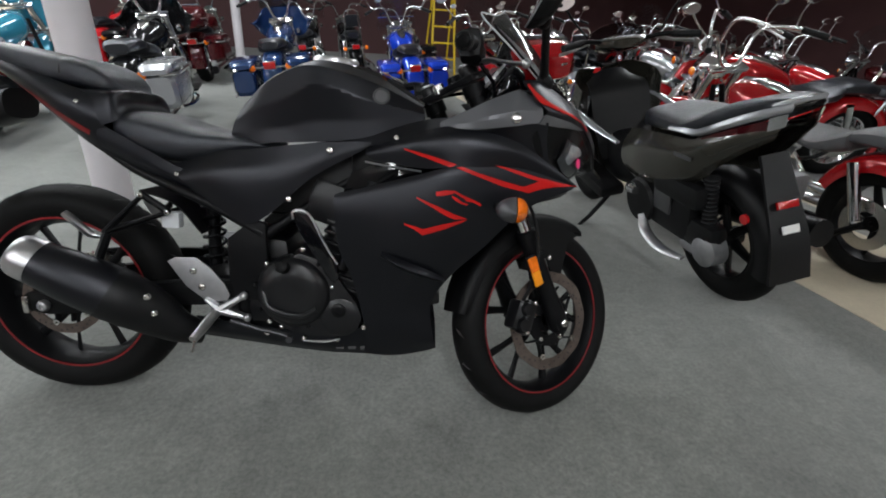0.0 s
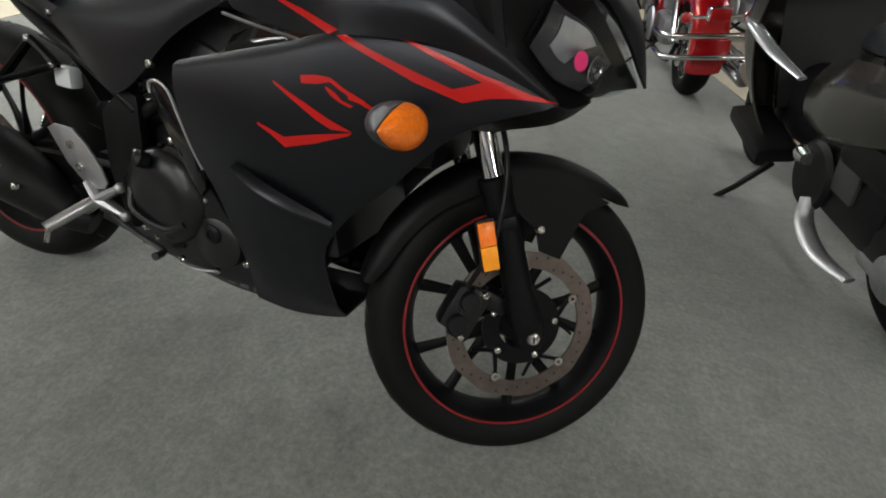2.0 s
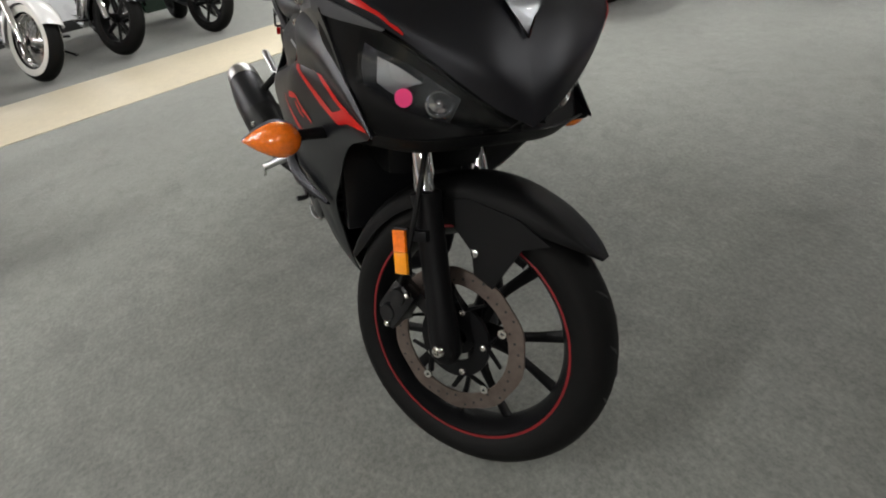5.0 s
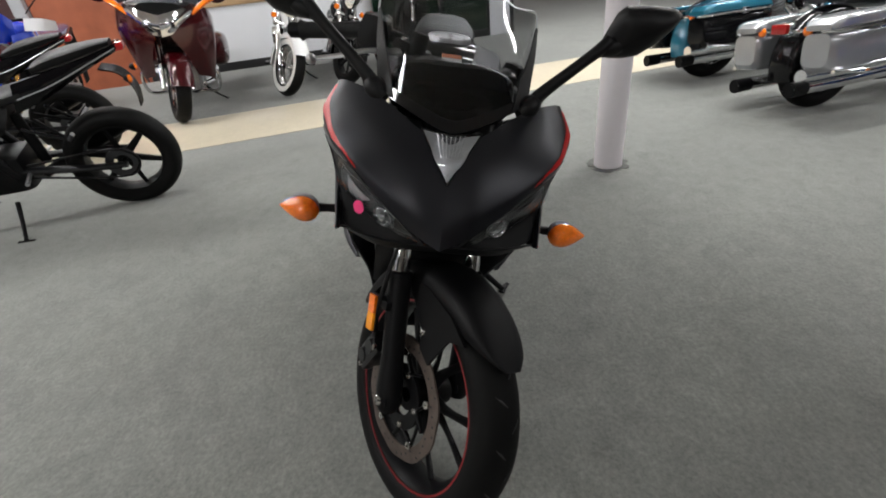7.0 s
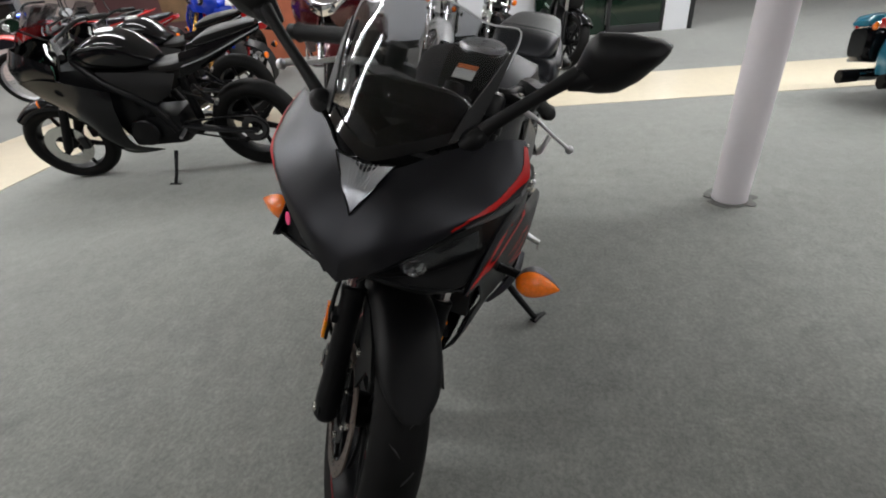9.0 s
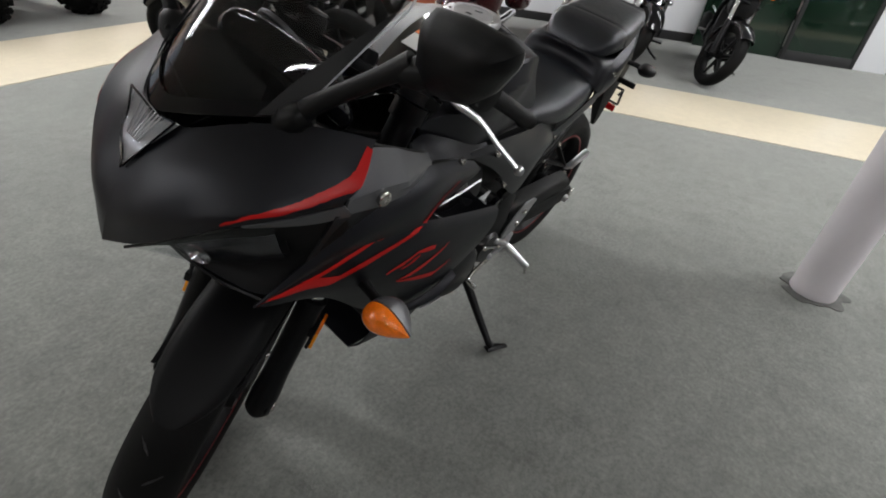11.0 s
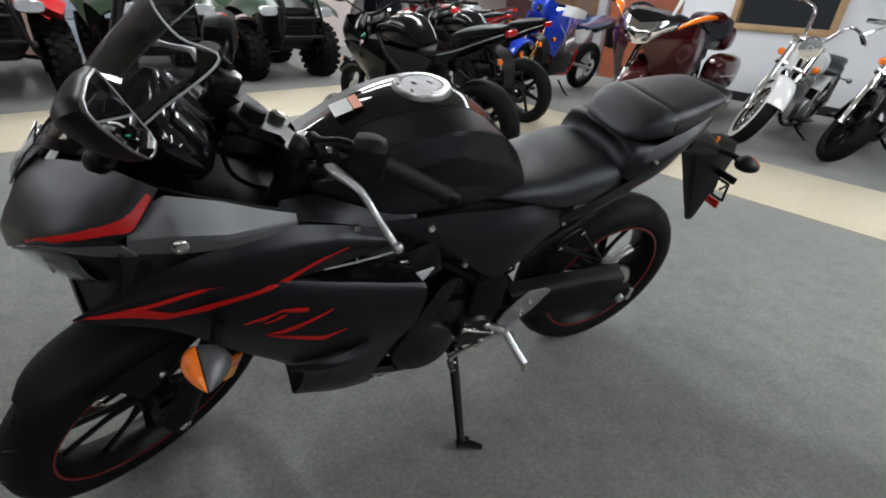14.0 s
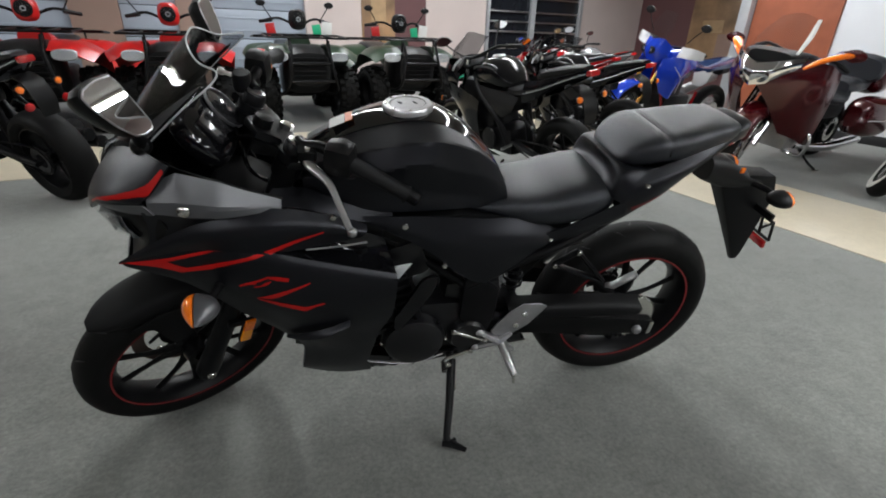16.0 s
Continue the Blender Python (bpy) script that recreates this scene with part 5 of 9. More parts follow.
def stripe_at(panel, a, b_, s, n=24, rows=4, lift=0.0015):
    """A ribbon between two lines in space, pressed on to a rounded panel."""
    tree = bvh(SIDES[(panel, s)])
    A, C = cr(flip(a, s), n, True), cr(flip(b_, s), n, True)
    bm = B()
    top, low = [], []
    for k in range(n):
        r1, r2 = [], []
        for j in range(rows):
            q = Vector(A[k] + (C[k] - A[k]) * j / (rows - 1))
            d = Vector((0.45, 0.85 * s, 0.25)).normalized()
            hit = tree.find_nearest(q + d * 0.02)
            r1.append(bm.verts.new(hit[0] + d * lift))
            r2.append(bm.verts.new(hit[0] - d * 0.001))
        top.append(r1)
        low.append(r2)
    for g in (top, low):
        for i in range(n - 1):
            for j in range(rows - 1):
                bm.faces.new((g[i][j], g[i + 1][j], g[i + 1][j + 1], g[i][j + 1]))
    part("red_stripe", bm, REDTAPE, SIDES[(panel, s)])


for s in LR:
    up, sf = ["upper_cowl", "side_fairing"], ["side_fairing", "upper_cowl"]
    stripe(up, [(0.955, 0.793), (1.02, 0.780), (1.085, 0.7635)], [(0.957, 0.789), (1.02, 0.770), (1.070, 0.7555)], s)
    stripe(sf, [(1.097, 0.7595), (1.139, 0.746), (1.2, 0.730), (1.252, 0.718)], [(1.083, 0.756), (1.124, 0.742), (1.2, 0.717), (1.268, 0.703)], s)
    stripe(sf, [(1.252, 0.718), (1.273, 0.726), (1.291, 0.734), (1.323, 0.736), (1.353, 0.730), (1.387, 0.7265)], [(1.268, 0.703), (1.29, 0.711), (1.305, 0.716), (1.329, 0.7205), (1.355, 0.723), (1.387, 0.725)], s)
    stripe(sf, [(1.186, 0.767), (1.236, 0.756), (1.285, 0.743), (1.322, 0.737)], [(1.172, 0.767), (1.215, 0.754), (1.263, 0.740), (1.291, 0.733)], s)
    stripe(sf, [(0.993, 0.682), (1.05, 0.660), (1.082, 0.646), (1.119, 0.633)], [(0.993, 0.679), (1.035, 0.657), (1.065, 0.640), (1.087, 0.631)], s)
    stripe(sf, [(1.119, 0.632), (1.056, 0.617), (1.012, 0.604)], [(1.112, 0.626), (1.063, 0.605), (1.012, 0.588)], s)
    stripe(sf, [(0.966, 0.617), (0.99, 0.611), (1.012, 0.604)], [(0.966, 0.613), (0.988, 0.604), (1.012, 0.588)], s)
    stripe(sf, [(1.038, 0.697), (1.062, 0.702), (1.084, 0.702), (1.105, 0.691), (1.13, 0.682)], [(1.040, 0.687), (1.064, 0.690), (1.084, 0.696), (1.097, 0.689), (1.11, 0.683)], s)
    stripe(sf, [(1.077, 0.690), (1.091, 0.684), (1.102, 0.675), (1.119, 0.670)], [(1.077, 0.687), (1.086, 0.678), (1.098, 0.672), (1.115, 0.667)], s)
    stripe(sf, [(1.11, 0.683), (1.13, 0.682), (1.15, 0.672)], [(1.112, 0.678), (1.13, 0.675), (1.15, 0.666)], s)
    stripe(["tail_panel"], [(0.175, 0.786), (0.08, 0.843), (-0.03, 0.897)], [(0.168, 0.774), (0.072, 0.829), (-0.03, 0.889)], s, REDRIM)
    stripe_at("nose_cowl", [(1.236, 0.214, 0.965), (1.262, 0.226, 0.942), (1.283, 0.222, 0.930), (1.335, 0.202, 0.906), (1.390, 0.163, 0.876), (1.412, 0.150, 0.855)],
              [(1.230, 0.221, 0.960), (1.255, 0.240, 0.924), (1.275, 0.238, 0.914), (1.33, 0.212, 0.895), (1.388, 0.172, 0.868), (1.411, 0.152, 0.852)], s, 40)

# visible screws of the bodywork
for c, r in (((0.772, 0.172, 0.7745), 0.009), ((0.155, 0.150, 0.853), 0.007), ((1.214, 0.243, 0.878), 0.012), ((0.935, 0.185, 0.815), 0.008), ((0.376, 0.137, 0.690), 0.007), ((0.668, 0.170, 0.647), 0.008)):
    for s in LR:
        bm = B()
        add_bolt(bm, (c[0], s * c[1], c[2]), (0, s, 0.15), r, 0.006)
        part("body_screw", bm, STEEL, BIKE)

# ---- frame, engine and running gear ----
for s in LR:
    bm = B()
    add_tube(bm, flip([(1.02, 0.06, 0.84), (0.92, 0.10, 0.765), (0.78, 0.115, 0.675), (0.66, 0.12, 0.59), (0.565, 0.13, 0.51), (0.535, 0.13, 0.40), (0.53, 0.12, 0.28)], s), [0.014, 0.013, 0.012, 0.013, 0.017, 0.02, 0.018], 12, 30)
    part("frame_spar", bm, BLACKMETAL, BIKE, "black tubular frame spar")
    bm = B()
    add_tube(bm, flip([(0.59, 0.14, 0.545), (0.46, 0.137, 0.615), (0.346, 0.132, 0.662), (0.25, 0.115, 0.70), (0.1, 0.09, 0.80)], s), 0.0125, 10, 18)
    add_plate(bm, [(0.500, 0.53), (0.565, 0.585), (0.60, 0.575), (0.605, 0.43), (0.57, 0.36), (0.515, 0.36), (0.50, 0.43)], s * 0.128, s * 0.15, None, 0.006)
    part("subframe_rail", bm, BLACKMETAL, BIKE, "black tubular subframe rail")
    bm = B()
    add_tube(bm, flip([(0.88, 0.14, 0.70), (0.85, 0.155, 0.58), (0.80, 0.16, 0.47)], s), 0.02, 10, 12)
    part("down_tube", bm, BLACKMETAL, BIKE)
    bm = B()
    rim_ = [(0.682, 0.618), (0.702, 0.624), (0.724, 0.612), (0.744, 0.575), (0.772, 0.522), (0.795, 0.487), (0.798, 0.45), (0.786, 0.432), (0.764, 0.455), (0.734, 0.508), (0.70, 0.562), (0.683, 0.60)]
    add_plate(bm, rim_, s * 0.172, s * 0.186, None, 0.005)
    rp = part("radiator_shroud", bm, GLOSS, BIKE, "gloss black engine shroud with a raised edge")
    bm = B()
    add_tube(bm, [(x, s * 0.187, z) for x, z in rim_[-1:] + rim_[:6]], 0.0030 if s < 0 else 0.002, 8, 40)
    part("edge", bm, ALU if s < 0 else GLOSS, rp)
bm = B()
add_box(bm, (0.83, 0, 0.47), (0.2, 0.26, 0.22), 0.03, pose(0, 0, 0, 0, 18, 0))
part("cylinder_block", bm, ENGINE, BIKE, "black finned cylinder block")
for k in range(7):
    bm = B()
    add_box(bm, (0.84 + 0.008 * k - 0.02, 0, 0.40 + 0.026 * k), (0.23, 0.29, 0.01), 0.003, pose(0, 0, 0, 0, 18, 0))
    part("cooling_fin", bm, ENGINE, BIKE)
bm = B()
add_box(bm, (0.80, 0, 0.62), (0.2, 0.27, 0.12), 0.03, pose(0, 0, 0, 0, 18, 0))
part("cylinder_head", bm, ENGINE, BIKE)
bm = B()
add_box(bm, (0.66, 0, 0.38), (0.36, 0.27, 0.2), 0.05)
add_box(bm, (0.56, 0, 0.45), (0.18, 0.22, 0.16), 0.04)
add_box(bm, (0.66, 0, 0.27), (0.3, 0.2, 0.1), 0.03)
part("crankcase", bm, ENGINE, BIKE, "black engine crankcase")
cc = new("clutch_cover")
cc.parent = BIKE
bm = B()
add_lathe(bm, [(0.098, 0.03), (0.1, 0.0), (0.094, -0.018), (0.078, -0.03), (0.055, -0.036), (0.03, -0.035), (0.001, -0.034)], Matrix.Translation((0.675, -0.155, 0.395)), 36)
add_lathe(bm, [(0.055, 0.03), (0.055, -0.02), (0.045, -0.026), (0.001, -0.027)], Matrix.Translation((0.80, -0.145, 0.33)), 26)
part("cover", bm, ENGINE, cc, "black round clutch cover")
for k in range(9):
    a = 2 * math.pi * k / 9 + 0.2
    bm = B()
    add_bolt(bm, (0.675 + 0.104 * math.cos(a), -0.165, 0.395 + 0.104 * math.sin(a)), (0, -1, 0), 0.006, 0.006)
    part("cover_bolt", bm, BLACKMETAL if k % 3 else STEEL, cc)
bm = B()
add_tube(bm, [(0.66, -0.19, 0.47), (0.655, -0.205, 0.478), (0.652, -0.21, 0.48)], [0.016, 0.017, 0.01], 12)
part("oil_filler", bm, PLASTIC, cc)
bm = B()
add_plate(bm, [(0.60, 0.40), (0.625, 0.47), (0.69, 0.505), (0.76, 0.485), (0.80, 0.43), (0.845, 0.37), (0.845, 0.31), (0.80, 0.275), (0.72, 0.27), (0.64, 0.29), (0.605, 0.34)], -0.15, -0.166, None, 0.006)
part("cover_flange", bm, ENGINE, cc)
bm = B()
add_bolt(bm, (0.796, -0.172, 0.352), (0, -1, 0), 0.02, 0.006)
part("timing_plug", bm, BLACKMETAL, cc)
bm = B()
add_tube(bm, [(0.60, -0.18, 0.40), (0.62, -0.195, 0.36), (0.70, -0.193, 0.34), (0.74, -0.185, 0.36)], 0.007, 8, 16)
part("cover_rib", bm, ENGINE, cc)
for c in ((0.60, -0.16, 0.272), (0.70, -0.16, 0.262), (0.79, -0.158, 0.262), (0.862, -0.155, 0.30), (0.61, -0.165, 0.31), (0.70, -0.165, 0.515)):
    bm = B()
    add_bolt(bm, c, (0, -1, 0), 0.0075, 0.006)
    part("engine_bolt", bm, STEEL, BIKE)
bm = B()
add_tube(bm, [(0.80, -0.168, 0.268), (0.76, -0.17, 0.26), (0.70, -0.168, 0.258)], [0.003, 0.007, 0.003], 8, 10, True, 0.5)
part("bright_edge", bm, SATIN, BIKE)
sc = new("stator_cover")
sc.parent = BIKE
bm = B()
add_lathe(bm, [(0.088, -0.03), (0.09, 0.0), (0.084, 0.018), (0.068, 0.028), (0.001, 0.03)], Matrix.Translation((0.735, 0.15, 0.36)), 34)
add_lathe(bm, [(0.058, -0.03), (0.06, 0.0), (0.05, 0.016), (0.001, 0.018)], Matrix.Translation((0.575, 0.145, 0.36)), 26)
part("cover", bm, ENGINE, sc, "black round stator cover")
for k in range(8):
    a = 2 * math.pi * k / 8
    bm = B()
    add_bolt(bm, (0.735 + 0.094 * math.cos(a), 0.155, 0.36 + 0.094 * math.sin(a)), (0, 1, 0), 0.006, 0.006)
    part("cover_bolt", bm, BLACKMETAL if k % 4 else STEEL, sc)
bm = B()
add_tube(bm, [(0.87, 0.16, 0.295), (0.80, 0.155, 0.272), (0.72, 0.15, 0.262), (0.64, 0.14, 0.272)], [0.003, 0.006, 0.006, 0.003], 8, 16, True, 0.5)
part("oil_line", bm, SATIN, BIKE)
bm = B()
add_box(bm, (1.02, 0, 0.50), (0.035, 0.3, 0.26), 0.008, pose(0, 0, 0, 0, -14, 0))
part("radiator", bm, ENGINE, BIKE, "black radiator behind the front wheel")
bm = B()
add_box(bm, (0.98, 0, 0.74), (0.34, 0.26, 0.12), 0.04)
add_box(bm, (0.68, 0, 0.68), (0.42, 0.24, 0.18), 0.05)
add_box(bm, (0.40, 0, 0.70), (0.2, 0.2, 0.1), 0.03)
part("airbox", bm, PLASTIC, BIKE, "black plastic under the tank")
bm = B()
add_box(bm, (1.07, 0, 0.62), (0.28, 0.22, 0.12), 0.04)
part("front_filler", bm, PLASTIC, BIKE)
for y in (-0.05, 0.05):
    bm = B()
    add_tube(bm, [(0.93, y, 0.47), (0.98, y, 0.40), (0.96, y, 0.29), (0.88, y * 0.8, 0.245), (0.7, -0.02, 0.235), (0.5, -0.05, 0.25)], 0.021, 12, 28)
    part("exhaust_pipe", bm, BLACKMETAL, BIKE)
# swingarm, shock, chain
for s in LR:
    bm = B()
    add_plate(bm, [(0.53, 0.345), (0.52, 0.41), (0.36, 0.398), (0.15, 0.372), (0.02, 0.352), (-0.055, 0.342), (-0.066, 0.325), (-0.06, 0.295), (0.0, 0.284), (0.1, 0.295), (0.3, 0.325)], s * 0.108, s * 0.138, None, 0.007)
    part("swingarm_beam", bm, SHADEBLACK, BIKE, "black swingarm beam")
    bm = B()
    add_bolt(bm, (0, s * 0.147, 0.315), (0, s, 0), 0.016, 0.012)
    part("axle_nut", bm, SATIN, BIKE)
    bm = B()
    add_box(bm, (-0.05, s * 0.13, 0.314), (0.016, 0.035, 0.05), 0.004)
    part("chain_adjuster", bm, STEEL, BIKE)
bm = B()
add_box(bm, (0.45, 0, 0.375), (0.12, 0.2, 0.08), 0.02)
part("swingarm_bridge", bm, BLACKMETAL, BIKE)
bm = B()
add_panel(bm, [[(0.45, 0.075, 0.435), (0.25, 0.08, 0.43), (0.06, 0.085, 0.42), (0.0, 0.085, 0.41)], [(0.45, 0.125, 0.43), (0.25, 0.128, 0.42), (0.06, 0.13, 0.405), (0.0, 0.13, 0.39)], [(0.45, 0.135, 0.40), (0.25, 0.138, 0.39), (0.06, 0.138, 0.38), (0.02, 0.138, 0.375)]], 16, 8, 0.003)
part("chain_guard", bm, SHADEBLACK, BIKE)
bm = B()
for z0, z1 in ((0.40, 0.403), (0.315, 0.228)):
    for k in range(34):
        f = k / 33
        add_box(bm, (0.5 - 0.5 * f, 0.0865, z0 + (z1 - z0) * f), (0.012, 0.012, 0.012), 0.0)
part("drive_chain", bm, BLACKMETAL, BIKE, "drive chain")
bm = B()
for k in range(60):
    a = k * 0.72
    z = 0.42 + 0.0034 * k
    add_tube(bm, [(0.40 + 0.03 * math.cos(a), 0.03 * math.sin(a), z), (0.40 + 0.03 * math.cos(a + 0.72), 0.03 * math.sin(a + 0.72), z + 0.0034)], 0.005, 5)
add_tube(bm, [(0.40, 0, 0.38), (0.40, 0, 0.66)], 0.018, 12)
part("rear_shock", bm, BLACKMETAL, BIKE)
bm = B()
add_panel(bm, [[(0.40, y, 0.52), (0.33, y, 0.60), (0.24, y, 0.63)] for y in (-0.08, 0, 0.08)], 12, 6, 0.004)
part("hugger", bm, PLASTIC, BIKE)
# footrest hangers, pegs
for s in LR:
    fr = new("footrest")
    fr.parent = BIKE
    fr["label"] = "silver rider footrest with heel plate"
    fr.location = (0.014, 0, -0.012)
    bm = B()
    add_plate(bm, [(0.331, 0.474), (0.352, 0.486), (0.405, 0.488), (0.44, 0.462), (0.475, 0.42), (0.49, 0.388), (0.48, 0.372), (0.44, 0.366), (0.42, 0.374), (0.376, 0.408)], s * 0.155, s * 0.160, None, 0.0015)
    part("heel_plate", bm, SATIN, fr)
    bm = B()
    for p in ((0.398, 0.452), (0.418, 0.408)):
        add_bolt(bm, (p[0], s * 0.161, p[1]), (0, s, 0), 0.01, 0.006)
    part("screw", bm, STEEL, fr)
    bm = B()
    for q in ([(0.464, 0.348), (0.526, 0.388)], [(0.464, 0.348), (0.533, 0.326)], [(0.464, 0.348), (0.425, 0.375)], [(0.464, 0.348), (0.41, 0.30)]):
        add_tube(bm, [(q[0][0], s * 0.162, q[0][1]), (q[1][0], s * 0.158, q[1][1])], [0.017, 0.009], 8, 0, True, 0.8)
    add_ball(bm, (0.526, s * 0.16, 0.388), 0.012, 10)
    add_ball(bm, (0.533, s * 0.16, 0.326), 0.012, 10)
    part("hanger", bm, SATIN, fr)
    bm = B()
    add_tube(bm, flip([(0.458, 0.165, 0.345), (0.452, 0.185, 0.336), (0.443, 0.225, 0.318), (0.434, 0.26, 0.302)], s), [0.011, 0.013, 0.0125, 0.011], 10)
    part("peg", bm, ALU, fr, "ribbed aluminium peg")
    bm = B()
    add_tube(bm, flip([(0.436, 0.256, 0.30), (0.432, 0.262, 0.27)], s), 0.0045, 8)
    part("feeler", bm, STEEL, fr)
    hg = new("pillion_footrest")
    hg.parent = BIKE
    hg["label"] = "black pillion footrest bracket with folded silver peg"
    bm = B()
    for p in ((0.27, 0.627), (0.335, 0.585)):
        add_tube(bm, flip([(p[0], 0.115, p[1]), (0.175, 0.135, 0.525)], s), [0.011, 0.014], 8, 0, True, 0.6)
    add_tube(bm, flip([(0.27, 0.115, 0.627), (0.335, 0.115, 0.585)], s), 0.01, 8)
    part("bracket", bm, BLACKMETAL, hg)
    bm = B()
    add_tube(bm, flip([(0.166, 0.14, 0.515), (0.150, 0.152, 0.522), (0.110, 0.168, 0.572), (0.103, 0.17, 0.58)], s), [0.009, 0.0145, 0.015, 0.012], 10, 0, True, 0.7)
    part("peg", bm, ALU, hg)
    for p in ((0.27, 0.627), (0.335, 0.585)):
        bm = B()
        add_bolt(bm, (p[0], s * 0.122, p[1]), (0, s, 0), 0.008, 0.006)
        part("bolt", bm, STEEL, hg)
bm = B()
add_tube(bm, [(0.50, 0.15, 0.335), (0.56, 0.16, 0.30), (0.64, 0.165, 0.268), (0.645, 0.20, 0.262)], [0.008, 0.006, 0.007, 0.009], 8, 14)
part("shift_lever", bm, STEEL, BIKE)
bm = B()
add_tube(bm, [(0.52, 0.165, 0.345), (0.575, 0.168, 0.372), (0.62, 0.165, 0.392)], 0.0045, 8, 8)
add_ball(bm, (0.52, 0.166, 0.345), 0.010, 10)
add_ball(bm, (0.62, 0.166, 0.392), 0.009, 10)
part("shift_rod", bm, STEEL, BIKE, "bright gear linkage rod")
# Added plate: its pale colour paints a bright reflection into the fairing gap.
bm = B()
add_plate(bm, [(0.824, 0.633), (0.806, 0.658), (0.753, 0.668), (0.786, 0.620)], 0.176, 0.182, None, 0.002)
part("gap_glint_plate", bm, SCREENEDGE, BIKE, "pale plate standing in for a glint behind the fairing")
bm = B()
add_tube(bm, [(0.50, -0.15, 0.30), (0.58, -0.165, 0.285), (0.66, -0.17, 0.27), (0.67, -0.2, 0.272)], [0.008, 0.006, 0.007, 0.009], 8, 14)
part("brake_pedal", bm, CLAMPGREY, BIKE)
for c in ((0.56, 0.16, 0.30), (0.625, 0.165, 0.25), (0.60, 0.15, 0.28), (0.53, 0.15, 0.345)):
    bm = B()
    add_bolt(bm, c, (0, 1, 0), 0.009, 0.008)
    part("bolt", bm, STEEL, BIKE)
# silencer on the right
ex = new("silencer")
ex.parent = BIKE
ex["label"] = "matte black silencer with a bare steel end cap"
ax = [Vector((0.085, -0.250, 0.472)), Vector((0.13, -0.243, 0.448)), Vector((0.19, -0.232, 0.416)), Vector((0.25, -0.218, 0.382)), Vector((0.315, -0.19, 0.33)), Vector((0.37, -0.165, 0.28)), Vector((0.42, -0.14, 0.255))]
bm = B()
add_tube(bm, [ax[0], ax[1], ax[2], ax[3]], [0.054, 0.061, 0.066, 0.067], 24, 14)
part("can", bm, MATTE, ex)
bm = B()
add_tube(bm, [ax[3] - Vector((0.02, 0, -0.008)), ax[3], ax[4], ax[5], ax[6]], [0.069, 0.069, 0.06, 0.042, 0.03], 20, 16)
part("heat_shield", bm, PLASTIC, ex)
bm = B()
d0 = (ax[0] - ax[1]).normalized()
add_tube(bm, [ax[0] - d0 * 0.004, ax[0] + d0 * 0.02, ax[0] + d0 * 0.036, ax[0] + d0 * 0.046, ax[0] + d0 * 0.051, ax[0] + d0 * 0.051, ax[0] + d0 * 0.03], [0.0555, 0.0545, 0.052, 0.047, 0.041, 0.028, 0.025], 28)
part("end_cap", bm, ALU, ex, "bare steel end cap")
for p in (ax[4] + Vector((0.035, -0.055, 0.02)), ax[3] + Vector((0.1, -0.05, 0.02))):
    bm = B()
    add_bolt(bm, p, (0, -1, 0.2), 0.008, 0.006)
    part("screw", bm, STEEL, ex)
bm = B()
add_tube(bm, [(0.2, -0.215, 0.46), (0.19, -0.15, 0.52)], 0.012, 8)
part("hanger", bm, BLACKMETAL, ex)
bm = B()
add_box(bm, (0.33, -0.09, 0.56), (0.05, 0.03, 0.045), 0.008)
part("brake_fluid_tank", bm, SCREENEDGE, BIKE, "pale translucent brake fluid reservoir")

# rear mudguard, plate carrier and lights
rf = new("rear_fender")
rf.parent = BIKE
rf["label"] = "black plastic rear mudguard and plate carrier"
bm = B()
add_shell(bm, stations([(-0.10, 0.06, 0.80, 0.88), (-0.18, 0.05, 0.77, 0.86), (-0.26, 0.04, 0.765, 0.815), (-0.33, 0.032, 0.77, 0.80), (-0.36, 0.02, 0.775, 0.79)], 14), 16, 0.7)
part("stem", bm, PLASTIC, rf)
bm = B()
add_plate(bm, [(-0.165, 0.80), (-0.27, 0.812), (-0.355, 0.805), (-0.385, 0.74), (-0.392, 0.62), (-0.402, 0.50), (-0.398, 0.475), (-0.378, 0.475), (-0.30, 0.60)], -0.034, 0.034, None, 0.006)
for v in bm.verts:
    v.co.y *= 0.2 + 0.8 * min(1.0, max(0.0, (v.co.z - 0.46) / 0.28))
part("flap", bm, SHADEBLACK, rf)
bm = B()
add_box(bm, (-0.345, 0, 0.70), (0.012, 0.2, 0.022), 0.004)
part("plate_bar", bm, PLASTIC, rf)
bm = B()
for y in (-0.045, 0.0, 0.045):
    add_tube(bm, [(-0.39, y, 0.63), (-0.425, y, 0.645), (-0.445, y, 0.575)], 0.005, 6)
add_tube(bm, [(-0.425, -0.045, 0.645), (-0.425, 0.045, 0.645)], 0.005, 6)
add_tube(bm, [(-0.445, -0.045, 0.575), (-0.445, 0.045, 0.575)], 0.005, 6)
part("plate_frame", bm, PLASTIC, rf)
bm = B()
add_box(bm, (-0.44, 0, 0.555), (0.012, 0.085, 0.028), 0.003, pose(0, 0, 0, 0, 15, 0))
part("reflector", bm, REDLENS, rf, "red rear reflector")
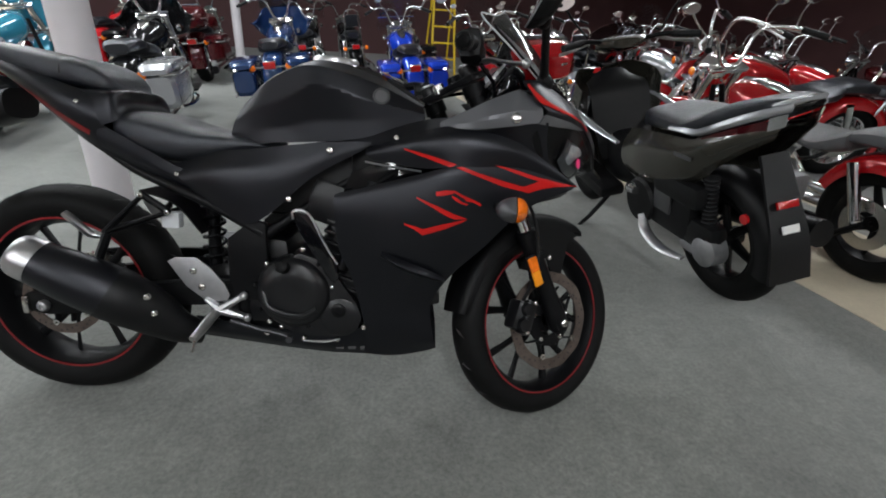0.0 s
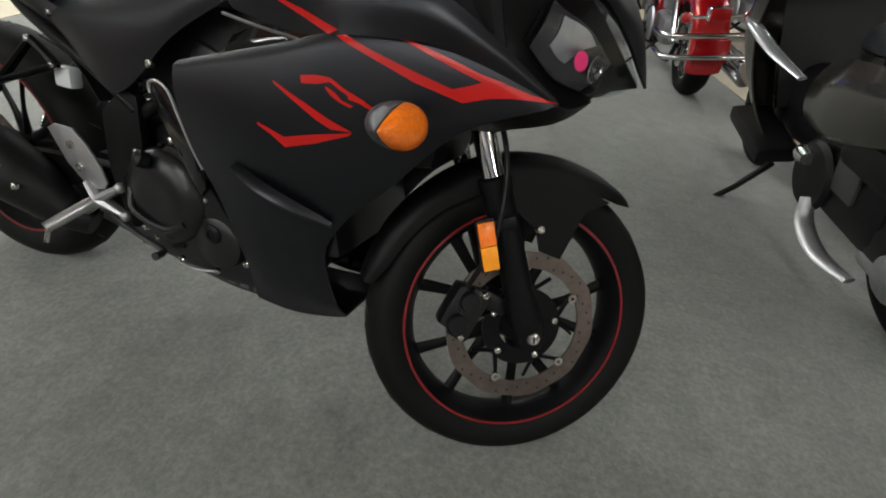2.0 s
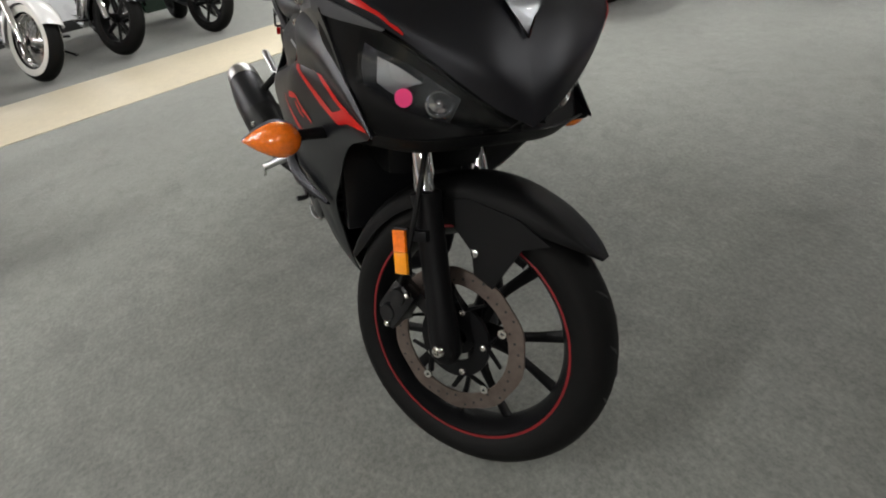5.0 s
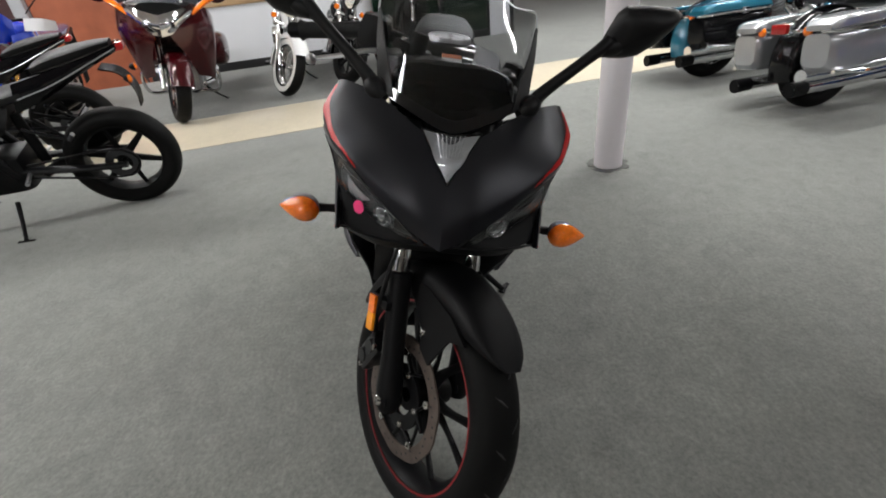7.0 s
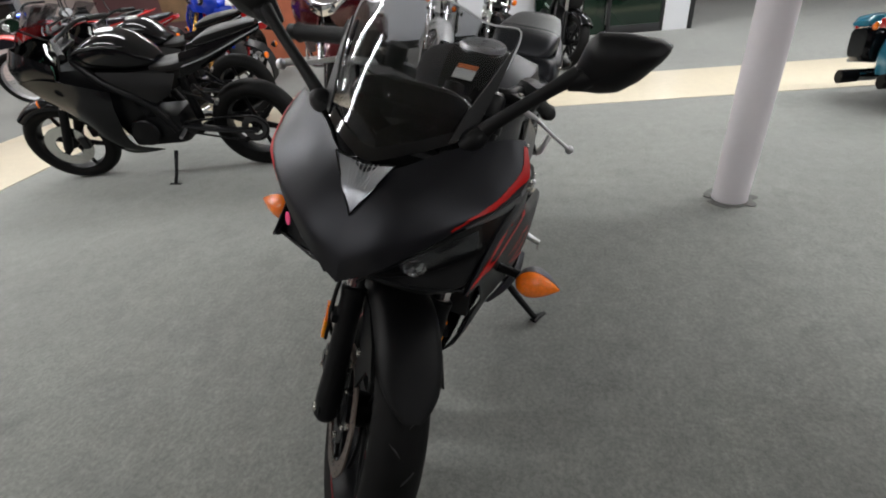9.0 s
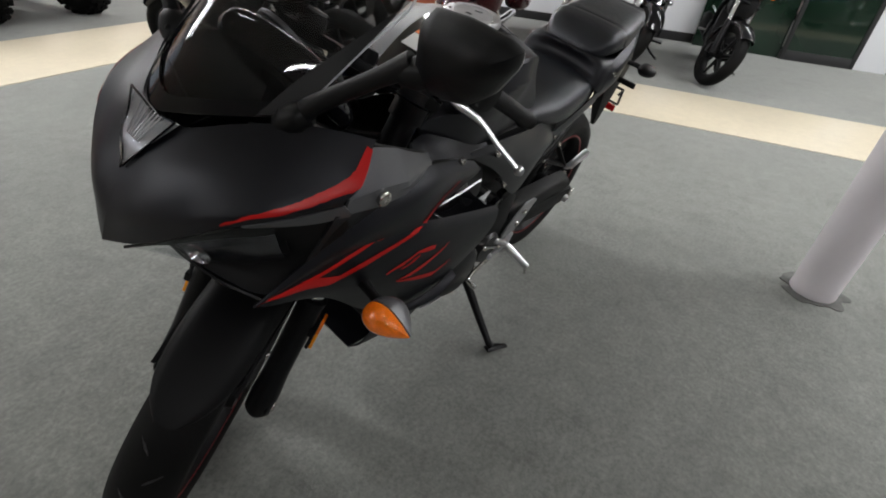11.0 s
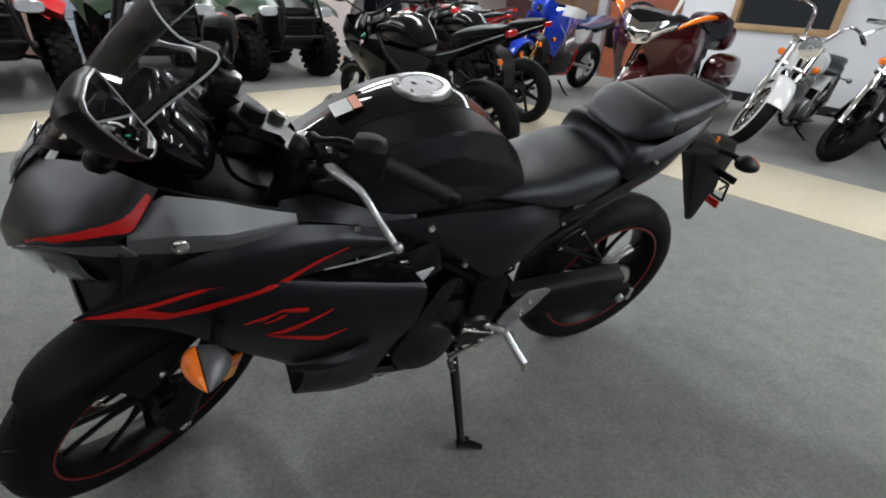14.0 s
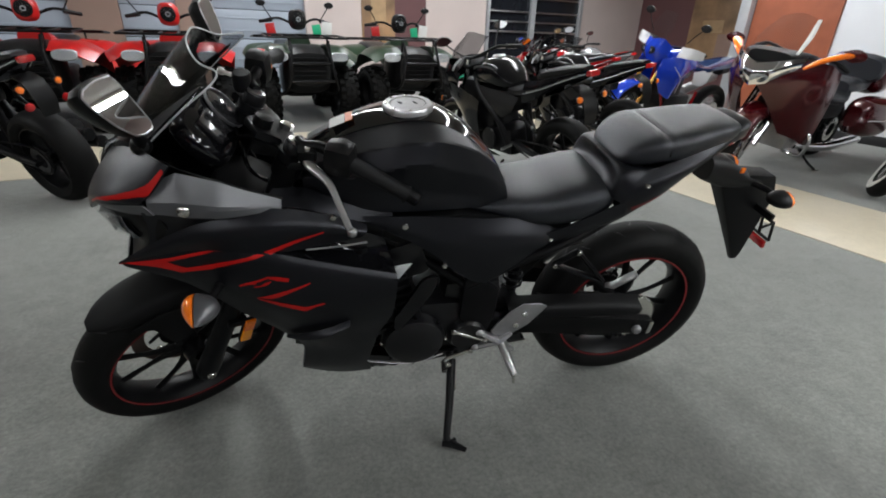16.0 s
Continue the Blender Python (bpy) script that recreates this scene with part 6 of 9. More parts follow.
for s in LR:
    bm = B()
    add_tube(bm, flip([(-0.28, 0.03, 0.785), (-0.30, 0.07, 0.785), (-0.305, 0.09, 0.783)], s), 0.009, 10)
    t_ = part("signal_stalk", bm, PLASTIC, rf)
    for lo, hi, mt, nm in ((-0.004, 0.04, PLASTIC, "shell"), (-0.032, -0.004, AMBER, "lens")):
        rings = []
        for q in np.linspace(lo, hi, 8):
            h_ = math.sqrt(max(0.0, 1 - (q / (0.041 if q > 0 else 0.033)) ** 2))
            rings.append([Vector((-0.31 + q, s * (0.115 + (0.042 if math.cos(a) > 0 else 0.028) * h_ * math.cos(a)), 0.781 + 0.024 * h_ * math.sin(a))) for a in [2 * math.pi * k / 16 for k in range(16)]])
        bm = B()
        add_loft(bm, rings)
        part("signal_" + nm, bm, mt, rf)
    bm = B()
    add_box(bm, (-0.20, s * 0.058, 0.842), (0.012, 0.008, 0.016), 0.003)
    part("side_reflector", bm, AMBER, rf)
bm = B()
add_shell(bm, stations([(-0.107, 0.058, 0.905, 0.946), (-0.130, 0.055, 0.908, 0.952), (-0.148, 0.044, 0.916, 0.952), (-0.155, 0.03, 0.926, 0.948)], 10), 16, 0.7)
part("tail_light", bm, REDLENS, BIKE, "red tail light lens")
bm = B()
add_shell(bm, stations([(-0.083, 0.086, 0.925, 0.960), (-0.117, 0.078, 0.930, 0.978), (-0.146, 0.066, 0.936, 0.986), (-0.163, 0.052, 0.95, 0.984)], 14), 20, 0.5)
part("tail_cap", bm, MATTE, BIKE)
# side stand
st = new("side_stand")
st.parent = BIKE
st["label"] = "black steel side stand, folded out"
bm = B()
add_tube(bm, [(0.612, 0.118, 0.255), (0.61, 0.14, 0.235), (0.628, 0.235, 0.16), (0.648, 0.318, 0.105), (0.646, 0.33, 0.098)], [0.016, 0.015, 0.013, 0.011, 0.011], 10)
part("leg", bm, BLACKMETAL, st)
bm = B()
add_tube(bm, [(0.662, 0.325, 0.09), (0.63, 0.335, 0.088), (0.595, 0.36, 0.09)], [0.014, 0.014, 0.008], 8, 0, True, 0.4)
add_tube(bm, [(0.64, 0.335, 0.09), (0.62, 0.315, 0.085)], [0.01, 0.006], 8, 0, True, 0.5)
part("foot", bm, BLACKMETAL, st)
bm = B()
add_tube(bm, [(0.61, 0.13, 0.262), (0.60, 0.16, 0.2), (0.605, 0.2, 0.165)], 0.006, 8)
part("spring", bm, STEEL, st)
bm = B()
add_bolt(bm, (0.612, 0.135, 0.25), (0, 1, 0.2), 0.014, 0.01)
part("pivot", bm, STEEL, st)


# ---- the other vehicles of the showroom ----
REDPAINT = mat("candy_red_paint", (0.42, 0.008, 0.012), 0.14, 0.25, 0.08, 10, coat=0.8)
WINE = mat("wine_red_paint", (0.05, 0.002, 0.004), 0.18, 0.2, 0.1, 10, coat=0.35)
BLUEPAINT = mat("bright_blue_paint", (0.01, 0.05, 0.55), 0.15, 0.1, 0.08, 10, coat=0.8)
NAVY = mat("dark_blue_paint", (0.01, 0.035, 0.12), 0.15, 0.2, 0.1, 10, coat=0.8)
TEAL = mat("light_blue_paint", (0.03, 0.2, 0.3), 0.15, 0.2, 0.1, 10, coat=0.8)
BLACKPAINT = mat("gloss_black_paint", (0.005, 0.005, 0.0058), 0.12, 0.0, 0.1, 10, spec=0.28)
SILVERPAINT = mat("silver_paint", (0.42, 0.43, 0.45), 0.25, 0.6, 0.08, 10, coat=0.5)
OLIVE = mat("dark_olive_grey_paint", (0.045, 0.042, 0.034), 0.22, 0.35, 0.1, 10, coat=0.6)
WHITEPAINT = mat("white_paint", (0.75, 0.75, 0.76), 0.18, 0.0, 0.05, 10, coat=0.6)
WHITERUBBER = mat("white_sidewall", (0.7, 0.69, 0.66), 0.55, 0.0, 0.08, 20)
GREENPAINT = mat("dark_green_plastic", (0.018, 0.04, 0.02), 0.35, 0.0, 0.15, 10, coat=0.2)
REDPLASTIC = mat("red_plastic", (0.50, 0.012, 0.012), 0.3, 0.0, 0.1, 10, coat=0.2)
GREENLINE = mat("green_hose", (0.02, 0.45, 0.22), 0.3, 0.0, 0.1, 20)
GREYVINYL = mat("grey_vinyl", (0.09, 0.09, 0.095), 0.45, 0.0, 0.12, 25, 0.3, 900)
GOLD = mat("gold_fork", (0.45, 0.26, 0.08), 0.25, 1.0, 0.08, 30)
YELLOW = mat("yellow_paint", (0.75, 0.52, 0.02), 0.4, 0.0, 0.08, 20)


def sub(name, parent, m=None):
    o = new(name)
    o.parent = parent
    if m is not None:
        o.matrix_basis = m
    return o


def put(name, material, parent, fn, m=None, label="", sharp=38):
    bm = B()
    fn(bm)
    return part(name, bm, material, parent, label, m, sharp)


def cast_rim(bm, r, half, spokes):
    add_lathe(bm, [(r, half), (r - 0.012, half), (r - 0.02, half * 0.3), (r - 0.02, -half * 0.3), (r - 0.012, -half), (r, -half)], None, 36, True)
    add_lathe(bm, [(0.012, 0.05), (0.04, 0.05), (0.045, 0.0), (0.04, -0.05), (0.012, -0.05)], None, 16, True)
    for k in range(spokes):
        a = 2 * math.pi * k / spokes + 0.3
        add_tube(bm, [(0.04 * math.cos(a), 0, 0.04 * math.sin(a)), ((r - 0.018) * math.cos(a), 0, (r - 0.018) * math.sin(a))], [0.018, 0.012], 6, 0, True, 1.4)


def wire_rim(bm, r, half):
    add_lathe(bm, [(r, half), (r - 0.012, half), (r - 0.022, 0), (r - 0.012, -half), (r, -half)], None, 36, True)
    add_lathe(bm, [(0.012, 0.06), (0.04, 0.06), (0.03, 0.0), (0.04, -0.06), (0.012, -0.06)], None, 16, True)


def road_wheel(th, m, r, half, rim_r, rim_mat, style="cast", wall=None, spokes=7, disc=0, name="wheel"):
    w = sub(name, th, m)
    part("tyre", make_tyre(r, half, rim_r, 40), RUBBER, w)
    if wall:
        for s in LR:
            put("sidewall", wall, w, lambda bm: add_lathe(bm, [(rim_r + 0.012, s * half * 0.93), (rim_r + 0.012, s * (half * 0.93 + 0.003)), (rim_r + (r - rim_r) * 0.36, s * (half * 1.0 + 0.003)), (rim_r + (r - rim_r) * 0.6, s * (half * 0.97 + 0.003)), (rim_r + (r - rim_r) * 0.6, s * half * 0.9)], None, 40, True))
    if style == "cast":
        put("rim", rim_mat, w, lambda bm: cast_rim(bm, rim_r + 0.004, half * 0.72, spokes))
    else:
        put("rim", rim_mat, w, lambda bm: wire_rim(bm, rim_r + 0.004, half * 0.7))
        sp = B()
        for k in range(32):
            a = 2 * math.pi * k / 32
            b_ = a + (0.5 if k % 2 else -0.5)
            add_tube(sp, [(0.034 * math.cos(b_), 0.05 * (1 if k % 4 < 2 else -1), 0.034 * math.sin(b_)), ((rim_r - 0.012) * math.cos(a), 0, (rim_r - 0.012) * math.sin(a))], 0.0022, 4, 0, False)
        tagged(part("wire_spokes", sp, CHROME, w), kind="stuff")
    if disc:
        put("brake_disc", STEEL, w, lambda bm: add_lathe(bm, [(disc * 0.55, half + 0.012), (disc, half + 0.012), (disc, half + 0.017), (disc * 0.55, half + 0.017)], None, 36, True))
    return w


def fender(bm, c, r, w, a0, a1, drop=0.05):
    ang = np.linspace(a0, a1, 12)
    curves = []
    for f, g in ((-1, 1), (-0.97, 0.4), (-0.6, 0.08), (0, 0), (0.6, 0.08), (0.97, 0.4), (1, 1)):
        curves.append([(c[0] + (r - drop * g) * math.cos(radians(a)), w * f, c[1] + (r - drop * g) * math.sin(radians(a))) for a in ang])
    add_panel(bm, curves, 22, 14, 0.004, towards=(c[0], 0, c[1]))


def lamp(th, c, d, r, shell, lens=LENS, name="headlight"):
    h = sub(name, th)
    m = Matrix.Translation(c) @ Vector((0, 1, 0)).rotation_difference(Vector(d).normalized()).to_matrix().to_4x4()
    put("shell", shell, h, lambda bm: add_lathe(bm, [(r * 0.2, -r * 1.3), (r * 0.7, -r * 1.0), (r * 0.95, -r * 0.4), (r, 0.0), (r * 1.03, 0.01), (r * 0.92, 0.012)], m, 22))
    put("reflector", PALELAMP, h, lambda bm: add_lathe(bm, [(r * 0.9, 0.012), (r * 0.6, -0.01 + 0.02), (r * 0.2, 0.0131)], m, 20, False, False))
    put("lens", lens, h, lambda bm: add_lathe(bm, [(r * 0.93, 0.013), (r * 0.7, 0.024), (r * 0.3, 0.031), (0.001, 0.032)], m, 22))


def signal(th, c, d, lens=AMBER, shell=CHROME, r=0.032):
    h = sub("turn_signal", th)
    m = Matrix.Translation(c) @ Vector((0, 1, 0)).rotation_difference(Vector(d).normalized()).to_matrix().to_4x4()
    put("shell", shell, h, lambda bm: add_lathe(bm, [(r * 0.2, -r * 1.4), (r * 0.8, -r * 0.8), (r, 0), (r * 0.9, 0.002)], m, 16))
    put("lens", lens, h, lambda bm: add_lathe(bm, [(r * 0.95, 0.001), (r * 0.9, r * 0.35), (r * 0.5, r * 0.6), (0.001, r * 0.65)], m, 16))


def rear_mirror(th, base, head, material=CHROME, size=(0.055, 0.035)):
    h = sub("mirror", th)
    put("stem", material, h, lambda bm: add_tube(bm, [base, ((base[0] + head[0]) / 2 + 0.02, (base[1] + head[1]) / 2, (base[2] + head[2]) / 2), head], 0.006, 8, 8))
    ring = [(size[0] * math.cos(a) * (1.0 + 0.1 * math.cos(2 * a)), size[1] * math.sin(a)) for a in [2 * math.pi * k / 20 for k in range(20)]]
    put("shell", material, h, lambda bm: add_plate(bm, ring, -0.012, 0.012, Matrix.Translation(head) @ pose(0, 0, 0, 0, 0, 90), 0.008))
    put("glass", MIRROR, h, lambda bm: add_plate(bm, [(x * 0.85, z * 0.85) for x, z in ring], 0.0125, 0.0145, Matrix.Translation(head) @ pose(0, 0, 0, 0, 0, 90)))


def steer_of(x, z, rake, deg):
    a = Vector((x, 0, z))
    u = Vector((-math.sin(radians(rake)), 0, math.cos(radians(rake))))
    return Matrix.Translation(a) @ Matrix.Rotation(radians(deg), 4, u) @ Matrix.Translation(-a), u


def stand(th, x, y=0.1):
    s = sub("side_stand", th)
    put("leg", BLACKMETAL, s, lambda bm: add_tube(bm, [(x, y, 0.2), (x - 0.01, y + 0.12, 0.1), (x - 0.02, y + 0.2, 0.055)], [0.014, 0.012, 0.011], 8))
    put("foot", BLACKMETAL, s, lambda bm: add_tube(bm, [(x + 0.02, y + 0.2, 0.05), (x - 0.07, y + 0.22, 0.05)], 0.012, 8, 0, True, 0.5))


def cruiser(m, label, paint, name="cruiser_motorcycle", wb=1.62, rf=0.325, rr=0.315, style="wire", wall=None, fork=CHROME, trim=CHROME, fender_paint=None, bags=None, bag_low=None, sissy=False, shield=False, batwing=None,
            trunk=None, seat=VINYL, deg=0, rim=CHROME, engine=SATIN, bars="pull", rake=32, bumper=False, front_bits=True, group=""):
    th = thing(name, m, label, "motorcycle", group)
    fp = fender_paint or paint
    S, u = steer_of(wb - 0.03, rf, rake, deg)
    road_wheel(th, pose(0, 0, rr), rr, 0.078, 0.205, rim, style, wall, 7, 0.13, "rear_wheel")
    road_wheel(th, S @ pose(wb, 0, rf), rf, 0.062, 0.215, rim, style, wall, 7, 0.14, "front_wheel")
    put("rear_fender", fp, th, lambda bm: fender(bm, (0, rr), rr + 0.045, 0.105, 25, 196, 0.09))
    put("front_fender", fp, th, lambda bm: fender(bm, (wb, rf), rf + 0.035, 0.085, 30, 190, 0.07), S)
    ax = Vector((wb, 0, rf))
    L = lambda s, y, f=0.0: tuple(Vector((ax.x, y, ax.z)) + u * s + Vector((u.z, 0, -u.x)) * f)
    for s in LR:
        y = 0.105 * s
        fk = sub("fork_leg", th)
        put("slider", fork, fk, lambda bm: add_tube(bm, [L(-0.02, y), L(0.05, y), L(0.36, y), L(0.37, y)], [0.03, 0.032, 0.03, 0.024], 14), S)
        put("tube", CHROME, fk, lambda bm: add_tube(bm, [L(0.34, y), L(0.72, y)], 0.021, 12), S)
        put("cover", trim, fk, lambda bm: add_tube(bm, [L(0.48, y), L(0.72, y)], 0.03, 12), S)
    put("triple_clamp", trim, th, lambda bm: (add_box(bm, L(0.71, 0), (0.07, 0.29, 0.03), 0.01, pose(0, 0, 0, 0, -rake, 0)), add_box(bm, L(0.47, 0), (0.07, 0.29, 0.03), 0.01, pose(0, 0, 0, 0, -rake, 0))), S)
    hx = L(0.62, 0, 0.12)
    if not batwing:
        lamp(th, tuple(S @ Vector(hx)), S.to_3x3() @ Vector((1, 0, -0.05)), 0.09, trim)
    if front_bits:
        for s in LR:
            signal(th, tuple(S @ Vector(L(0.52, 0.17 * s, 0.06))), S.to_3x3() @ Vector((1, 0.2 * s, 0)))
    zt = L(0.74, 0)
    hw = 0.42 if bars == "pull" else 0.36
    rise = 0.2 if bars == "pull" else 0.06
    put("handlebar", CHROME if trim is not BLACKMETAL else BLACKMETAL, th, lambda bm: add_tube(bm, [(zt[0] - 0.28, -hw, zt[2] + rise - 0.05), (zt[0] - 0.14, -hw + 0.1, zt[2] + rise), (zt[0] - 0.02, -0.16, zt[2] + rise), (zt[0], -0.06, zt[2]), (zt[0], 0.06, zt[2]), (zt[0] - 0.02, 0.16, zt[2] + rise), (zt[0] - 0.14, hw - 0.1, zt[2] + rise), (zt[0] - 0.28, hw, zt[2] + rise - 0.05)], 0.0135, 10, 44), S)
    for s in LR:
        put("grip", GRIP, th, lambda bm: add_tube(bm, [(zt[0] - 0.17, s * (hw - 0.09), zt[2] + rise - 0.005), (zt[0] - 0.285, s * (hw + 0.005), zt[2] + rise - 0.052)], 0.019, 12), S)
        put("lever", ALU, th, lambda bm: add_tube(bm, [(zt[0] - 0.10, s * (hw - 0.12), zt[2] + rise), (zt[0] - 0.16, s * (hw - 0.03), zt[2] + rise - 0.03), (zt[0] - 0.23, s * (hw + 0.01), zt[2] + rise - 0.06)], [0.011, 0.008, 0.008], 8), S)
        rear_mirror(th, tuple(S @ Vector((zt[0] - 0.13, s * (hw - 0.1), zt[2] + rise))), tuple(S @ Vector((zt[0] - 0.1, s * (hw + 0.02), zt[2] + rise + 0.17))))
    tx = wb * 0.48
    put("tank", paint, th, lambda bm: add_shell(bm, stations([(tx - 0.22, 0.05, 0.66, 0.74), (tx - 0.16, 0.1, 0.64, 0.80), (tx, 0.15, 0.62, 0.86), (tx + 0.15, 0.165, 0.64, 0.89), (tx + 0.27, 0.13, 0.68, 0.89), (tx + 0.34, 0.06, 0.74, 0.86)], 22), 22, 0.8))
    put("fuel_cap", CHROME, th, lambda bm: add_lathe(bm, [(0.045, -0.005), (0.045, 0.012), (0.03, 0.02), (0.001, 0.021)], Matrix.Translation((tx + 0.15, 0, 0.885)) @ pose(0, 0, 0, 90), 20))
    put("dash", CHROME, th, lambda bm: add_shell(bm, stations([(tx - 0.12, 0.02, 0.80, 0.835), (tx + 0.0, 0.05, 0.83, 0.882), (tx + 0.14, 0.055, 0.85, 0.903), (tx + 0.28, 0.03, 0.86, 0.9)], 10), 14, 0.8))
    put("rider_seat", seat, th, lambda bm: add_shell(bm, stations([(tx - 0.14, 0.06, 0.66, 0.72), (tx - 0.25, 0.14, 0.63, 0.70), (tx - 0.42, 0.185, 0.62, 0.69), (tx - 0.53, 0.18, 0.63, 0.74), (tx - 0.58, 0.15, 0.66, 0.76)], 18), 20, 0.65))
    put("pillion_seat", seat, th, lambda bm: add_shell(bm, stations([(tx - 0.55, 0.13, 0.69, 0.75), (tx - 0.66, 0.135, 0.69, 0.785), (tx - 0.80, 0.12, 0.69, 0.785), (tx - 0.9, 0.08, 0.69, 0.76)], 14), 18, 0.65))
    ex = wb * 0.46
    put("crankcase", engine, th, lambda bm: (add_box(bm, (ex, 0, 0.30), (0.46, 0.24, 0.2), 0.05), add_lathe(bm, [(0.13, 0.16), (0.12, 0.175), (0.001, 0.18)], Matrix.Translation((ex + 0.1, 0, 0.31)), 26), add_lathe(bm, [(0.12, -0.16), (0.11, -0.175), (0.001, -0.18)], Matrix.Translation((ex + 0.1, 0, 0.31)), 26)))
    for tilt in (-24, 26):
        cm = Matrix.Translation((ex + 0.03, 0, 0.36)) @ pose(0, 0, 0, 0, tilt, 0)
        put("cylinder", engine, th, lambda bm: add_lathe(bm, [(0.092 if k % 2 else 0.075, -0.013 * (k + e)) for k in range(13) for e in (0.1, 0.9)], cm @ Matrix.Translation((0, 0, 0.08)) @ pose(0, 0, 0, -90), 20))
        put("rocker_cover", CHROME if trim is CHROME else engine, th, lambda bm: add_box(bm, tuple(cm @ Vector((0, 0, 0.275))), (0.17, 0.15, 0.055), 0.02, pose(0, 0, 0, 0, tilt, 0)))
    put("air_cleaner", trim, th, lambda bm: add_lathe(bm, [(0.1, -0.1), (0.1, -0.17), (0.09, -0.185), (0.001, -0.19)], Matrix.Translation((ex + 0.03, 0, 0.56)), 28))
    for k, z in enumerate((0.23, 0.30)):
        for s in ((-1, 1) if bags else (-1,)):
            if s > 0 and k:
                continue
            put("exhaust_pipe", CHROME, th, lambda bm: add_tube(bm, [(ex + 0.2 - 0.25 * k, s * 0.1, 0.5), (ex + 0.26 - 0.3 * k, s * 0.17, 0.42), (ex + 0.16 - 0.3 * k, s * 0.2, z), (0.25, s * 0.215, z - 0.02), (-0.4, s * 0.22, z - 0.03)], [0.024, 0.024, 0.027, 0.042, 0.045], 14, 30))
    if bags:
        for s in LR:
            put("exhaust_tip", BLACKMETAL, th, lambda bm: add_tube(bm, [(-0.36, s * 0.219, 0.2), (-0.48, s * 0.222, 0.198), (-0.485, s * 0.222, 0.198), (-0.46, s * 0.222, 0.198)], [0.047, 0.05, 0.042, 0.036], 16))
    for s in LR:
        put("frame_tube", BLACKMETAL if paint is not REDPAINT else BLACKMETAL, th, lambda bm: add_tube(bm, [(wb - 0.32, s * 0.03, 0.82), (wb - 0.42, s * 0.09, 0.3), (ex + 0.2, s * 0.12, 0.17), (0.2, s * 0.12, 0.18), (0.0, s * 0.12, 0.32)], 0.018, 8, 24))
        put("shock", CHROME, th, lambda bm: add_tube(bm, [(0.02, s * 0.14, 0.34), (0.12, s * 0.14, 0.62)], [0.028, 0.028], 12))
        put("footboard", BLACKMETAL, th, lambda bm: add_box(bm, (ex + 0.22, s * 0.24, 0.27), (0.3, 0.11, 0.02), 0.006, pose(0, 0, 0, 0, -4, 0)))
    put("fork_neck", paint if trim is CHROME else BLACKMETAL, th, lambda bm: add_tube(bm, [(wb - 0.30, 0, 0.92), (wb - 0.22, 0, 0.70)], 0.04, 12))
    tl = sub("tail_light", th)
    zr = rr + 0.17
    put("shell", trim, tl, lambda bm: add_box(bm, (-0.345, 0, zr + 0.08), (0.06, 0.13, 0.08), 0.02))
    put("lens", REDLENS, tl, lambda bm: add_box(bm, (-0.385, 0, zr + 0.08), (0.03, 0.115, 0.066), 0.012))
    for s in LR:
        signal(th, (-0.34, s * 0.17, zr + 0.06), (-1, 0.1 * s, 0), REDLENS if bumper else AMBER)
    put("signal_bar", CHROME, th, lambda bm: add_tube(bm, [(-0.335, -0.17, zr + 0.06), (-0.335, 0.17, zr + 0.06)], 0.01, 8))
    if bumper:
        for z in (0.34, 0.46):
            put("rear_bumper", CHROME, th, lambda bm: add_tube(bm, [(-0.2, -0.3, z), (-0.4, -0.27, z), (-0.43, -0.1, z), (-0.43, 0.1, z), (-0.4, 0.27, z), (-0.2, 0.3, z)], 0.016, 10, 24))
        put("plate_holder", REDPAINT, th, lambda bm: add_box(bm, (-0.375, 0, 0.36), (0.012, 0.2, 0.13), 0.004))
    if bags:
        for s in LR:
            bg = sub("saddlebag", th)
            put("lower_shell", bag_low or bags, bg, lambda bm: add_shell(bm, stations([(-0.38, 0.09, 0.33, 0.53), (-0.34, 0.11, 0.29, 0.535), (-0.02, 0.12, 0.28, 0.54), (0.22, 0.115, 0.30, 0.54), (0.30, 0.08, 0.37, 0.535)], 16), 20, 0.45, s * 0.27))
            put("lid", bags, bg, lambda bm: add_shell(bm, stations([(-0.385, 0.085, 0.545, 0.58), (-0.34, 0.112, 0.545, 0.62), (-0.02, 0.122, 0.548, 0.635), (0.22, 0.117, 0.548, 0.62), (0.305, 0.08, 0.543, 0.57)], 16), 20, 0.5, s * 0.27))
            put("trim", CHROME, bg, lambda bm: add_tube(bm, [(-0.39, s * 0.3, 0.54), (-0.34, s * 0.392, 0.54), (-0.02, s * 0.4, 0.542), (0.23, s * 0.39, 0.542)], 0.011, 8, 18))
            put("latch", CHROME, bg, lambda bm: add_box(bm, (-0.02, s * 0.395, 0.545), (0.07, 0.02, 0.05), 0.006))
            put("guard_rail", CHROME, bg, lambda bm: add_tube(bm, [(0.32, s * 0.16, 0.33), (0.28, s * 0.38, 0.30), (-0.02, s * 0.41, 0.28), (-0.34, s * 0.38, 0.30)], 0.014, 8, 20))
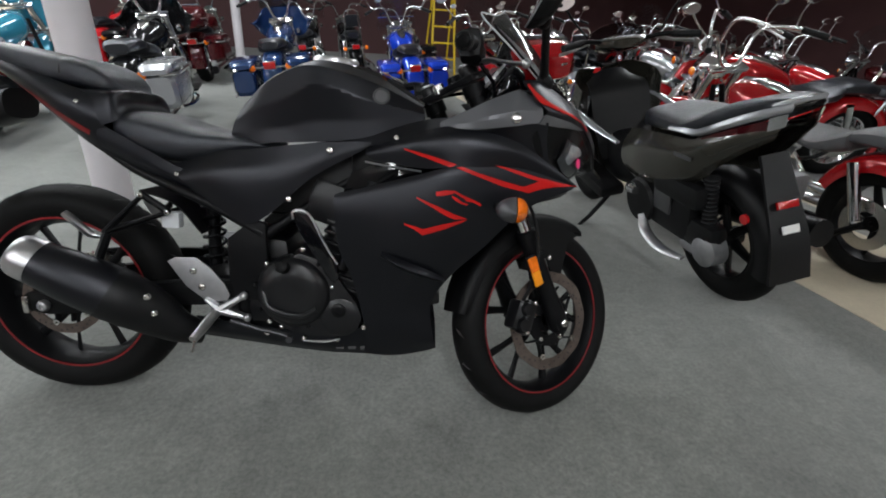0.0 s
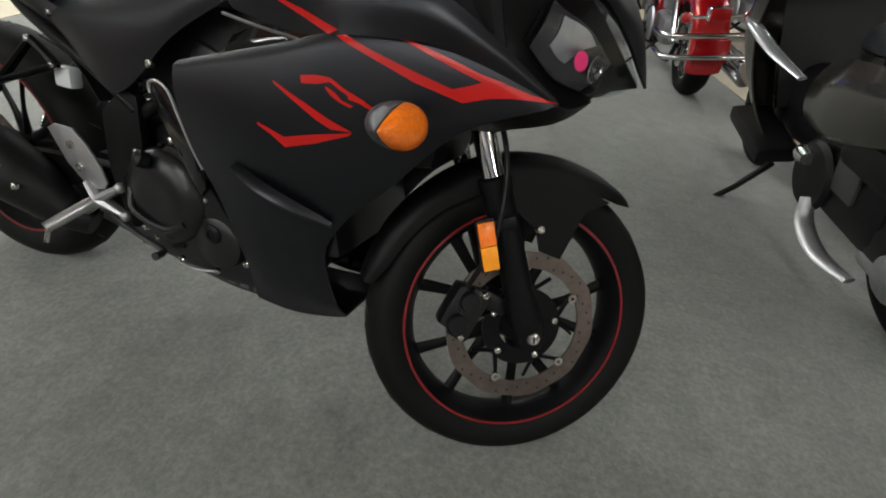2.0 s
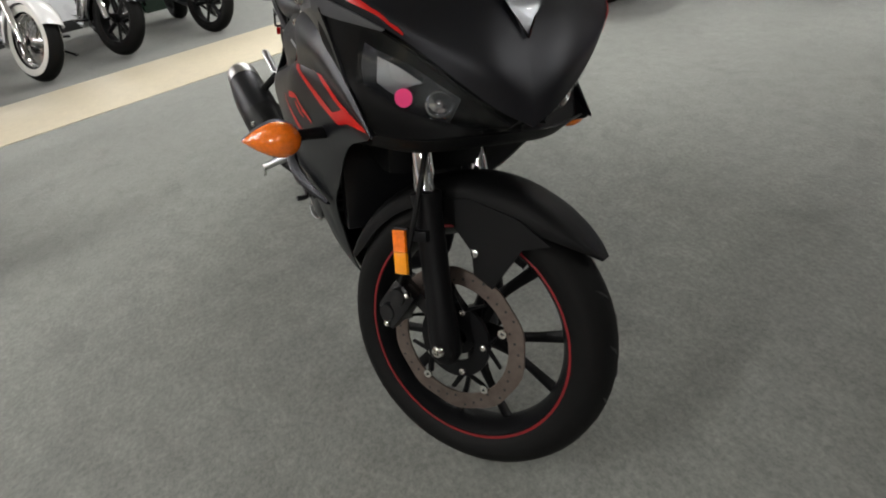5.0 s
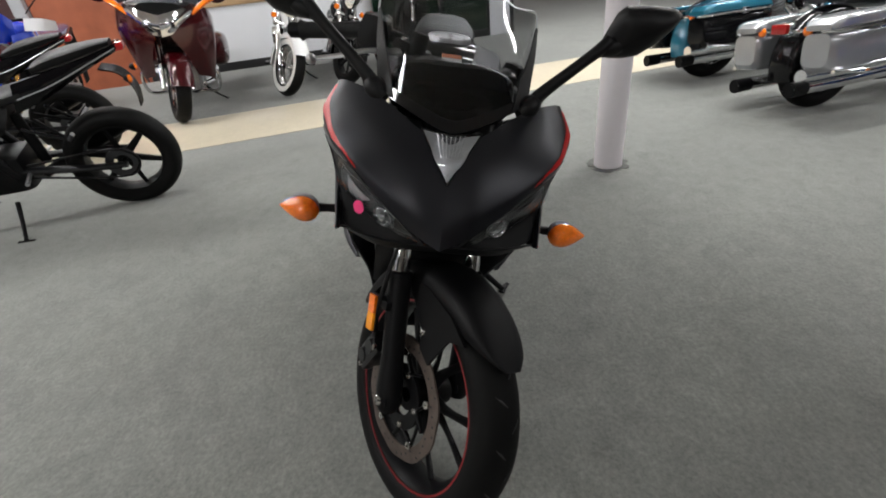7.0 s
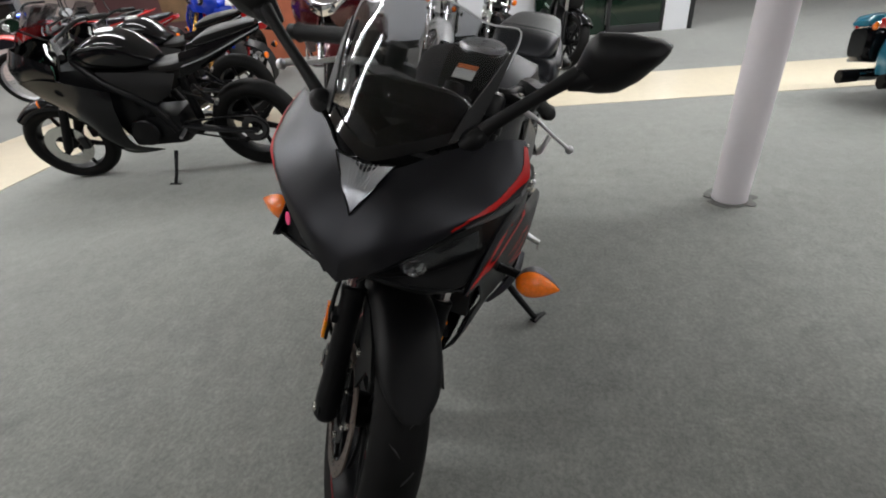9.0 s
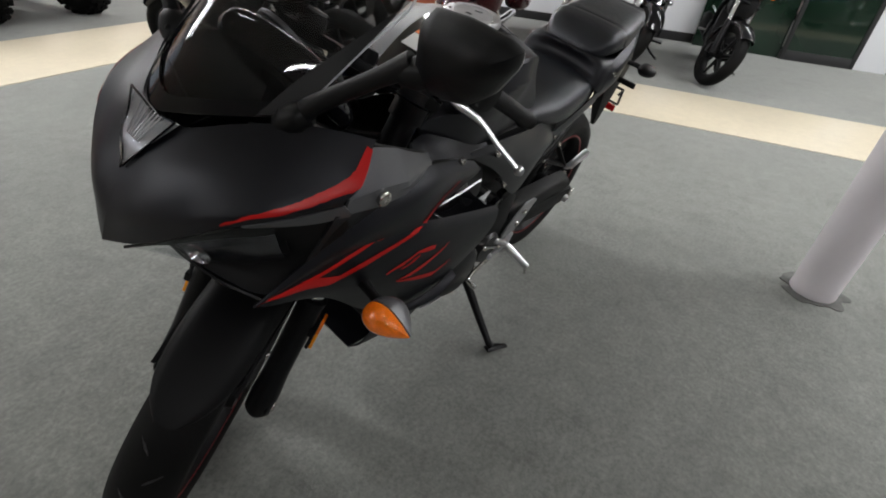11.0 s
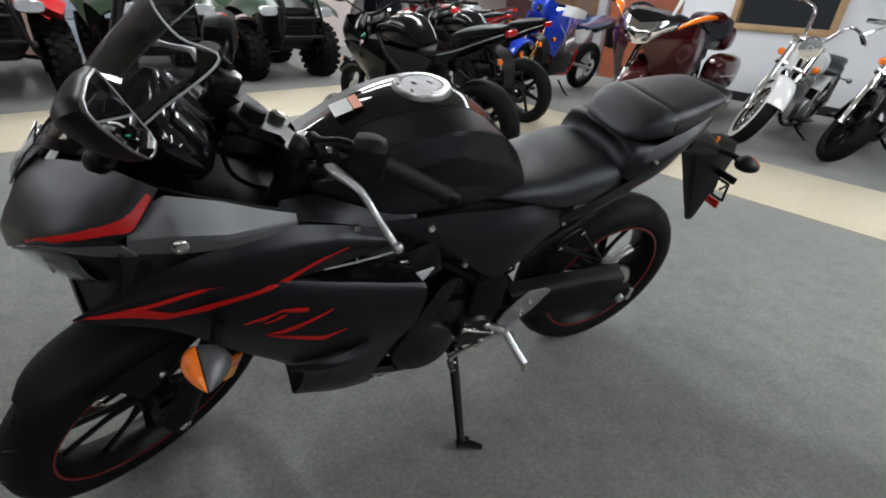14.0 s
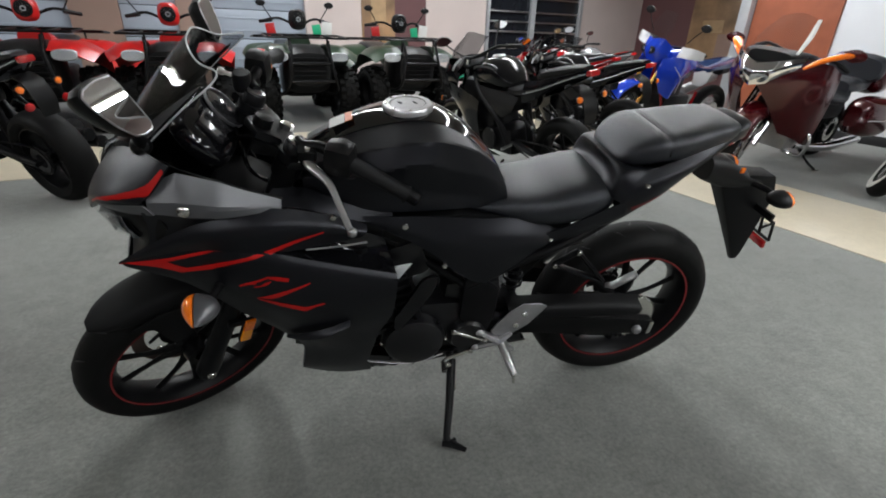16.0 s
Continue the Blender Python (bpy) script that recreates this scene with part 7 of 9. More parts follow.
    if sissy:
        put("sissy_bar", CHROME, th, lambda bm: add_tube(bm, [(-0.12, -0.12, 0.55), (-0.2, -0.12, 0.85), (-0.23, -0.1, 1.06), (-0.235, 0, 1.1), (-0.23, 0.1, 1.06), (-0.2, 0.12, 0.85), (-0.12, 0.12, 0.55)], 0.012, 8, 30))
        put("back_pad", seat, th, lambda bm: add_box(bm, (-0.19, 0, 0.94), (0.06, 0.2, 0.18), 0.025, pose(0, 0, 0, 0, -8, 0)))
    if trunk:
        tk = sub("top_case", th)
        put("body", trunk, tk, lambda bm: add_shell(bm, stations([(-0.58, 0.18, 0.74, 0.90), (-0.5, 0.24, 0.72, 0.98), (-0.25, 0.25, 0.72, 1.0), (-0.14, 0.2, 0.76, 0.97)], 14), 20, 0.5))
        put("back_pad", seat, tk, lambda bm: add_box(bm, (-0.1, 0, 0.92), (0.08, 0.34, 0.2), 0.03))
        put("trim", CHROME, tk, lambda bm: add_tube(bm, [(-0.6, -0.1, 0.84), (-0.5, -0.245, 0.84), (-0.25, -0.255, 0.84), (-0.15, -0.2, 0.84)], 0.008, 8, 16))
    if shield:
        put("windshield", LENS, th, lambda bm: add_panel(bm, [[(zt[0] + 0.12, y, zt[2] - 0.02 - 0.5 * y * y), (zt[0] + 0.05, y, zt[2] + 0.2 - 0.3 * y * y), (zt[0] - 0.04, y * 0.9, zt[2] + 0.45 - 1.2 * y * y)] for y in (-0.26, -0.13, 0, 0.13, 0.26)], 12, 16, 0.004), S)
        put("shield_brace", CHROME, th, lambda bm: add_tube(bm, [(zt[0] + 0.07, -0.25, zt[2] + 0.1), (zt[0] + 0.12, 0, zt[2] + 0.1), (zt[0] + 0.07, 0.25, zt[2] + 0.1)], 0.009, 8, 14), S)
    if batwing:
        bw = sub("fairing", th)
        put("shell", batwing, bw, lambda bm: add_panel(bm, [[(zt[0] + 0.02, s_ * 0.36, zt[2] - 0.04), (zt[0] + 0.16, s_ * 0.24, zt[2] + z_), (zt[0] + 0.24, 0, zt[2] + z_ * 1.1), (zt[0] + 0.16, -s_ * 0.24, zt[2] + z_), (zt[0] + 0.02, -s_ * 0.36, zt[2] - 0.04)] for s_, z_ in ((1, -0.2), (1.05, -0.05), (0.85, 0.12))], 26, 12, 0.006), S)
        put("screen", SCREEN, bw, lambda bm: add_panel(bm, [[(zt[0] + 0.1, y, zt[2] + 0.12), (zt[0] + 0.02, y * 0.85, zt[2] + 0.32)] for y in (-0.24, 0, 0.24)], 10, 12, 0.004), S)
        lamp(th, tuple(S @ Vector((zt[0] + 0.23, 0, zt[2] - 0.1))), S.to_3x3() @ Vector((1, 0, 0)), 0.09, CHROME)
    stand(th, ex)
    return th


def sporty(m, label, paint, second=BLACKPAINT, name="street_motorcycle", wb=1.39, fairing=True, seat=PLASTIC, deg=8, tall=0.0, rim=BLACKMETAL, fork=BLACKMETAL, screen=SCREEN, extras=(), wide=0.078):
    th = thing(name, m, label, "motorcycle")
    r0, r1, rake = 0.315, 0.297, 25
    S, u = steer_of(wb - 0.034, r1 - 0.016, rake, deg)
    road_wheel(th, pose(0, 0, r0), r0, wide, 0.215, rim, "cast", None, 6, 0, "rear_wheel")
    put("sprocket", CLAMPGREY, th, lambda bm: add_lathe(bm, [(0.05, 0.085), (0.095, 0.085), (0.095, 0.091), (0.05, 0.091)], pose(0, 0, r0), 40, True))
    road_wheel(th, S @ pose(wb, 0, r1), r1, 0.06, 0.215, rim, "cast", None, 6, 0.15, "front_wheel")
    ax = Vector((wb, 0, r1))
    L = lambda s, y, f=0.0: tuple(Vector((ax.x, y, ax.z)) + u * s + Vector((u.z, 0, -u.x)) * f)
    put("front_fender", paint, th, lambda bm: fender(bm, (wb, r1), r1 + 0.03, 0.072, 45, 172, 0.06), S)
    for s in LR:
        fk = sub("fork_leg", th)
        put("slider", fork, fk, lambda bm: add_tube(bm, [L(-0.02, 0.1 * s), L(0.02, 0.1 * s), L(0.3, 0.1 * s), L(0.31, 0.1 * s)], [0.028, 0.03, 0.026, 0.021], 12), S)
        put("tube", CHROME if fork is not GOLD else GOLD, fk, lambda bm: add_tube(bm, [L(0.29, 0.1 * s), L(0.76, 0.1 * s)], 0.021, 12), S)
        put("caliper", ENGINE, fk, lambda bm: add_box(bm, L(0.06, 0.085 * s, -0.1), (0.05, 0.04, 0.09), 0.01), S)
    zt = L(0.74 + tall, 0)
    put("triple_clamp", BLACKMETAL, th, lambda bm: (add_box(bm, L(0.7 + tall, 0), (0.07, 0.26, 0.03), 0.008, pose(0, 0, 0, 0, -rake, 0)), add_box(bm, L(0.5, 0), (0.07, 0.26, 0.03), 0.008, pose(0, 0, 0, 0, -rake, 0))), S)
    put("handlebar", BLACKMETAL, th, lambda bm: add_tube(bm, [(zt[0] - 0.16, -0.36, zt[2] + 0.02), (zt[0] - 0.07, -0.2, zt[2] + 0.05), (zt[0], -0.06, zt[2] + 0.02), (zt[0], 0.06, zt[2] + 0.02), (zt[0] - 0.07, 0.2, zt[2] + 0.05), (zt[0] - 0.16, 0.36, zt[2] + 0.02)], 0.0125, 10, 30), S)
    for s in LR:
        put("grip", GRIP, th, lambda bm: add_tube(bm, [(zt[0] - 0.1, s * 0.25, zt[2] + 0.043), (zt[0] - 0.17, s * 0.375, zt[2] + 0.015)], 0.018, 12), S)
        put("lever", ALU, th, lambda bm: add_tube(bm, [(zt[0] - 0.02, s * 0.2, zt[2] + 0.04), (zt[0] - 0.06, s * 0.3, zt[2] + 0.02), (zt[0] - 0.11, s * 0.37, zt[2])], [0.01, 0.007, 0.007], 8), S)
        rear_mirror(th, tuple(S @ Vector((zt[0] - 0.05, s * 0.18, zt[2] + 0.05))), tuple(S @ Vector((zt[0] + 0.02, s * 0.33, zt[2] + 0.2))), PLASTIC, (0.07, 0.035))
    put("tank", paint, th, lambda bm: add_shell(bm, stations([(0.50, 0.07, 0.78, 0.83), (0.56, 0.12, 0.77, 0.90), (0.66, 0.155, 0.77, 0.98), (0.78, 0.165, 0.78, 1.0), (0.90, 0.15, 0.80, 0.96), (1.0, 0.1, 0.84, 0.91)], 22), 24, 0.7))
    put("fuel_cap", ALU, th, lambda bm: add_lathe(bm, [(0.055, -0.01), (0.055, 0.006), (0.045, 0.012), (0.001, 0.012)], Matrix.Translation((0.77, 0, 0.998)) @ pose(0, 0, 0, 90), 24))
    for s in LR:
        put("tank_flash", CLAMPGREY, th, lambda bm: add_tube(bm, [(0.62, s * 0.135, 0.93), (0.76, s * 0.163, 0.945), (0.9, s * 0.15, 0.93), (0.98, s * 0.11, 0.9)], [0.002, 0.007, 0.007, 0.002], 8, 16))
    put("rider_seat", seat, th, lambda bm: add_shell(bm, stations([(0.18, 0.1, 0.79, 0.84), (0.26, 0.14, 0.77, 0.835), (0.4, 0.135, 0.75, 0.81), (0.54, 0.1, 0.755, 0.80)], 16), 20, 0.6))
    put("pillion_seat", seat, th, lambda bm: add_shell(bm, stations([(0.2, 0.09, 0.88, 0.92), (0.12, 0.11, 0.89, 0.955), (-0.08, 0.085, 0.93, 0.985), (-0.2, 0.045, 0.96, 0.99)], 16), 18, 0.6))
    for s in LR:
        put("tail_panel", paint, th, lambda bm: add_panel(bm, [flip([(0.3, 0.125, 0.86), (0.1, 0.125, 0.9), (-0.1, 0.09, 0.94), (-0.24, 0.035, 0.975)], s), flip([(0.32, 0.14, 0.78), (0.12, 0.14, 0.83), (-0.08, 0.1, 0.9), (-0.24, 0.04, 0.95)], s), flip([(0.36, 0.11, 0.70), (0.18, 0.11, 0.76), (-0.02, 0.08, 0.85), (-0.22, 0.03, 0.93)], s)], 18, 8, 0.004))
        put("tail_stripe", SILVERPAINT, th, lambda bm: add_tube(bm, flip([(0.3, 0.142, 0.785), (0.12, 0.143, 0.832), (-0.08, 0.104, 0.902), (-0.22, 0.045, 0.95)], s), 0.004, 6, 16))
        put("side_cover", PLASTIC, th, lambda bm: add_panel(bm, [flip([(0.38, 0.12, 0.74), (0.6, 0.14, 0.77), (0.86, 0.16, 0.80)], s), flip([(0.42, 0.15, 0.66), (0.6, 0.165, 0.68), (0.8, 0.17, 0.74)], s), flip([(0.45, 0.14, 0.62), (0.56, 0.16, 0.58), (0.7, 0.165, 0.66)], s)], 16, 8, 0.004))
        put("frame_spar", BLACKMETAL, th, lambda bm: add_tube(bm, flip([(wb - 0.36, 0.06, 0.85), (0.85, 0.14, 0.72), (0.62, 0.15, 0.56), (0.52, 0.13, 0.36)], s), 0.026, 10, 18))
        put("swingarm", BLACKMETAL, th, lambda bm: add_tube(bm, flip([(0.5, 0.1, 0.38), (0.2, 0.125, 0.34), (-0.03, 0.125, 0.315)], s), [0.034, 0.032, 0.028], 10, 12, True, 0.6))
        put("footrest", ALU, th, lambda bm: add_tube(bm, flip([(0.46, 0.14, 0.37), (0.45, 0.25, 0.36)], s), 0.011, 8))
        put("pillion_peg", ALU, th, lambda bm: add_tube(bm, flip([(0.18, 0.14, 0.53), (0.13, 0.2, 0.58)], s), 0.011, 8))
        put("peg_bracket", BLACKMETAL, th, lambda bm: (add_tube(bm, flip([(0.3, 0.11, 0.66), (0.18, 0.14, 0.53)], s), 0.01, 8), add_tube(bm, flip([(0.38, 0.12, 0.62), (0.18, 0.14, 0.53)], s), 0.01, 8)))
        if fairing:
            put("side_fairing", paint, th, lambda bm: add_panel(bm, [flip([(0.80, 0.2, 0.68), (1.0, 0.23, 0.76), (1.2, 0.22, 0.8), (1.36, 0.18, 0.78)], s), flip([(0.82, 0.215, 0.56), (1.0, 0.235, 0.58), (1.12, 0.215, 0.62), (1.28, 0.19, 0.7)], s), flip([(0.86, 0.15, 0.3), (0.95, 0.15, 0.29), (1.02, 0.14, 0.32), (1.08, 0.14, 0.42)], s), flip([(0.7, 0.09, 0.21), (0.85, 0.1, 0.2), (0.95, 0.1, 0.21), (1.02, 0.09, 0.24)], s)], 22, 18, 0.004))
            put("nose_panel", paint, th, lambda bm: add_panel(bm, [flip([(1.40, 0.0, 0.95), (1.34, 0.12, 0.97), (1.22, 0.2, 0.95), (1.08, 0.19, 0.87)], s), flip([(1.47, 0.0, 0.84), (1.42, 0.12, 0.85), (1.28, 0.21, 0.86), (1.08, 0.21, 0.82)], s), flip([(1.45, 0.0, 0.74), (1.40, 0.11, 0.73), (1.3, 0.18, 0.74), (1.1, 0.21, 0.77)], s)], 20, 12, 0.004))
            put("headlight", LENS, th, lambda bm: add_panel(bm, [flip([(1.475, 0.03, 0.82), (1.44, 0.1, 0.835), (1.36, 0.17, 0.85)], s), flip([(1.462, 0.03, 0.78), (1.43, 0.1, 0.78), (1.36, 0.165, 0.80)], s)], 10, 6, 0.004))
        signal(th, (1.2 if fairing else zt[0] + 0.03, s * (0.3 if fairing else 0.2), 0.68 if fairing else zt[2] - 0.12), (1, 0.4 * s, 0), AMBER, PLASTIC, 0.026)
        signal(th, (-0.24, s * 0.11, 0.80), (-1, 0.2 * s, 0), AMBER, PLASTIC, 0.022)
    if fairing:
        put("windscreen", screen, th, lambda bm: add_panel(bm, [[(1.28, -0.14, 0.97), (1.38, 0, 0.955), (1.28, 0.14, 0.97)], [(1.2, -0.15, 1.06), (1.28, 0, 1.07), (1.2, 0.15, 1.06)], [(1.1, -0.14, 1.12), (1.18, 0, 1.17), (1.1, 0.14, 1.12)]], 18, 10, 0.004))
    else:
        lamp(th, tuple(S @ Vector(L(0.6, 0, 0.1))), S.to_3x3() @ Vector((1, 0, -0.1)), 0.085, second)
    put("engine", BLACKMETAL, th, lambda bm: (add_box(bm, (0.67, 0, 0.37), (0.4, 0.28, 0.22), 0.05), add_box(bm, (0.82, 0, 0.55), (0.22, 0.28, 0.26), 0.04, pose(0, 0, 0, 0, 18, 0)), add_lathe(bm, [(0.095, 0.17), (0.085, 0.185), (0.001, 0.19)], Matrix.Translation((0.72, 0, 0.38)), 24), add_lathe(bm, [(0.095, -0.17), (0.085, -0.185), (0.001, -0.19)], Matrix.Translation((0.69, 0, 0.4)), 24)))
    put("radiator", ENGINE, th, lambda bm: add_box(bm, (1.02, 0, 0.5), (0.04, 0.3, 0.28), 0.008, pose(0, 0, 0, 0, -14, 0)))
    put("airbox", PLASTIC, th, lambda bm: (add_box(bm, (0.7, 0, 0.7), (0.55, 0.24, 0.16), 0.05), add_box(bm, (1.05, 0, 0.72), (0.3, 0.24, 0.2), 0.05)))
    put("exhaust_pipe", BLACKMETAL, th, lambda bm: add_tube(bm, [(0.95, -0.04, 0.48), (0.99, -0.04, 0.34), (0.9, -0.06, 0.24), (0.5, -0.1, 0.25)], 0.024, 10, 20))
    put("silencer", BLACKMETAL, th, lambda bm: add_tube(bm, [(0.5, -0.1, 0.25), (0.3, -0.17, 0.33), (0.22, -0.19, 0.37), (-0.02, -0.19, 0.46)], [0.028, 0.035, 0.062, 0.055], 18))
    put("rear_fender", PLASTIC, th, lambda bm: add_panel(bm, [[(-0.10, y, 0.86), (-0.19, y, 0.82), (-0.235, y, 0.72), (-0.225, y * 0.8, 0.62)] for y in (-0.06, 0, 0.06)], 14, 6, 0.008))
    put("tail_light", REDLENS, th, lambda bm: add_box(bm, (-0.235, 0, 0.95), (0.05, 0.09, 0.04), 0.015))
    put("shock", BLACKMETAL, th, lambda bm: add_tube(bm, [(0.4, 0, 0.38), (0.42, 0, 0.68)], 0.03, 10))
    put("chain", BLACKMETAL, th, lambda bm: add_tube(bm, [(0.5, 0.09, 0.4), (0.0, 0.09, 0.405), (-0.09, 0.09, 0.315), (0.0, 0.09, 0.225), (0.5, 0.09, 0.33)], 0.007, 6, 30))
    for pts, mt in extras:
        put("coloured_hose", mt, th, lambda bm: add_tube(bm, pts, 0.009, 8, 16))
    stand(th, 0.62, 0.11)
    return th


def scooter(m):
    th = thing("maxi_scooter", m, "dark olive-grey scooter with a long black seat on its side stand", "scooter")
    wb, r = 1.31, 0.282
    S, u = steer_of(wb - 0.03, r, 26, -6)
    road_wheel(th, pose(0.06, 0, r), r, 0.056, 0.178, BLACKMETAL, "cast", None, 6, 0.0, "rear_wheel")
    road_wheel(th, S @ pose(wb, 0, r), r, 0.05, 0.178, BLACKMETAL, "cast", None, 6, 0.11, "front_wheel")
    put("front_fender", OLIVE, th, lambda bm: fender(bm, (wb, r), r + 0.03, 0.07, 20, 165, 0.07), S)
    for s in LR:
        put("fork_leg", BLACKMETAL, th, lambda bm: add_tube(bm, [(wb, s * 0.085, r), (wb - 0.2, s * 0.085, r + 0.41)], 0.022, 10), S)
        put("body_panel", OLIVE, th, lambda bm: add_panel(bm, [flip([(0.62, 0.13, 0.66), (0.42, 0.175, 0.70), (0.1, 0.185, 0.735), (-0.2, 0.15, 0.76), (-0.40, 0.07, 0.77)], s), flip([(0.64, 0.17, 0.58), (0.42, 0.21, 0.62), (0.1, 0.215, 0.68), (-0.2, 0.165, 0.73), (-0.40, 0.075, 0.755)], s),
                                                      flip([(0.60, 0.19, 0.50), (0.42, 0.205, 0.50), (0.12, 0.2, 0.58), (-0.18, 0.15, 0.68), (-0.38, 0.07, 0.735)], s), flip([(0.52, 0.16, 0.43), (0.40, 0.17, 0.44), (0.12, 0.16, 0.54), (-0.18, 0.12, 0.66), (-0.36, 0.06, 0.72)], s)], 28, 16, 0.005), None, "glossy olive-grey rear body panel")
        put("model_bar", GREYPRINT, th, lambda bm: add_box(bm, (0.1, s * 0.2165, 0.665), (0.15, 0.004, 0.016), 0.001, pose(0, 0, 0, 0, -4, 0)))
        put("seat_trim", SILVERPAINT, th, lambda bm: add_panel(bm, [flip([(0.28, 0.165, 0.752), (0.0, 0.17, 0.785), (-0.22, 0.14, 0.82), (-0.44, 0.06, 0.845)], s), flip([(0.28, 0.18, 0.738), (0.0, 0.186, 0.765), (-0.22, 0.155, 0.80), (-0.45, 0.065, 0.828)], s), flip([(0.28, 0.17, 0.728), (0.0, 0.175, 0.752), (-0.22, 0.145, 0.785), (-0.44, 0.06, 0.815)], s)], 20, 8, 0.006), None, "pale metal grab rail")
        put("tail_lens", WINE, th, lambda bm: add_panel(bm, [flip([(0.02, 0.186, 0.742), (-0.2, 0.155, 0.775), (-0.42, 0.07, 0.80)], s), flip([(0.02, 0.186, 0.728), (-0.2, 0.156, 0.745), (-0.42, 0.065, 0.765)], s)], 14, 5, 0.006))
        put("clear_lens", SILVERREF, th, lambda bm: add_panel(bm, [flip([(-0.36, 0.1, 0.80), (-0.43, 0.07, 0.81)], s), flip([(-0.36, 0.1, 0.755), (-0.42, 0.065, 0.765)], s)], 6, 5, 0.006))
        put("leg_shield", OLIVE, th, lambda bm: add_panel(bm, [flip([(1.22, 0.03, 0.86), (1.15, 0.16, 0.88), (1.03, 0.24, 0.84), (0.96, 0.235, 0.80)], s), flip([(1.32, 0.02, 0.74), (1.24, 0.14, 0.72), (1.10, 0.25, 0.68), (0.98, 0.25, 0.66)], s), flip([(1.24, 0.06, 0.52), (1.14, 0.17, 0.50), (1.0, 0.23, 0.48), (0.90, 0.24, 0.46)], s), flip([(1.02, 0.1, 0.30), (0.95, 0.17, 0.29), (0.85, 0.2, 0.30), (0.75, 0.21, 0.32)], s)], 20, 16, 0.005))
        put("shield_trim", SILVERPAINT, th, lambda bm: add_tube(bm, flip([(1.09, 0.245, 0.70), (1.0, 0.252, 0.69), (0.80, 0.245, 0.645), (0.60, 0.22, 0.605)], s), [0.018, 0.024, 0.024, 0.014], 10, 18, True, 0.5), None, "bright trim along the leg shield")
        put("floorboard", PLASTIC, th, lambda bm: add_box(bm, (0.86, s * 0.19, 0.33), (0.36, 0.14, 0.06), 0.02, pose(0, 0, 0, 0, -8, 0)))
        put("grip", GRIP, th, lambda bm: add_tube(bm, flip([(0.93, 0.24, 1.03), (0.87, 0.36, 1.02)], s), 0.018, 12), S)
        put("lever", ALU, th, lambda bm: add_tube(bm, flip([(0.99, 0.18, 1.02), (0.97, 0.27, 0.995), (0.92, 0.36, 0.985)], s), [0.01, 0.008, 0.008], 8), S)
        rear_mirror(th, tuple(S @ Vector((0.97, s * 0.2, 1.05))), tuple(S @ Vector((0.99, s * 0.33, 1.22))), PLASTIC, (0.065, 0.04))
        rs = sub("rear_shock", th)
        for k in range(14):
            put("coil", CLAMPGREY, rs, lambda bm: add_lathe(bm, [(0.018, 0), (0.03, 0.004), (0.03, 0.009), (0.018, 0.013)], Matrix.Translation((0.03 + 0.02 * k / 14, s * 0.125, 0.34 + 0.018 * k)) @ pose(0, 0, 0, 90), 12))
    put("seat", VINYL, th, lambda bm: add_shell(bm, stations([(0.60, 0.08, 0.66, 0.72), (0.52, 0.13, 0.68, 0.775), (0.38, 0.165, 0.70, 0.785), (0.22, 0.17, 0.72, 0.785), (0.1, 0.16, 0.745, 0.84), (-0.12, 0.145, 0.775, 0.862), (-0.32, 0.1, 0.81, 0.865), (-0.41, 0.05, 0.825, 0.85)], 26), 22, 0.6), None, "long stepped black seat")
    put("grab_tail", SILVERPAINT, th, lambda bm: add_shell(bm, stations([(-0.30, 0.1, 0.82, 0.85), (-0.42, 0.07, 0.83, 0.86), (-0.5, 0.03, 0.845, 0.862)], 10), 16, 0.6))
    put("inner_shield", PLASTIC, th, lambda bm: add_panel(bm, [[(1.10, y * 0.8, 0.87 - 2.4 * y * y), (1.0, y, 0.78), (0.95, y, 0.62), (0.88, y * 0.9, 0.42)] for y in (-0.17, -0.08, 0.08, 0.17)], 14, 12, 0.006))
    put("tunnel", PLASTIC, th, lambda bm: add_shell(bm, stations([(0.95, 0.1, 0.3, 0.56), (0.8, 0.13, 0.3, 0.56), (0.62, 0.14, 0.34, 0.60), (0.5, 0.14, 0.4, 0.66)], 12), 18, 0.6))
    put("screen", SCREEN, th, lambda bm: add_panel(bm, [[(1.20, y, 0.88 - 0.6 * y * y), (1.12, y, 1.0 - 0.6 * y * y), (1.05, y * 0.8, 1.1 - 1.0 * y * y)] for y in (-0.2, -0.1, 0, 0.1, 0.2)], 12, 14, 0.004))
    put("bar_cover", OLIVE, th, lambda bm: add_shell(bm, stations([(1.12, 0.07, 0.94, 1.0), (1.05, 0.13, 0.95, 1.03), (0.98, 0.14, 0.97, 1.04), (0.93, 0.08, 0.985, 1.03)], 12), 18, 0.7), S)
    put("handlebar", BLACKMETAL, th, lambda bm: add_tube(bm, [(0.87, -0.36, 1.02), (0.95, -0.2, 1.03), (1.0, 0, 1.0), (0.95, 0.2, 1.03), (0.87, 0.36, 1.02)], 0.012, 10, 20), S)
    put("headlight", LENS, th, lambda bm: add_panel(bm, [[(1.27, y, 0.82 - 0.3 * abs(y)), (1.34, y * 0.9, 0.74 + 0.2 * abs(y)), (1.30, y * 0.6, 0.66 + 0.3 * abs(y))] for y in (-0.16, -0.08, 0, 0.08, 0.16)], 12, 14, 0.004))
    en = sub("engine", th)
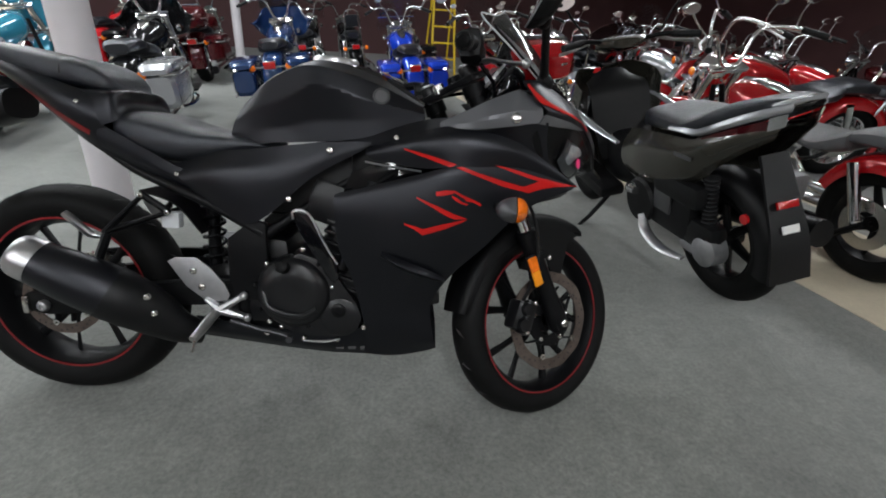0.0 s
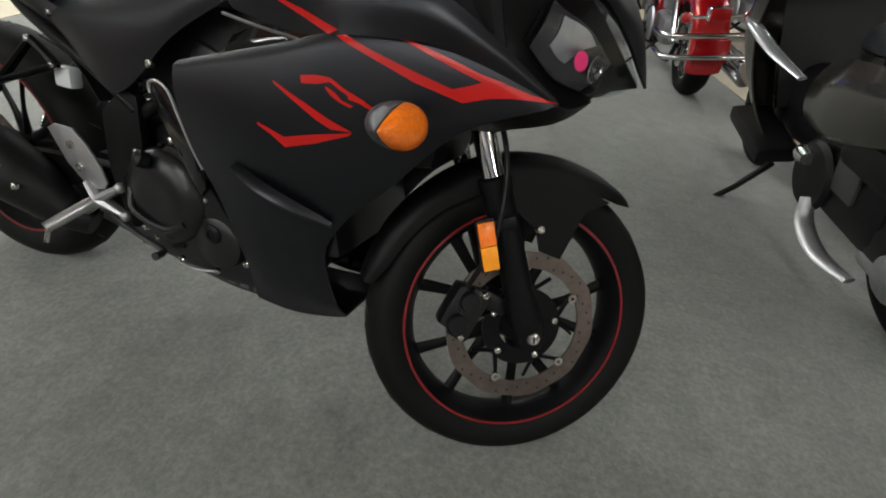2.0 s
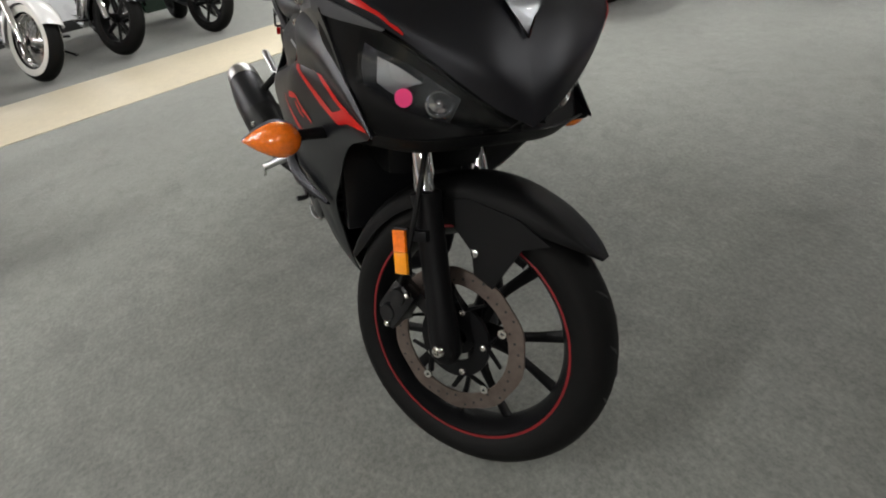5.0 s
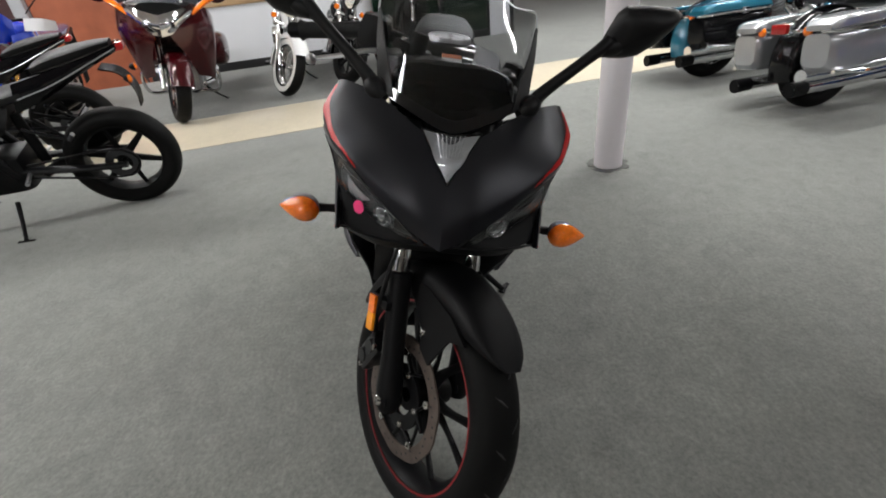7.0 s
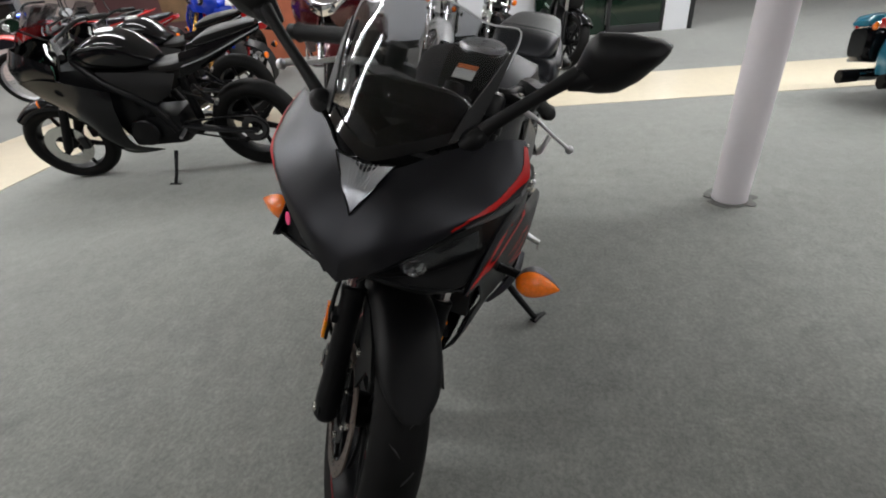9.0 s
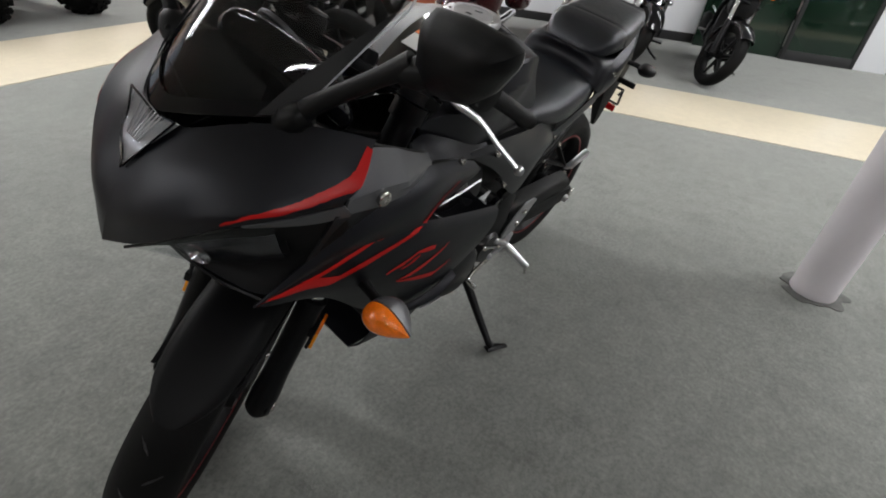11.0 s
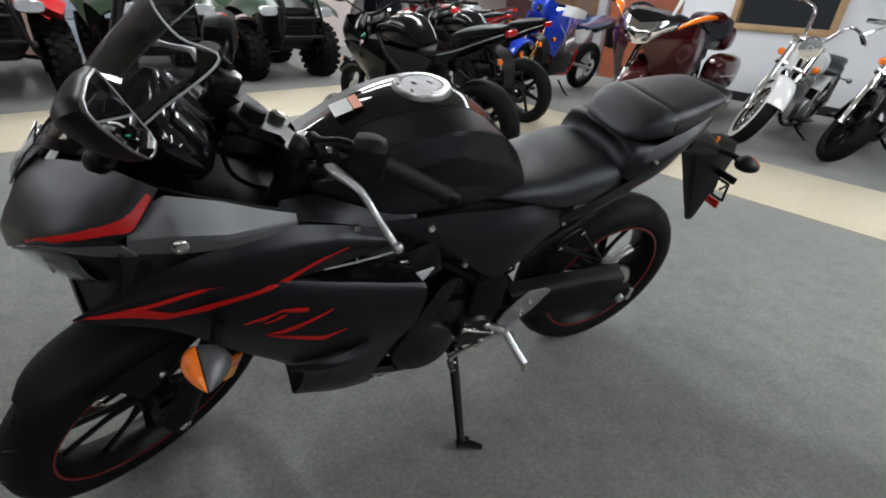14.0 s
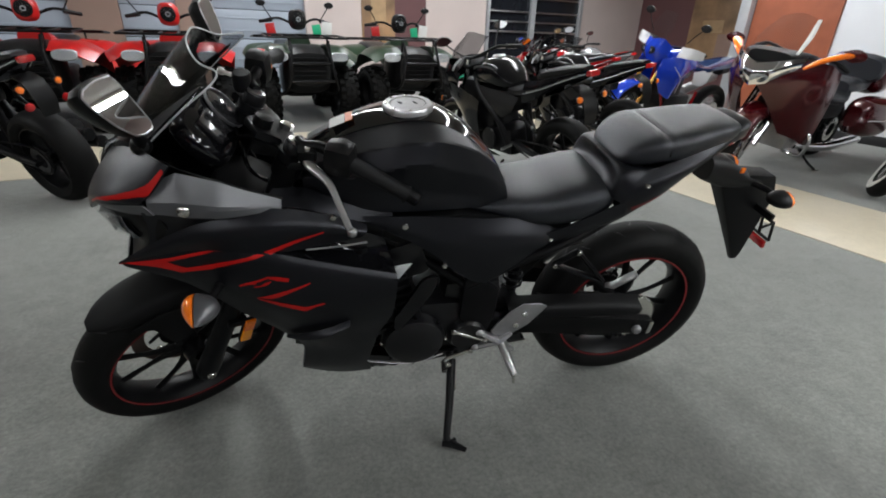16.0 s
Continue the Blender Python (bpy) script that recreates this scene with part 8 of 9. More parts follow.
    put("case", PLASTIC, en, lambda bm: (add_box(bm, (0.30, 0.135, 0.37), (0.44, 0.1, 0.2), 0.05), add_lathe(bm, [(0.11, 0.19), (0.1, 0.205), (0.001, 0.21)], Matrix.Translation((0.42, 0, 0.36)), 26), add_box(bm, (0.05, 0.13, 0.33), (0.2, 0.09, 0.14), 0.04)))
    put("block", ENGINE, en, lambda bm: add_box(bm, (0.42, 0, 0.36), (0.36, 0.24, 0.24), 0.05))
    put("cover_plate", GREYPRINT, en, lambda bm: add_box(bm, (0.26, 0.188, 0.43), (0.12, 0.012, 0.12), 0.01))
    put("bright_guard", SATIN, en, lambda bm: add_tube(bm, [(0.37, 0.21, 0.31), (0.32, 0.222, 0.25), (0.20, 0.222, 0.215), (0.07, 0.2, 0.22)], [0.02, 0.026, 0.026, 0.016], 10, 18, True, 0.4), None, "curved silver engine guard")
    put("gear_case", SATIN, en, lambda bm: (add_lathe(bm, [(0.07, 0.1), (0.07, 0.165), (0.05, 0.18), (0.001, 0.182)], Matrix.Translation((0.0, 0, 0.285)), 22), add_box(bm, (0.08, 0.14, 0.28), (0.14, 0.06, 0.09), 0.025)))
    put("air_filter", PLASTIC, en, lambda bm: add_box(bm, (0.18, 0.15, 0.50), (0.3, 0.1, 0.1), 0.03))
    put("chrome_cap", CHROME, en, lambda bm: add_tube(bm, [(0.49, 0.18, 0.38), (0.48, 0.21, 0.41), (0.42, 0.22, 0.415)], [0.02, 0.028, 0.02], 12, 10))
    put("silencer", BLACKMETAL, en, lambda bm: add_tube(bm, [(0.35, -0.13, 0.3), (0.2, -0.16, 0.32), (-0.2, -0.17, 0.38)], [0.03, 0.06, 0.055], 16))
    mf = sub("rear_mudguard", th)
    put("flap", PLASTIC, mf, lambda bm: add_panel(bm, [[(-0.09, y * 0.7, 0.70), (-0.17, y * 0.85, 0.54), (-0.235, y, 0.40), (-0.268, y * 1.1, 0.25)] for y in (-0.08, 0, 0.08)], 16, 8, 0.012), None, "long black mud flap")
    put("tag", WHITETAG, mf, lambda bm: add_box(bm, (-0.222, 0.0, 0.45), (0.006, 0.07, 0.03), 0.002, pose(0, 0, 0, 0, 20, 0)), None, "small white sticker")
    put("reflector", REDLENS, mf, lambda bm: add_box(bm, (-0.186, 0.0, 0.535), (0.012, 0.085, 0.028), 0.003, pose(0, 0, 0, 0, 25, 0)))
    put("side_reflector", REDLENS, mf, lambda bm: add_lathe(bm, [(0.02, 0.1), (0.02, 0.11), (0.001, 0.112)], Matrix.Translation((-0.12, 0, 0.47)), 16))
    put("wheel_hugger", PLASTIC, th, lambda bm: fender(bm, (0.06, r), r + 0.03, 0.075, 60, 190, 0.08))
    for ob in th.children:
        if ob.type == "MESH" and ob.name.split(".")[0] not in ("wheel_hugger", "coil"):
            for v in ob.data.vertices:
                if v.co.x < 0.12:
                    v.co.z += 0.11 * (0.12 - v.co.x) if v.co.z > 0.6 else 0.0
                    v.co.x = 0.12 + (v.co.x - 0.12) * 0.54
    stand(th, 0.86, 0.12)
    put("stand_wire", BLACKMETAL, th, lambda bm: add_tube(bm, [(0.85, 0.32, 0.055), (0.91, 0.36, 0.045), (0.94, 0.31, 0.045), (0.86, 0.27, 0.06)], 0.006, 8))
    return th


def grand_tourer(m):
    """The wine-red tourer that faces the aisle."""
    th = thing("touring_motorcycle", m, "wine-red full-dress touring motorcycle with amber-edged chrome lamps", "motorcycle")
    wb, r = 1.67, 0.32
    S, u = steer_of(wb - 0.03, r, 29, 16)
    road_wheel(th, pose(0, 0, r), r, 0.085, 0.21, BLACKMETAL, "cast", None, 6, 0.13, "rear_wheel")
    road_wheel(th, S @ pose(wb, 0, r), r, 0.066, 0.225, CHROME, "cast", None, 6, 0.15, "front_wheel")
    put("front_fender", WINE, th, lambda bm: fender(bm, (wb, r), r + 0.04, 0.1, 15, 190, 0.11), S)
    for s in LR:
        put("fork_leg", CHROME, th, lambda bm: add_tube(bm, [(wb, s * 0.12, r), (wb - 0.25, s * 0.12, r + 0.45)], 0.032, 14), S)
        put("fairing_side", WINE, th, lambda bm: add_panel(bm, [flip([(1.86, 0.04, 0.98), (1.72, 0.22, 1.06), (1.5, 0.38, 1.05), (1.3, 0.42, 0.98)], s), flip([(1.88, 0.05, 0.86), (1.72, 0.26, 0.88), (1.5, 0.41, 0.86), (1.25, 0.42, 0.82)], s), flip([(1.70, 0.14, 0.66), (1.55, 0.3, 0.64), (1.35, 0.38, 0.6), (1.15, 0.38, 0.56)], s), flip([(1.45, 0.2, 0.42), (1.32, 0.3, 0.38), (1.2, 0.33, 0.33), (1.05, 0.33, 0.3)], s)], 24, 18, 0.006))
        put("amber_signal", AMBER, th, lambda bm: add_tube(bm, flip([(1.66, 0.26, 1.0), (1.60, 0.36, 1.08), (1.48, 0.45, 1.13), (1.38, 0.48, 1.12)], s), [0.03, 0.045, 0.05, 0.03], 12, 18, True, 0.5), None, "long amber fairing signal")
        put("lamp_chrome", CHROME, th, lambda bm: add_panel(bm, [flip([(1.895, 0.0, 1.0), (1.82, 0.15, 1.04), (1.70, 0.28, 1.09)], s), flip([(1.92, 0.0, 0.92), (1.86, 0.13, 0.94), (1.72, 0.27, 1.02)], s), flip([(1.90, 0.0, 0.82), (1.84, 0.1, 0.85), (1.74, 0.2, 0.93)], s)], 14, 12, 0.006), None, "chrome headlight surround")
        lamp(th, (1.87, s * 0.07, 0.91), (1, 0.1 * s, 0), 0.055, CHROME)
        rear_mirror(th, (1.5, s * 0.4, 1.1), (1.45, s * 0.5, 1.14), WINE, (0.08, 0.05))
        sb = sub("saddlebag", th)
        put("shell", WINE, sb, lambda bm: add_shell(bm, stations([(-0.5, 0.08, 0.42, 0.66), (-0.4, 0.14, 0.34, 0.70), (-0.1, 0.16, 0.32, 0.72), (0.2, 0.12, 0.36, 0.70), (0.3, 0.06, 0.44, 0.64)], 16), 20, 0.6, s * 0.33))
        put("trim", CHROME, sb, lambda bm: add_tube(bm, [(-0.45, s * 0.42, 0.52), (-0.1, s * 0.495, 0.52), (0.22, s * 0.45, 0.52)], 0.008, 8, 14))
        put("exhaust", CHROME, th, lambda bm: add_tube(bm, [(1.0, s * 0.2, 0.26), (0.5, s * 0.26, 0.22), (-0.3, s * 0.27, 0.24)], [0.03, 0.045, 0.05], 14, 16))
        put("grip", GRIP, th, lambda bm: add_tube(bm, flip([(1.18, 0.3, 1.08), (1.06, 0.4, 1.03)], s), 0.019, 12), S)
        put("engine_guard", CHROME, th, lambda bm: add_tube(bm, flip([(1.2, 0.15, 0.5), (1.18, 0.36, 0.42), (1.12, 0.34, 0.22), (1.05, 0.15, 0.2)], s), 0.018, 10, 18))
    put("windshield", LENS, th, lambda bm: add_panel(bm, [[(1.72, -0.22, 1.1), (1.78, 0, 1.1), (1.72, 0.22, 1.1)], [(1.58, -0.2, 1.24), (1.64, 0, 1.27), (1.58, 0.2, 1.24)], [(1.46, -0.16, 1.36), (1.5, 0, 1.4), (1.46, 0.16, 1.36)]], 16, 10, 0.005))
    put("shield_edge", WHITETAG, th, lambda bm: add_tube(bm, [(1.72, 0.2, 1.1), (1.6, 0.19, 1.23), (1.47, 0.15, 1.36)], [0.012, 0.02, 0.016], 8, 12, True, 0.35), None, "bright edge of the windshield")
    put("dash", PLASTIC, th, lambda bm: add_shell(bm, stations([(1.74, 0.18, 1.0, 1.1), (1.55, 0.32, 0.95, 1.12), (1.38, 0.34, 0.92, 1.06), (1.28, 0.28, 0.9, 1.0)], 12), 18, 0.6))
    put("tank", WINE, th, lambda bm: add_shell(bm, stations([(0.62, 0.12, 0.68, 0.80), (0.8, 0.2, 0.66, 0.9), (1.05, 0.23, 0.66, 0.97), (1.28, 0.2, 0.7, 0.98)], 16), 20, 0.7))
    put("rider_seat", VINYL, th, lambda bm: add_shell(bm, stations([(0.72, 0.12, 0.66, 0.72), (0.5, 0.2, 0.62, 0.71), (0.3, 0.22, 0.62, 0.72), (0.22, 0.2, 0.66, 0.78)], 14), 18, 0.65))
    put("pillion_seat", VINYL, th, lambda bm: add_shell(bm, stations([(0.26, 0.17, 0.7, 0.84), (0.1, 0.2, 0.72, 0.87), (-0.12, 0.2, 0.74, 0.87), (-0.2, 0.18, 0.78, 1.0)], 14), 18, 0.65))
    tk = sub("top_case", th)
    put("shell", WINE, tk, lambda bm: add_shell(bm, stations([(-0.66, 0.14, 0.74, 0.90), (-0.55, 0.24, 0.70, 0.98), (-0.32, 0.27, 0.70, 1.02), (-0.2, 0.22, 0.74, 1.0)], 14), 20, 0.6))
    put("back_rest", VINYL, tk, lambda bm: add_shell(bm, stations([(-0.24, 0.24, 0.84, 1.08), (-0.18, 0.26, 0.82, 1.1), (-0.1, 0.24, 0.84, 1.06)], 10), 18, 0.6))
    put("engine", SATIN, th, lambda bm: (add_box(bm, (0.85, 0, 0.35), (0.5, 0.34, 0.3), 0.06), add_lathe(bm, [(0.13, 0.2), (0.11, 0.22), (0.001, 0.225)], Matrix.Translation((0.9, 0, 0.36)), 24)))
    put("body_core", PLASTIC, th, lambda bm: add_box(bm, (0.7, 0, 0.58), (1.3, 0.3, 0.24), 0.06))
    put("handlebar", BLACKMETAL, th, lambda bm: add_tube(bm, [(1.06, -0.4, 1.03), (1.2, -0.28, 1.09), (1.3, 0, 1.06), (1.2, 0.28, 1.09), (1.06, 0.4, 1.03)], 0.014, 10, 20), S)
    stand(th, 0.8, 0.2)
    return th


def adventure(m):
    th = thing("adventure_motorcycle", m, "tall blue and white adventure motorcycle with gold forks", "motorcycle")
    wb, rf, rr = 1.56, 0.34, 0.32
    S, u = steer_of(wb - 0.03, rf, 27, 12)
    road_wheel(th, pose(0, 0, rr), rr, 0.075, 0.225, BLACKMETAL, "wire", None, 6, 0.12, "rear_wheel")
    road_wheel(th, S @ pose(wb, 0, rf), rf, 0.048, 0.265, BLACKMETAL, "wire", None, 6, 0.15, "front_wheel")
    put("front_fender", BLUEPAINT, th, lambda bm: fender(bm, (wb, rf), rf + 0.06, 0.07, 25, 140, 0.03), S)
    for s in LR:
        put("fork_leg", GOLD, th, lambda bm: add_tube(bm, [(wb, s * 0.1, rf), (wb - 0.34, s * 0.1, rf + 0.66)], 0.026, 12), S)
        put("hand_guard", WHITEPAINT, th, lambda bm: add_panel(bm, [flip([(1.22, 0.2, 1.16), (1.2, 0.34, 1.18), (1.1, 0.43, 1.16)], s), flip([(1.24, 0.2, 1.05), (1.22, 0.34, 1.07), (1.1, 0.44, 1.08)], s)], 10, 6, 0.006), S)
        put("radiator_shroud", BLUEPAINT, th, lambda bm: add_panel(bm, [flip([(0.8, 0.15, 0.98), (1.05, 0.2, 1.02), (1.35, 0.15, 1.0)], s), flip([(0.85, 0.18, 0.86), (1.1, 0.25, 0.85), (1.38, 0.17, 0.84)], s), flip([(1.0, 0.17, 0.6), (1.12, 0.23, 0.56), (1.25, 0.18, 0.62)], s)], 16, 12, 0.006))
        put("white_flash", WHITEPAINT, th, lambda bm: add_tube(bm, flip([(1.02, 0.225, 0.62), (1.06, 0.255, 0.8), (1.2, 0.235, 0.93)], s), [0.006, 0.014, 0.006], 8, 12, True, 0.3))
        put("side_panel", WHITEPAINT, th, lambda bm: add_panel(bm, [flip([(0.3, 0.12, 0.88), (0.5, 0.14, 0.86), (0.7, 0.14, 0.84)], s), flip([(0.4, 0.14, 0.7), (0.52, 0.16, 0.68), (0.66, 0.15, 0.7)], s)], 10, 6, 0.006))
        put("nose", BLUEPAINT, th, lambda bm: add_panel(bm, [flip([(1.44, 0.0, 1.18), (1.38, 0.1, 1.2), (1.25, 0.15, 1.12)], s), flip([(1.5, 0.0, 1.06), (1.42, 0.11, 1.06), (1.28, 0.16, 1.02)], s), flip([(1.42, 0.0, 0.95), (1.36, 0.1, 0.94), (1.26, 0.14, 0.94)], s)], 12, 10, 0.006))
        rear_mirror(th, tuple(S @ Vector((1.18, s * 0.22, 1.2))), tuple(S @ Vector((1.2, s * 0.36, 1.4))), PLASTIC, (0.06, 0.04))
        lamp(th, (1.46, s * 0.05, 1.07), (1, 0, 0), 0.04, PLASTIC)
        put("frame", REDPAINT, th, lambda bm: add_tube(bm, flip([(1.2, 0.05, 0.95), (1.0, 0.12, 0.4), (0.6, 0.14, 0.3), (0.5, 0.13, 0.6)], s), 0.018, 8, 16))
    put("windshield", LENS, th, lambda bm: add_panel(bm, [[(1.42, y, 1.17), (1.34, y, 1.32), (1.27, y * 0.7, 1.46)] for y in (-0.14, 0, 0.14)], 10, 10, 0.005))
    put("tank", BLUEPAINT, th, lambda bm: add_shell(bm, stations([(0.62, 0.1, 0.84, 0.94), (0.75, 0.16, 0.82, 1.05), (0.95, 0.18, 0.84, 1.1), (1.15, 0.13, 0.9, 1.06)], 16), 20, 0.7))
    put("seat", NAVY, th, lambda bm: add_shell(bm, stations([(0.68, 0.1, 0.84, 0.92), (0.45, 0.15, 0.82, 0.9), (0.22, 0.15, 0.85, 0.94), (-0.1, 0.13, 0.89, 0.98), (-0.28, 0.08, 0.92, 0.98)], 18), 18, 0.6))
    put("tail", PLASTIC, th, lambda bm: add_shell(bm, stations([(0.1, 0.1, 0.78, 0.88), (-0.2, 0.09, 0.84, 0.92), (-0.45, 0.05, 0.88, 0.93)], 12), 16, 0.6))
    put("flap", PLASTIC, th, lambda bm: add_panel(bm, [[(-0.36, y, 0.9), (-0.46, y, 0.7), (-0.5, y, 0.56)] for y in (-0.07, 0, 0.07)], 8, 5, 0.01))
    put("engine", ENGINE, th, lambda bm: (add_box(bm, (0.82, 0, 0.42), (0.46, 0.3, 0.3), 0.05), add_box(bm, (0.92, 0, 0.66), (0.26, 0.26, 0.26), 0.04)))
    put("swingarm", SATIN, th, lambda bm: [add_tube(bm, flip([(0.55, 0.1, 0.42), (0.0, 0.12, 0.32)], s), 0.034, 10, 0, True, 0.6) for s in LR])
    put("silencer", SATIN, th, lambda bm: add_tube(bm, [(0.4, -0.16, 0.52), (-0.2, -0.2, 0.7)], 0.06, 16))
    put("handlebar", BLACKMETAL, th, lambda bm: add_tube(bm, [(1.02, -0.42, 1.12), (1.12, -0.2, 1.14), (1.16, 0, 1.1), (1.12, 0.2, 1.14), (1.02, 0.42, 1.12)], 0.014, 10, 20), S)
    stand(th, 0.7, 0.12)
    return th


def dirt_bike(m, label, paint):
    th = thing("dirt_bike", m, label, "motorcycle")
    wb, rf, rr = 1.48, 0.345, 0.325
    S, u = steer_of(wb - 0.03, rf, 27, 10)
    for nm, mm, r, h in (("rear_wheel", pose(0, 0, rr), rr, 0.055), ("front_wheel", S @ pose(wb, 0, rf), rf, 0.042)):
        road_wheel(th, mm, r, h, r - 0.07, SATIN, "wire", None, 6, 0.11, nm)
    put("front_fender", paint, th, lambda bm: fender(bm, (wb, rf + 0.16), rf + 0.03, 0.07, 35, 125, 0.02), S)
    for s in LR:
        put("fork_leg", SATIN, th, lambda bm: add_tube(bm, [(wb, s * 0.1, rf), (wb - 0.34, s * 0.1, rf + 0.66)], 0.025, 12), S)
        put("shroud", paint, th, lambda bm: add_panel(bm, [flip([(0.75, 0.1, 0.92), (1.0, 0.16, 0.97), (1.18, 0.18, 0.92)], s), flip([(0.8, 0.12, 0.78), (1.0, 0.17, 0.74), (1.1, 0.18, 0.68)], s)], 12, 8, 0.006))
        put("number_plate", WHITEPAINT, th, lambda bm: add_panel(bm, [flip([(0.1, 0.1, 0.86), (0.4, 0.11, 0.86)], s), flip([(0.2, 0.13, 0.68), (0.42, 0.12, 0.66)], s)], 8, 6, 0.006))
        put("frame", SATIN, th, lambda bm: add_tube(bm, flip([(1.15, 0.05, 0.92), (1.0, 0.1, 0.36), (0.55, 0.12, 0.32), (0.5, 0.1, 0.7)], s), 0.018, 8, 16))
    put("tail_fender", paint, th, lambda bm: add_panel(bm, [[(0.3, y, 0.86), (0.0, y, 0.9), (-0.45, y * 0.7, 1.0)] for y in (-0.09, 0, 0.09)], 12, 6, 0.008))
    put("front_plate", WHITEPAINT, th, lambda bm: add_box(bm, (1.24, 0, 1.0), (0.03, 0.2, 0.2), 0.01, pose(0, 0, 0, 0, -20, 0)), S)
    put("seat", VINYL, th, lambda bm: add_shell(bm, stations([(0.9, 0.06, 0.9, 0.98), (0.6, 0.075, 0.86, 0.93), (0.1, 0.075, 0.88, 0.95), (-0.15, 0.06, 0.92, 0.96)], 12), 16, 0.6))
    put("engine", ENGINE, th, lambda bm: (add_box(bm, (0.78, 0, 0.42), (0.36, 0.22, 0.26), 0.05), add_box(bm, (0.85, 0, 0.62), (0.16, 0.16, 0.24), 0.03)))
    put("swingarm", SATIN, th, lambda bm: [add_tube(bm, flip([(0.5, 0.08, 0.42), (0.0, 0.1, 0.325)], s), 0.028, 8, 0, True, 0.6) for s in LR])
    put("handlebar", BLACKMETAL, th, lambda bm: add_tube(bm, [(0.98, -0.4, 1.1), (1.1, -0.18, 1.14), (1.12, 0, 1.08), (1.1, 0.18, 1.14), (0.98, 0.4, 1.1)], 0.014, 10, 20), S)
    stand(th, 0.66, 0.1)
    return th


def knobby(r, half, rim):
    bm = B()
    for k in range(22):
        for j, y in enumerate((-0.75, -0.28, 0.28, 0.75)):
            a = 2 * math.pi * (k + 0.5 * (j % 2)) / 22
            rr = r - (0.022 if abs(y) > 0.5 else 0.004)
            add_box(bm, (rr * math.cos(a), y * half, rr * math.sin(a)), (0.03, half * 0.38, 0.045), 0.0, pose(0, 0, 0, 0, -math.degrees(a), 0))
    return bm


def atv(m, label, paint, tag=False, accent=None):
    th = thing("quad_bike", m, label, "quad bike", "quads along the shutters")
    wb, r = 1.26, 0.31
    for x, nm in ((0, "rear_wheel"), (wb, "front_wheel")):
        for s in LR:
            w = sub(nm, th, pose(x, s * 0.44, r, 0, 0, 4 if x else 0))
            part("tyre", make_tyre(r, 0.115 if x else 0.135, 0.155, 36), RUBBER, w)
            tagged(part("knob_tread", knobby(r, 0.115 if x else 0.135, 0.155), RUBBER, w), kind="stuff")
            put("rim", BLACKMETAL, w, lambda bm: add_lathe(bm, [(0.16, 0.09), (0.14, 0.08), (0.12, 0.02), (0.03, 0.03), (0.03, -0.03), (0.12, -0.02), (0.14, -0.08), (0.16, -0.09)], None, 24, True))
    for s in LR:
        put("front_fender", paint, th, lambda bm: add_panel(bm, [flip([(1.66, 0.2, 0.78), (1.5, 0.22, 0.86), (1.15, 0.22, 0.84), (0.9, 0.2, 0.70)], s), flip([(1.66, 0.36, 0.76), (1.5, 0.42, 0.83), (1.15, 0.46, 0.82), (0.86, 0.44, 0.62)], s), flip([(1.62, 0.52, 0.68), (1.48, 0.57, 0.75), (1.15, 0.58, 0.74), (0.84, 0.56, 0.52)], s)], 16, 10, 0.006))
        put("rear_fender", paint, th, lambda bm: add_panel(bm, [flip([(0.45, 0.16, 0.72), (0.1, 0.2, 0.84), (-0.35, 0.2, 0.80)], s), flip([(0.45, 0.4, 0.62), (0.1, 0.5, 0.8), (-0.35, 0.48, 0.76)], s), flip([(0.45, 0.52, 0.5), (0.1, 0.58, 0.7), (-0.33, 0.56, 0.66)], s)], 14, 8, 0.006))
        hl = sub("headlight", th)
        put("reflector", PALELAMP, hl, lambda bm: add_shell(bm, [(1.60, 0.09, 0.70, 0.79), (1.66, 0.1, 0.69, 0.79), (1.68, 0.09, 0.70, 0.78)], 16, 0.7, s * 0.32))
        put("lens", LENS, hl, lambda bm: add_shell(bm, [(1.682, 0.098, 0.692, 0.788), (1.70, 0.08, 0.705, 0.775), (1.705, 0.04, 0.72, 0.76)], 16, 0.7, s * 0.32))
        put("floorboard", PLASTIC, th, lambda bm: add_box(bm, (0.62, s * 0.38, 0.34), (0.5, 0.24, 0.04), 0.012))
        put("grip", GRIP, th, lambda bm: add_tube(bm, flip([(0.98, 0.27, 1.1), (0.9, 0.4, 1.08)], s), 0.019, 10))
        put("suspension_arm", BLACKMETAL, th, lambda bm: add_tube(bm, flip([(1.2, 0.1, 0.34), (1.26, 0.36, 0.3)], s), 0.018, 8))
        rear_mirror(th, (0.98, s * 0.28, 1.12), (1.0, s * 0.38, 1.27), PLASTIC, (0.05, 0.035))
    rk = sub("front_rack", th)
    for p in ([(1.7, -0.42, 0.93), (1.7, 0.42, 0.93)], [(1.2, -0.42, 0.95), (1.2, 0.42, 0.95)], [(1.7, -0.42, 0.93), (1.2, -0.42, 0.95)], [(1.7, 0.42, 0.93), (1.2, 0.42, 0.95)], *[[(1.7, y, 0.93), (1.2, y, 0.95)] for y in (-0.25, -0.08, 0.08, 0.25)], [(1.65, -0.2, 0.8), (1.65, -0.2, 0.93)], [(1.65, 0.2, 0.8), (1.65, 0.2, 0.93)]):
        put("bar", BLACKMETAL, rk, lambda bm: add_tube(bm, p, 0.011, 8))
    rk = sub("rear_rack", th)
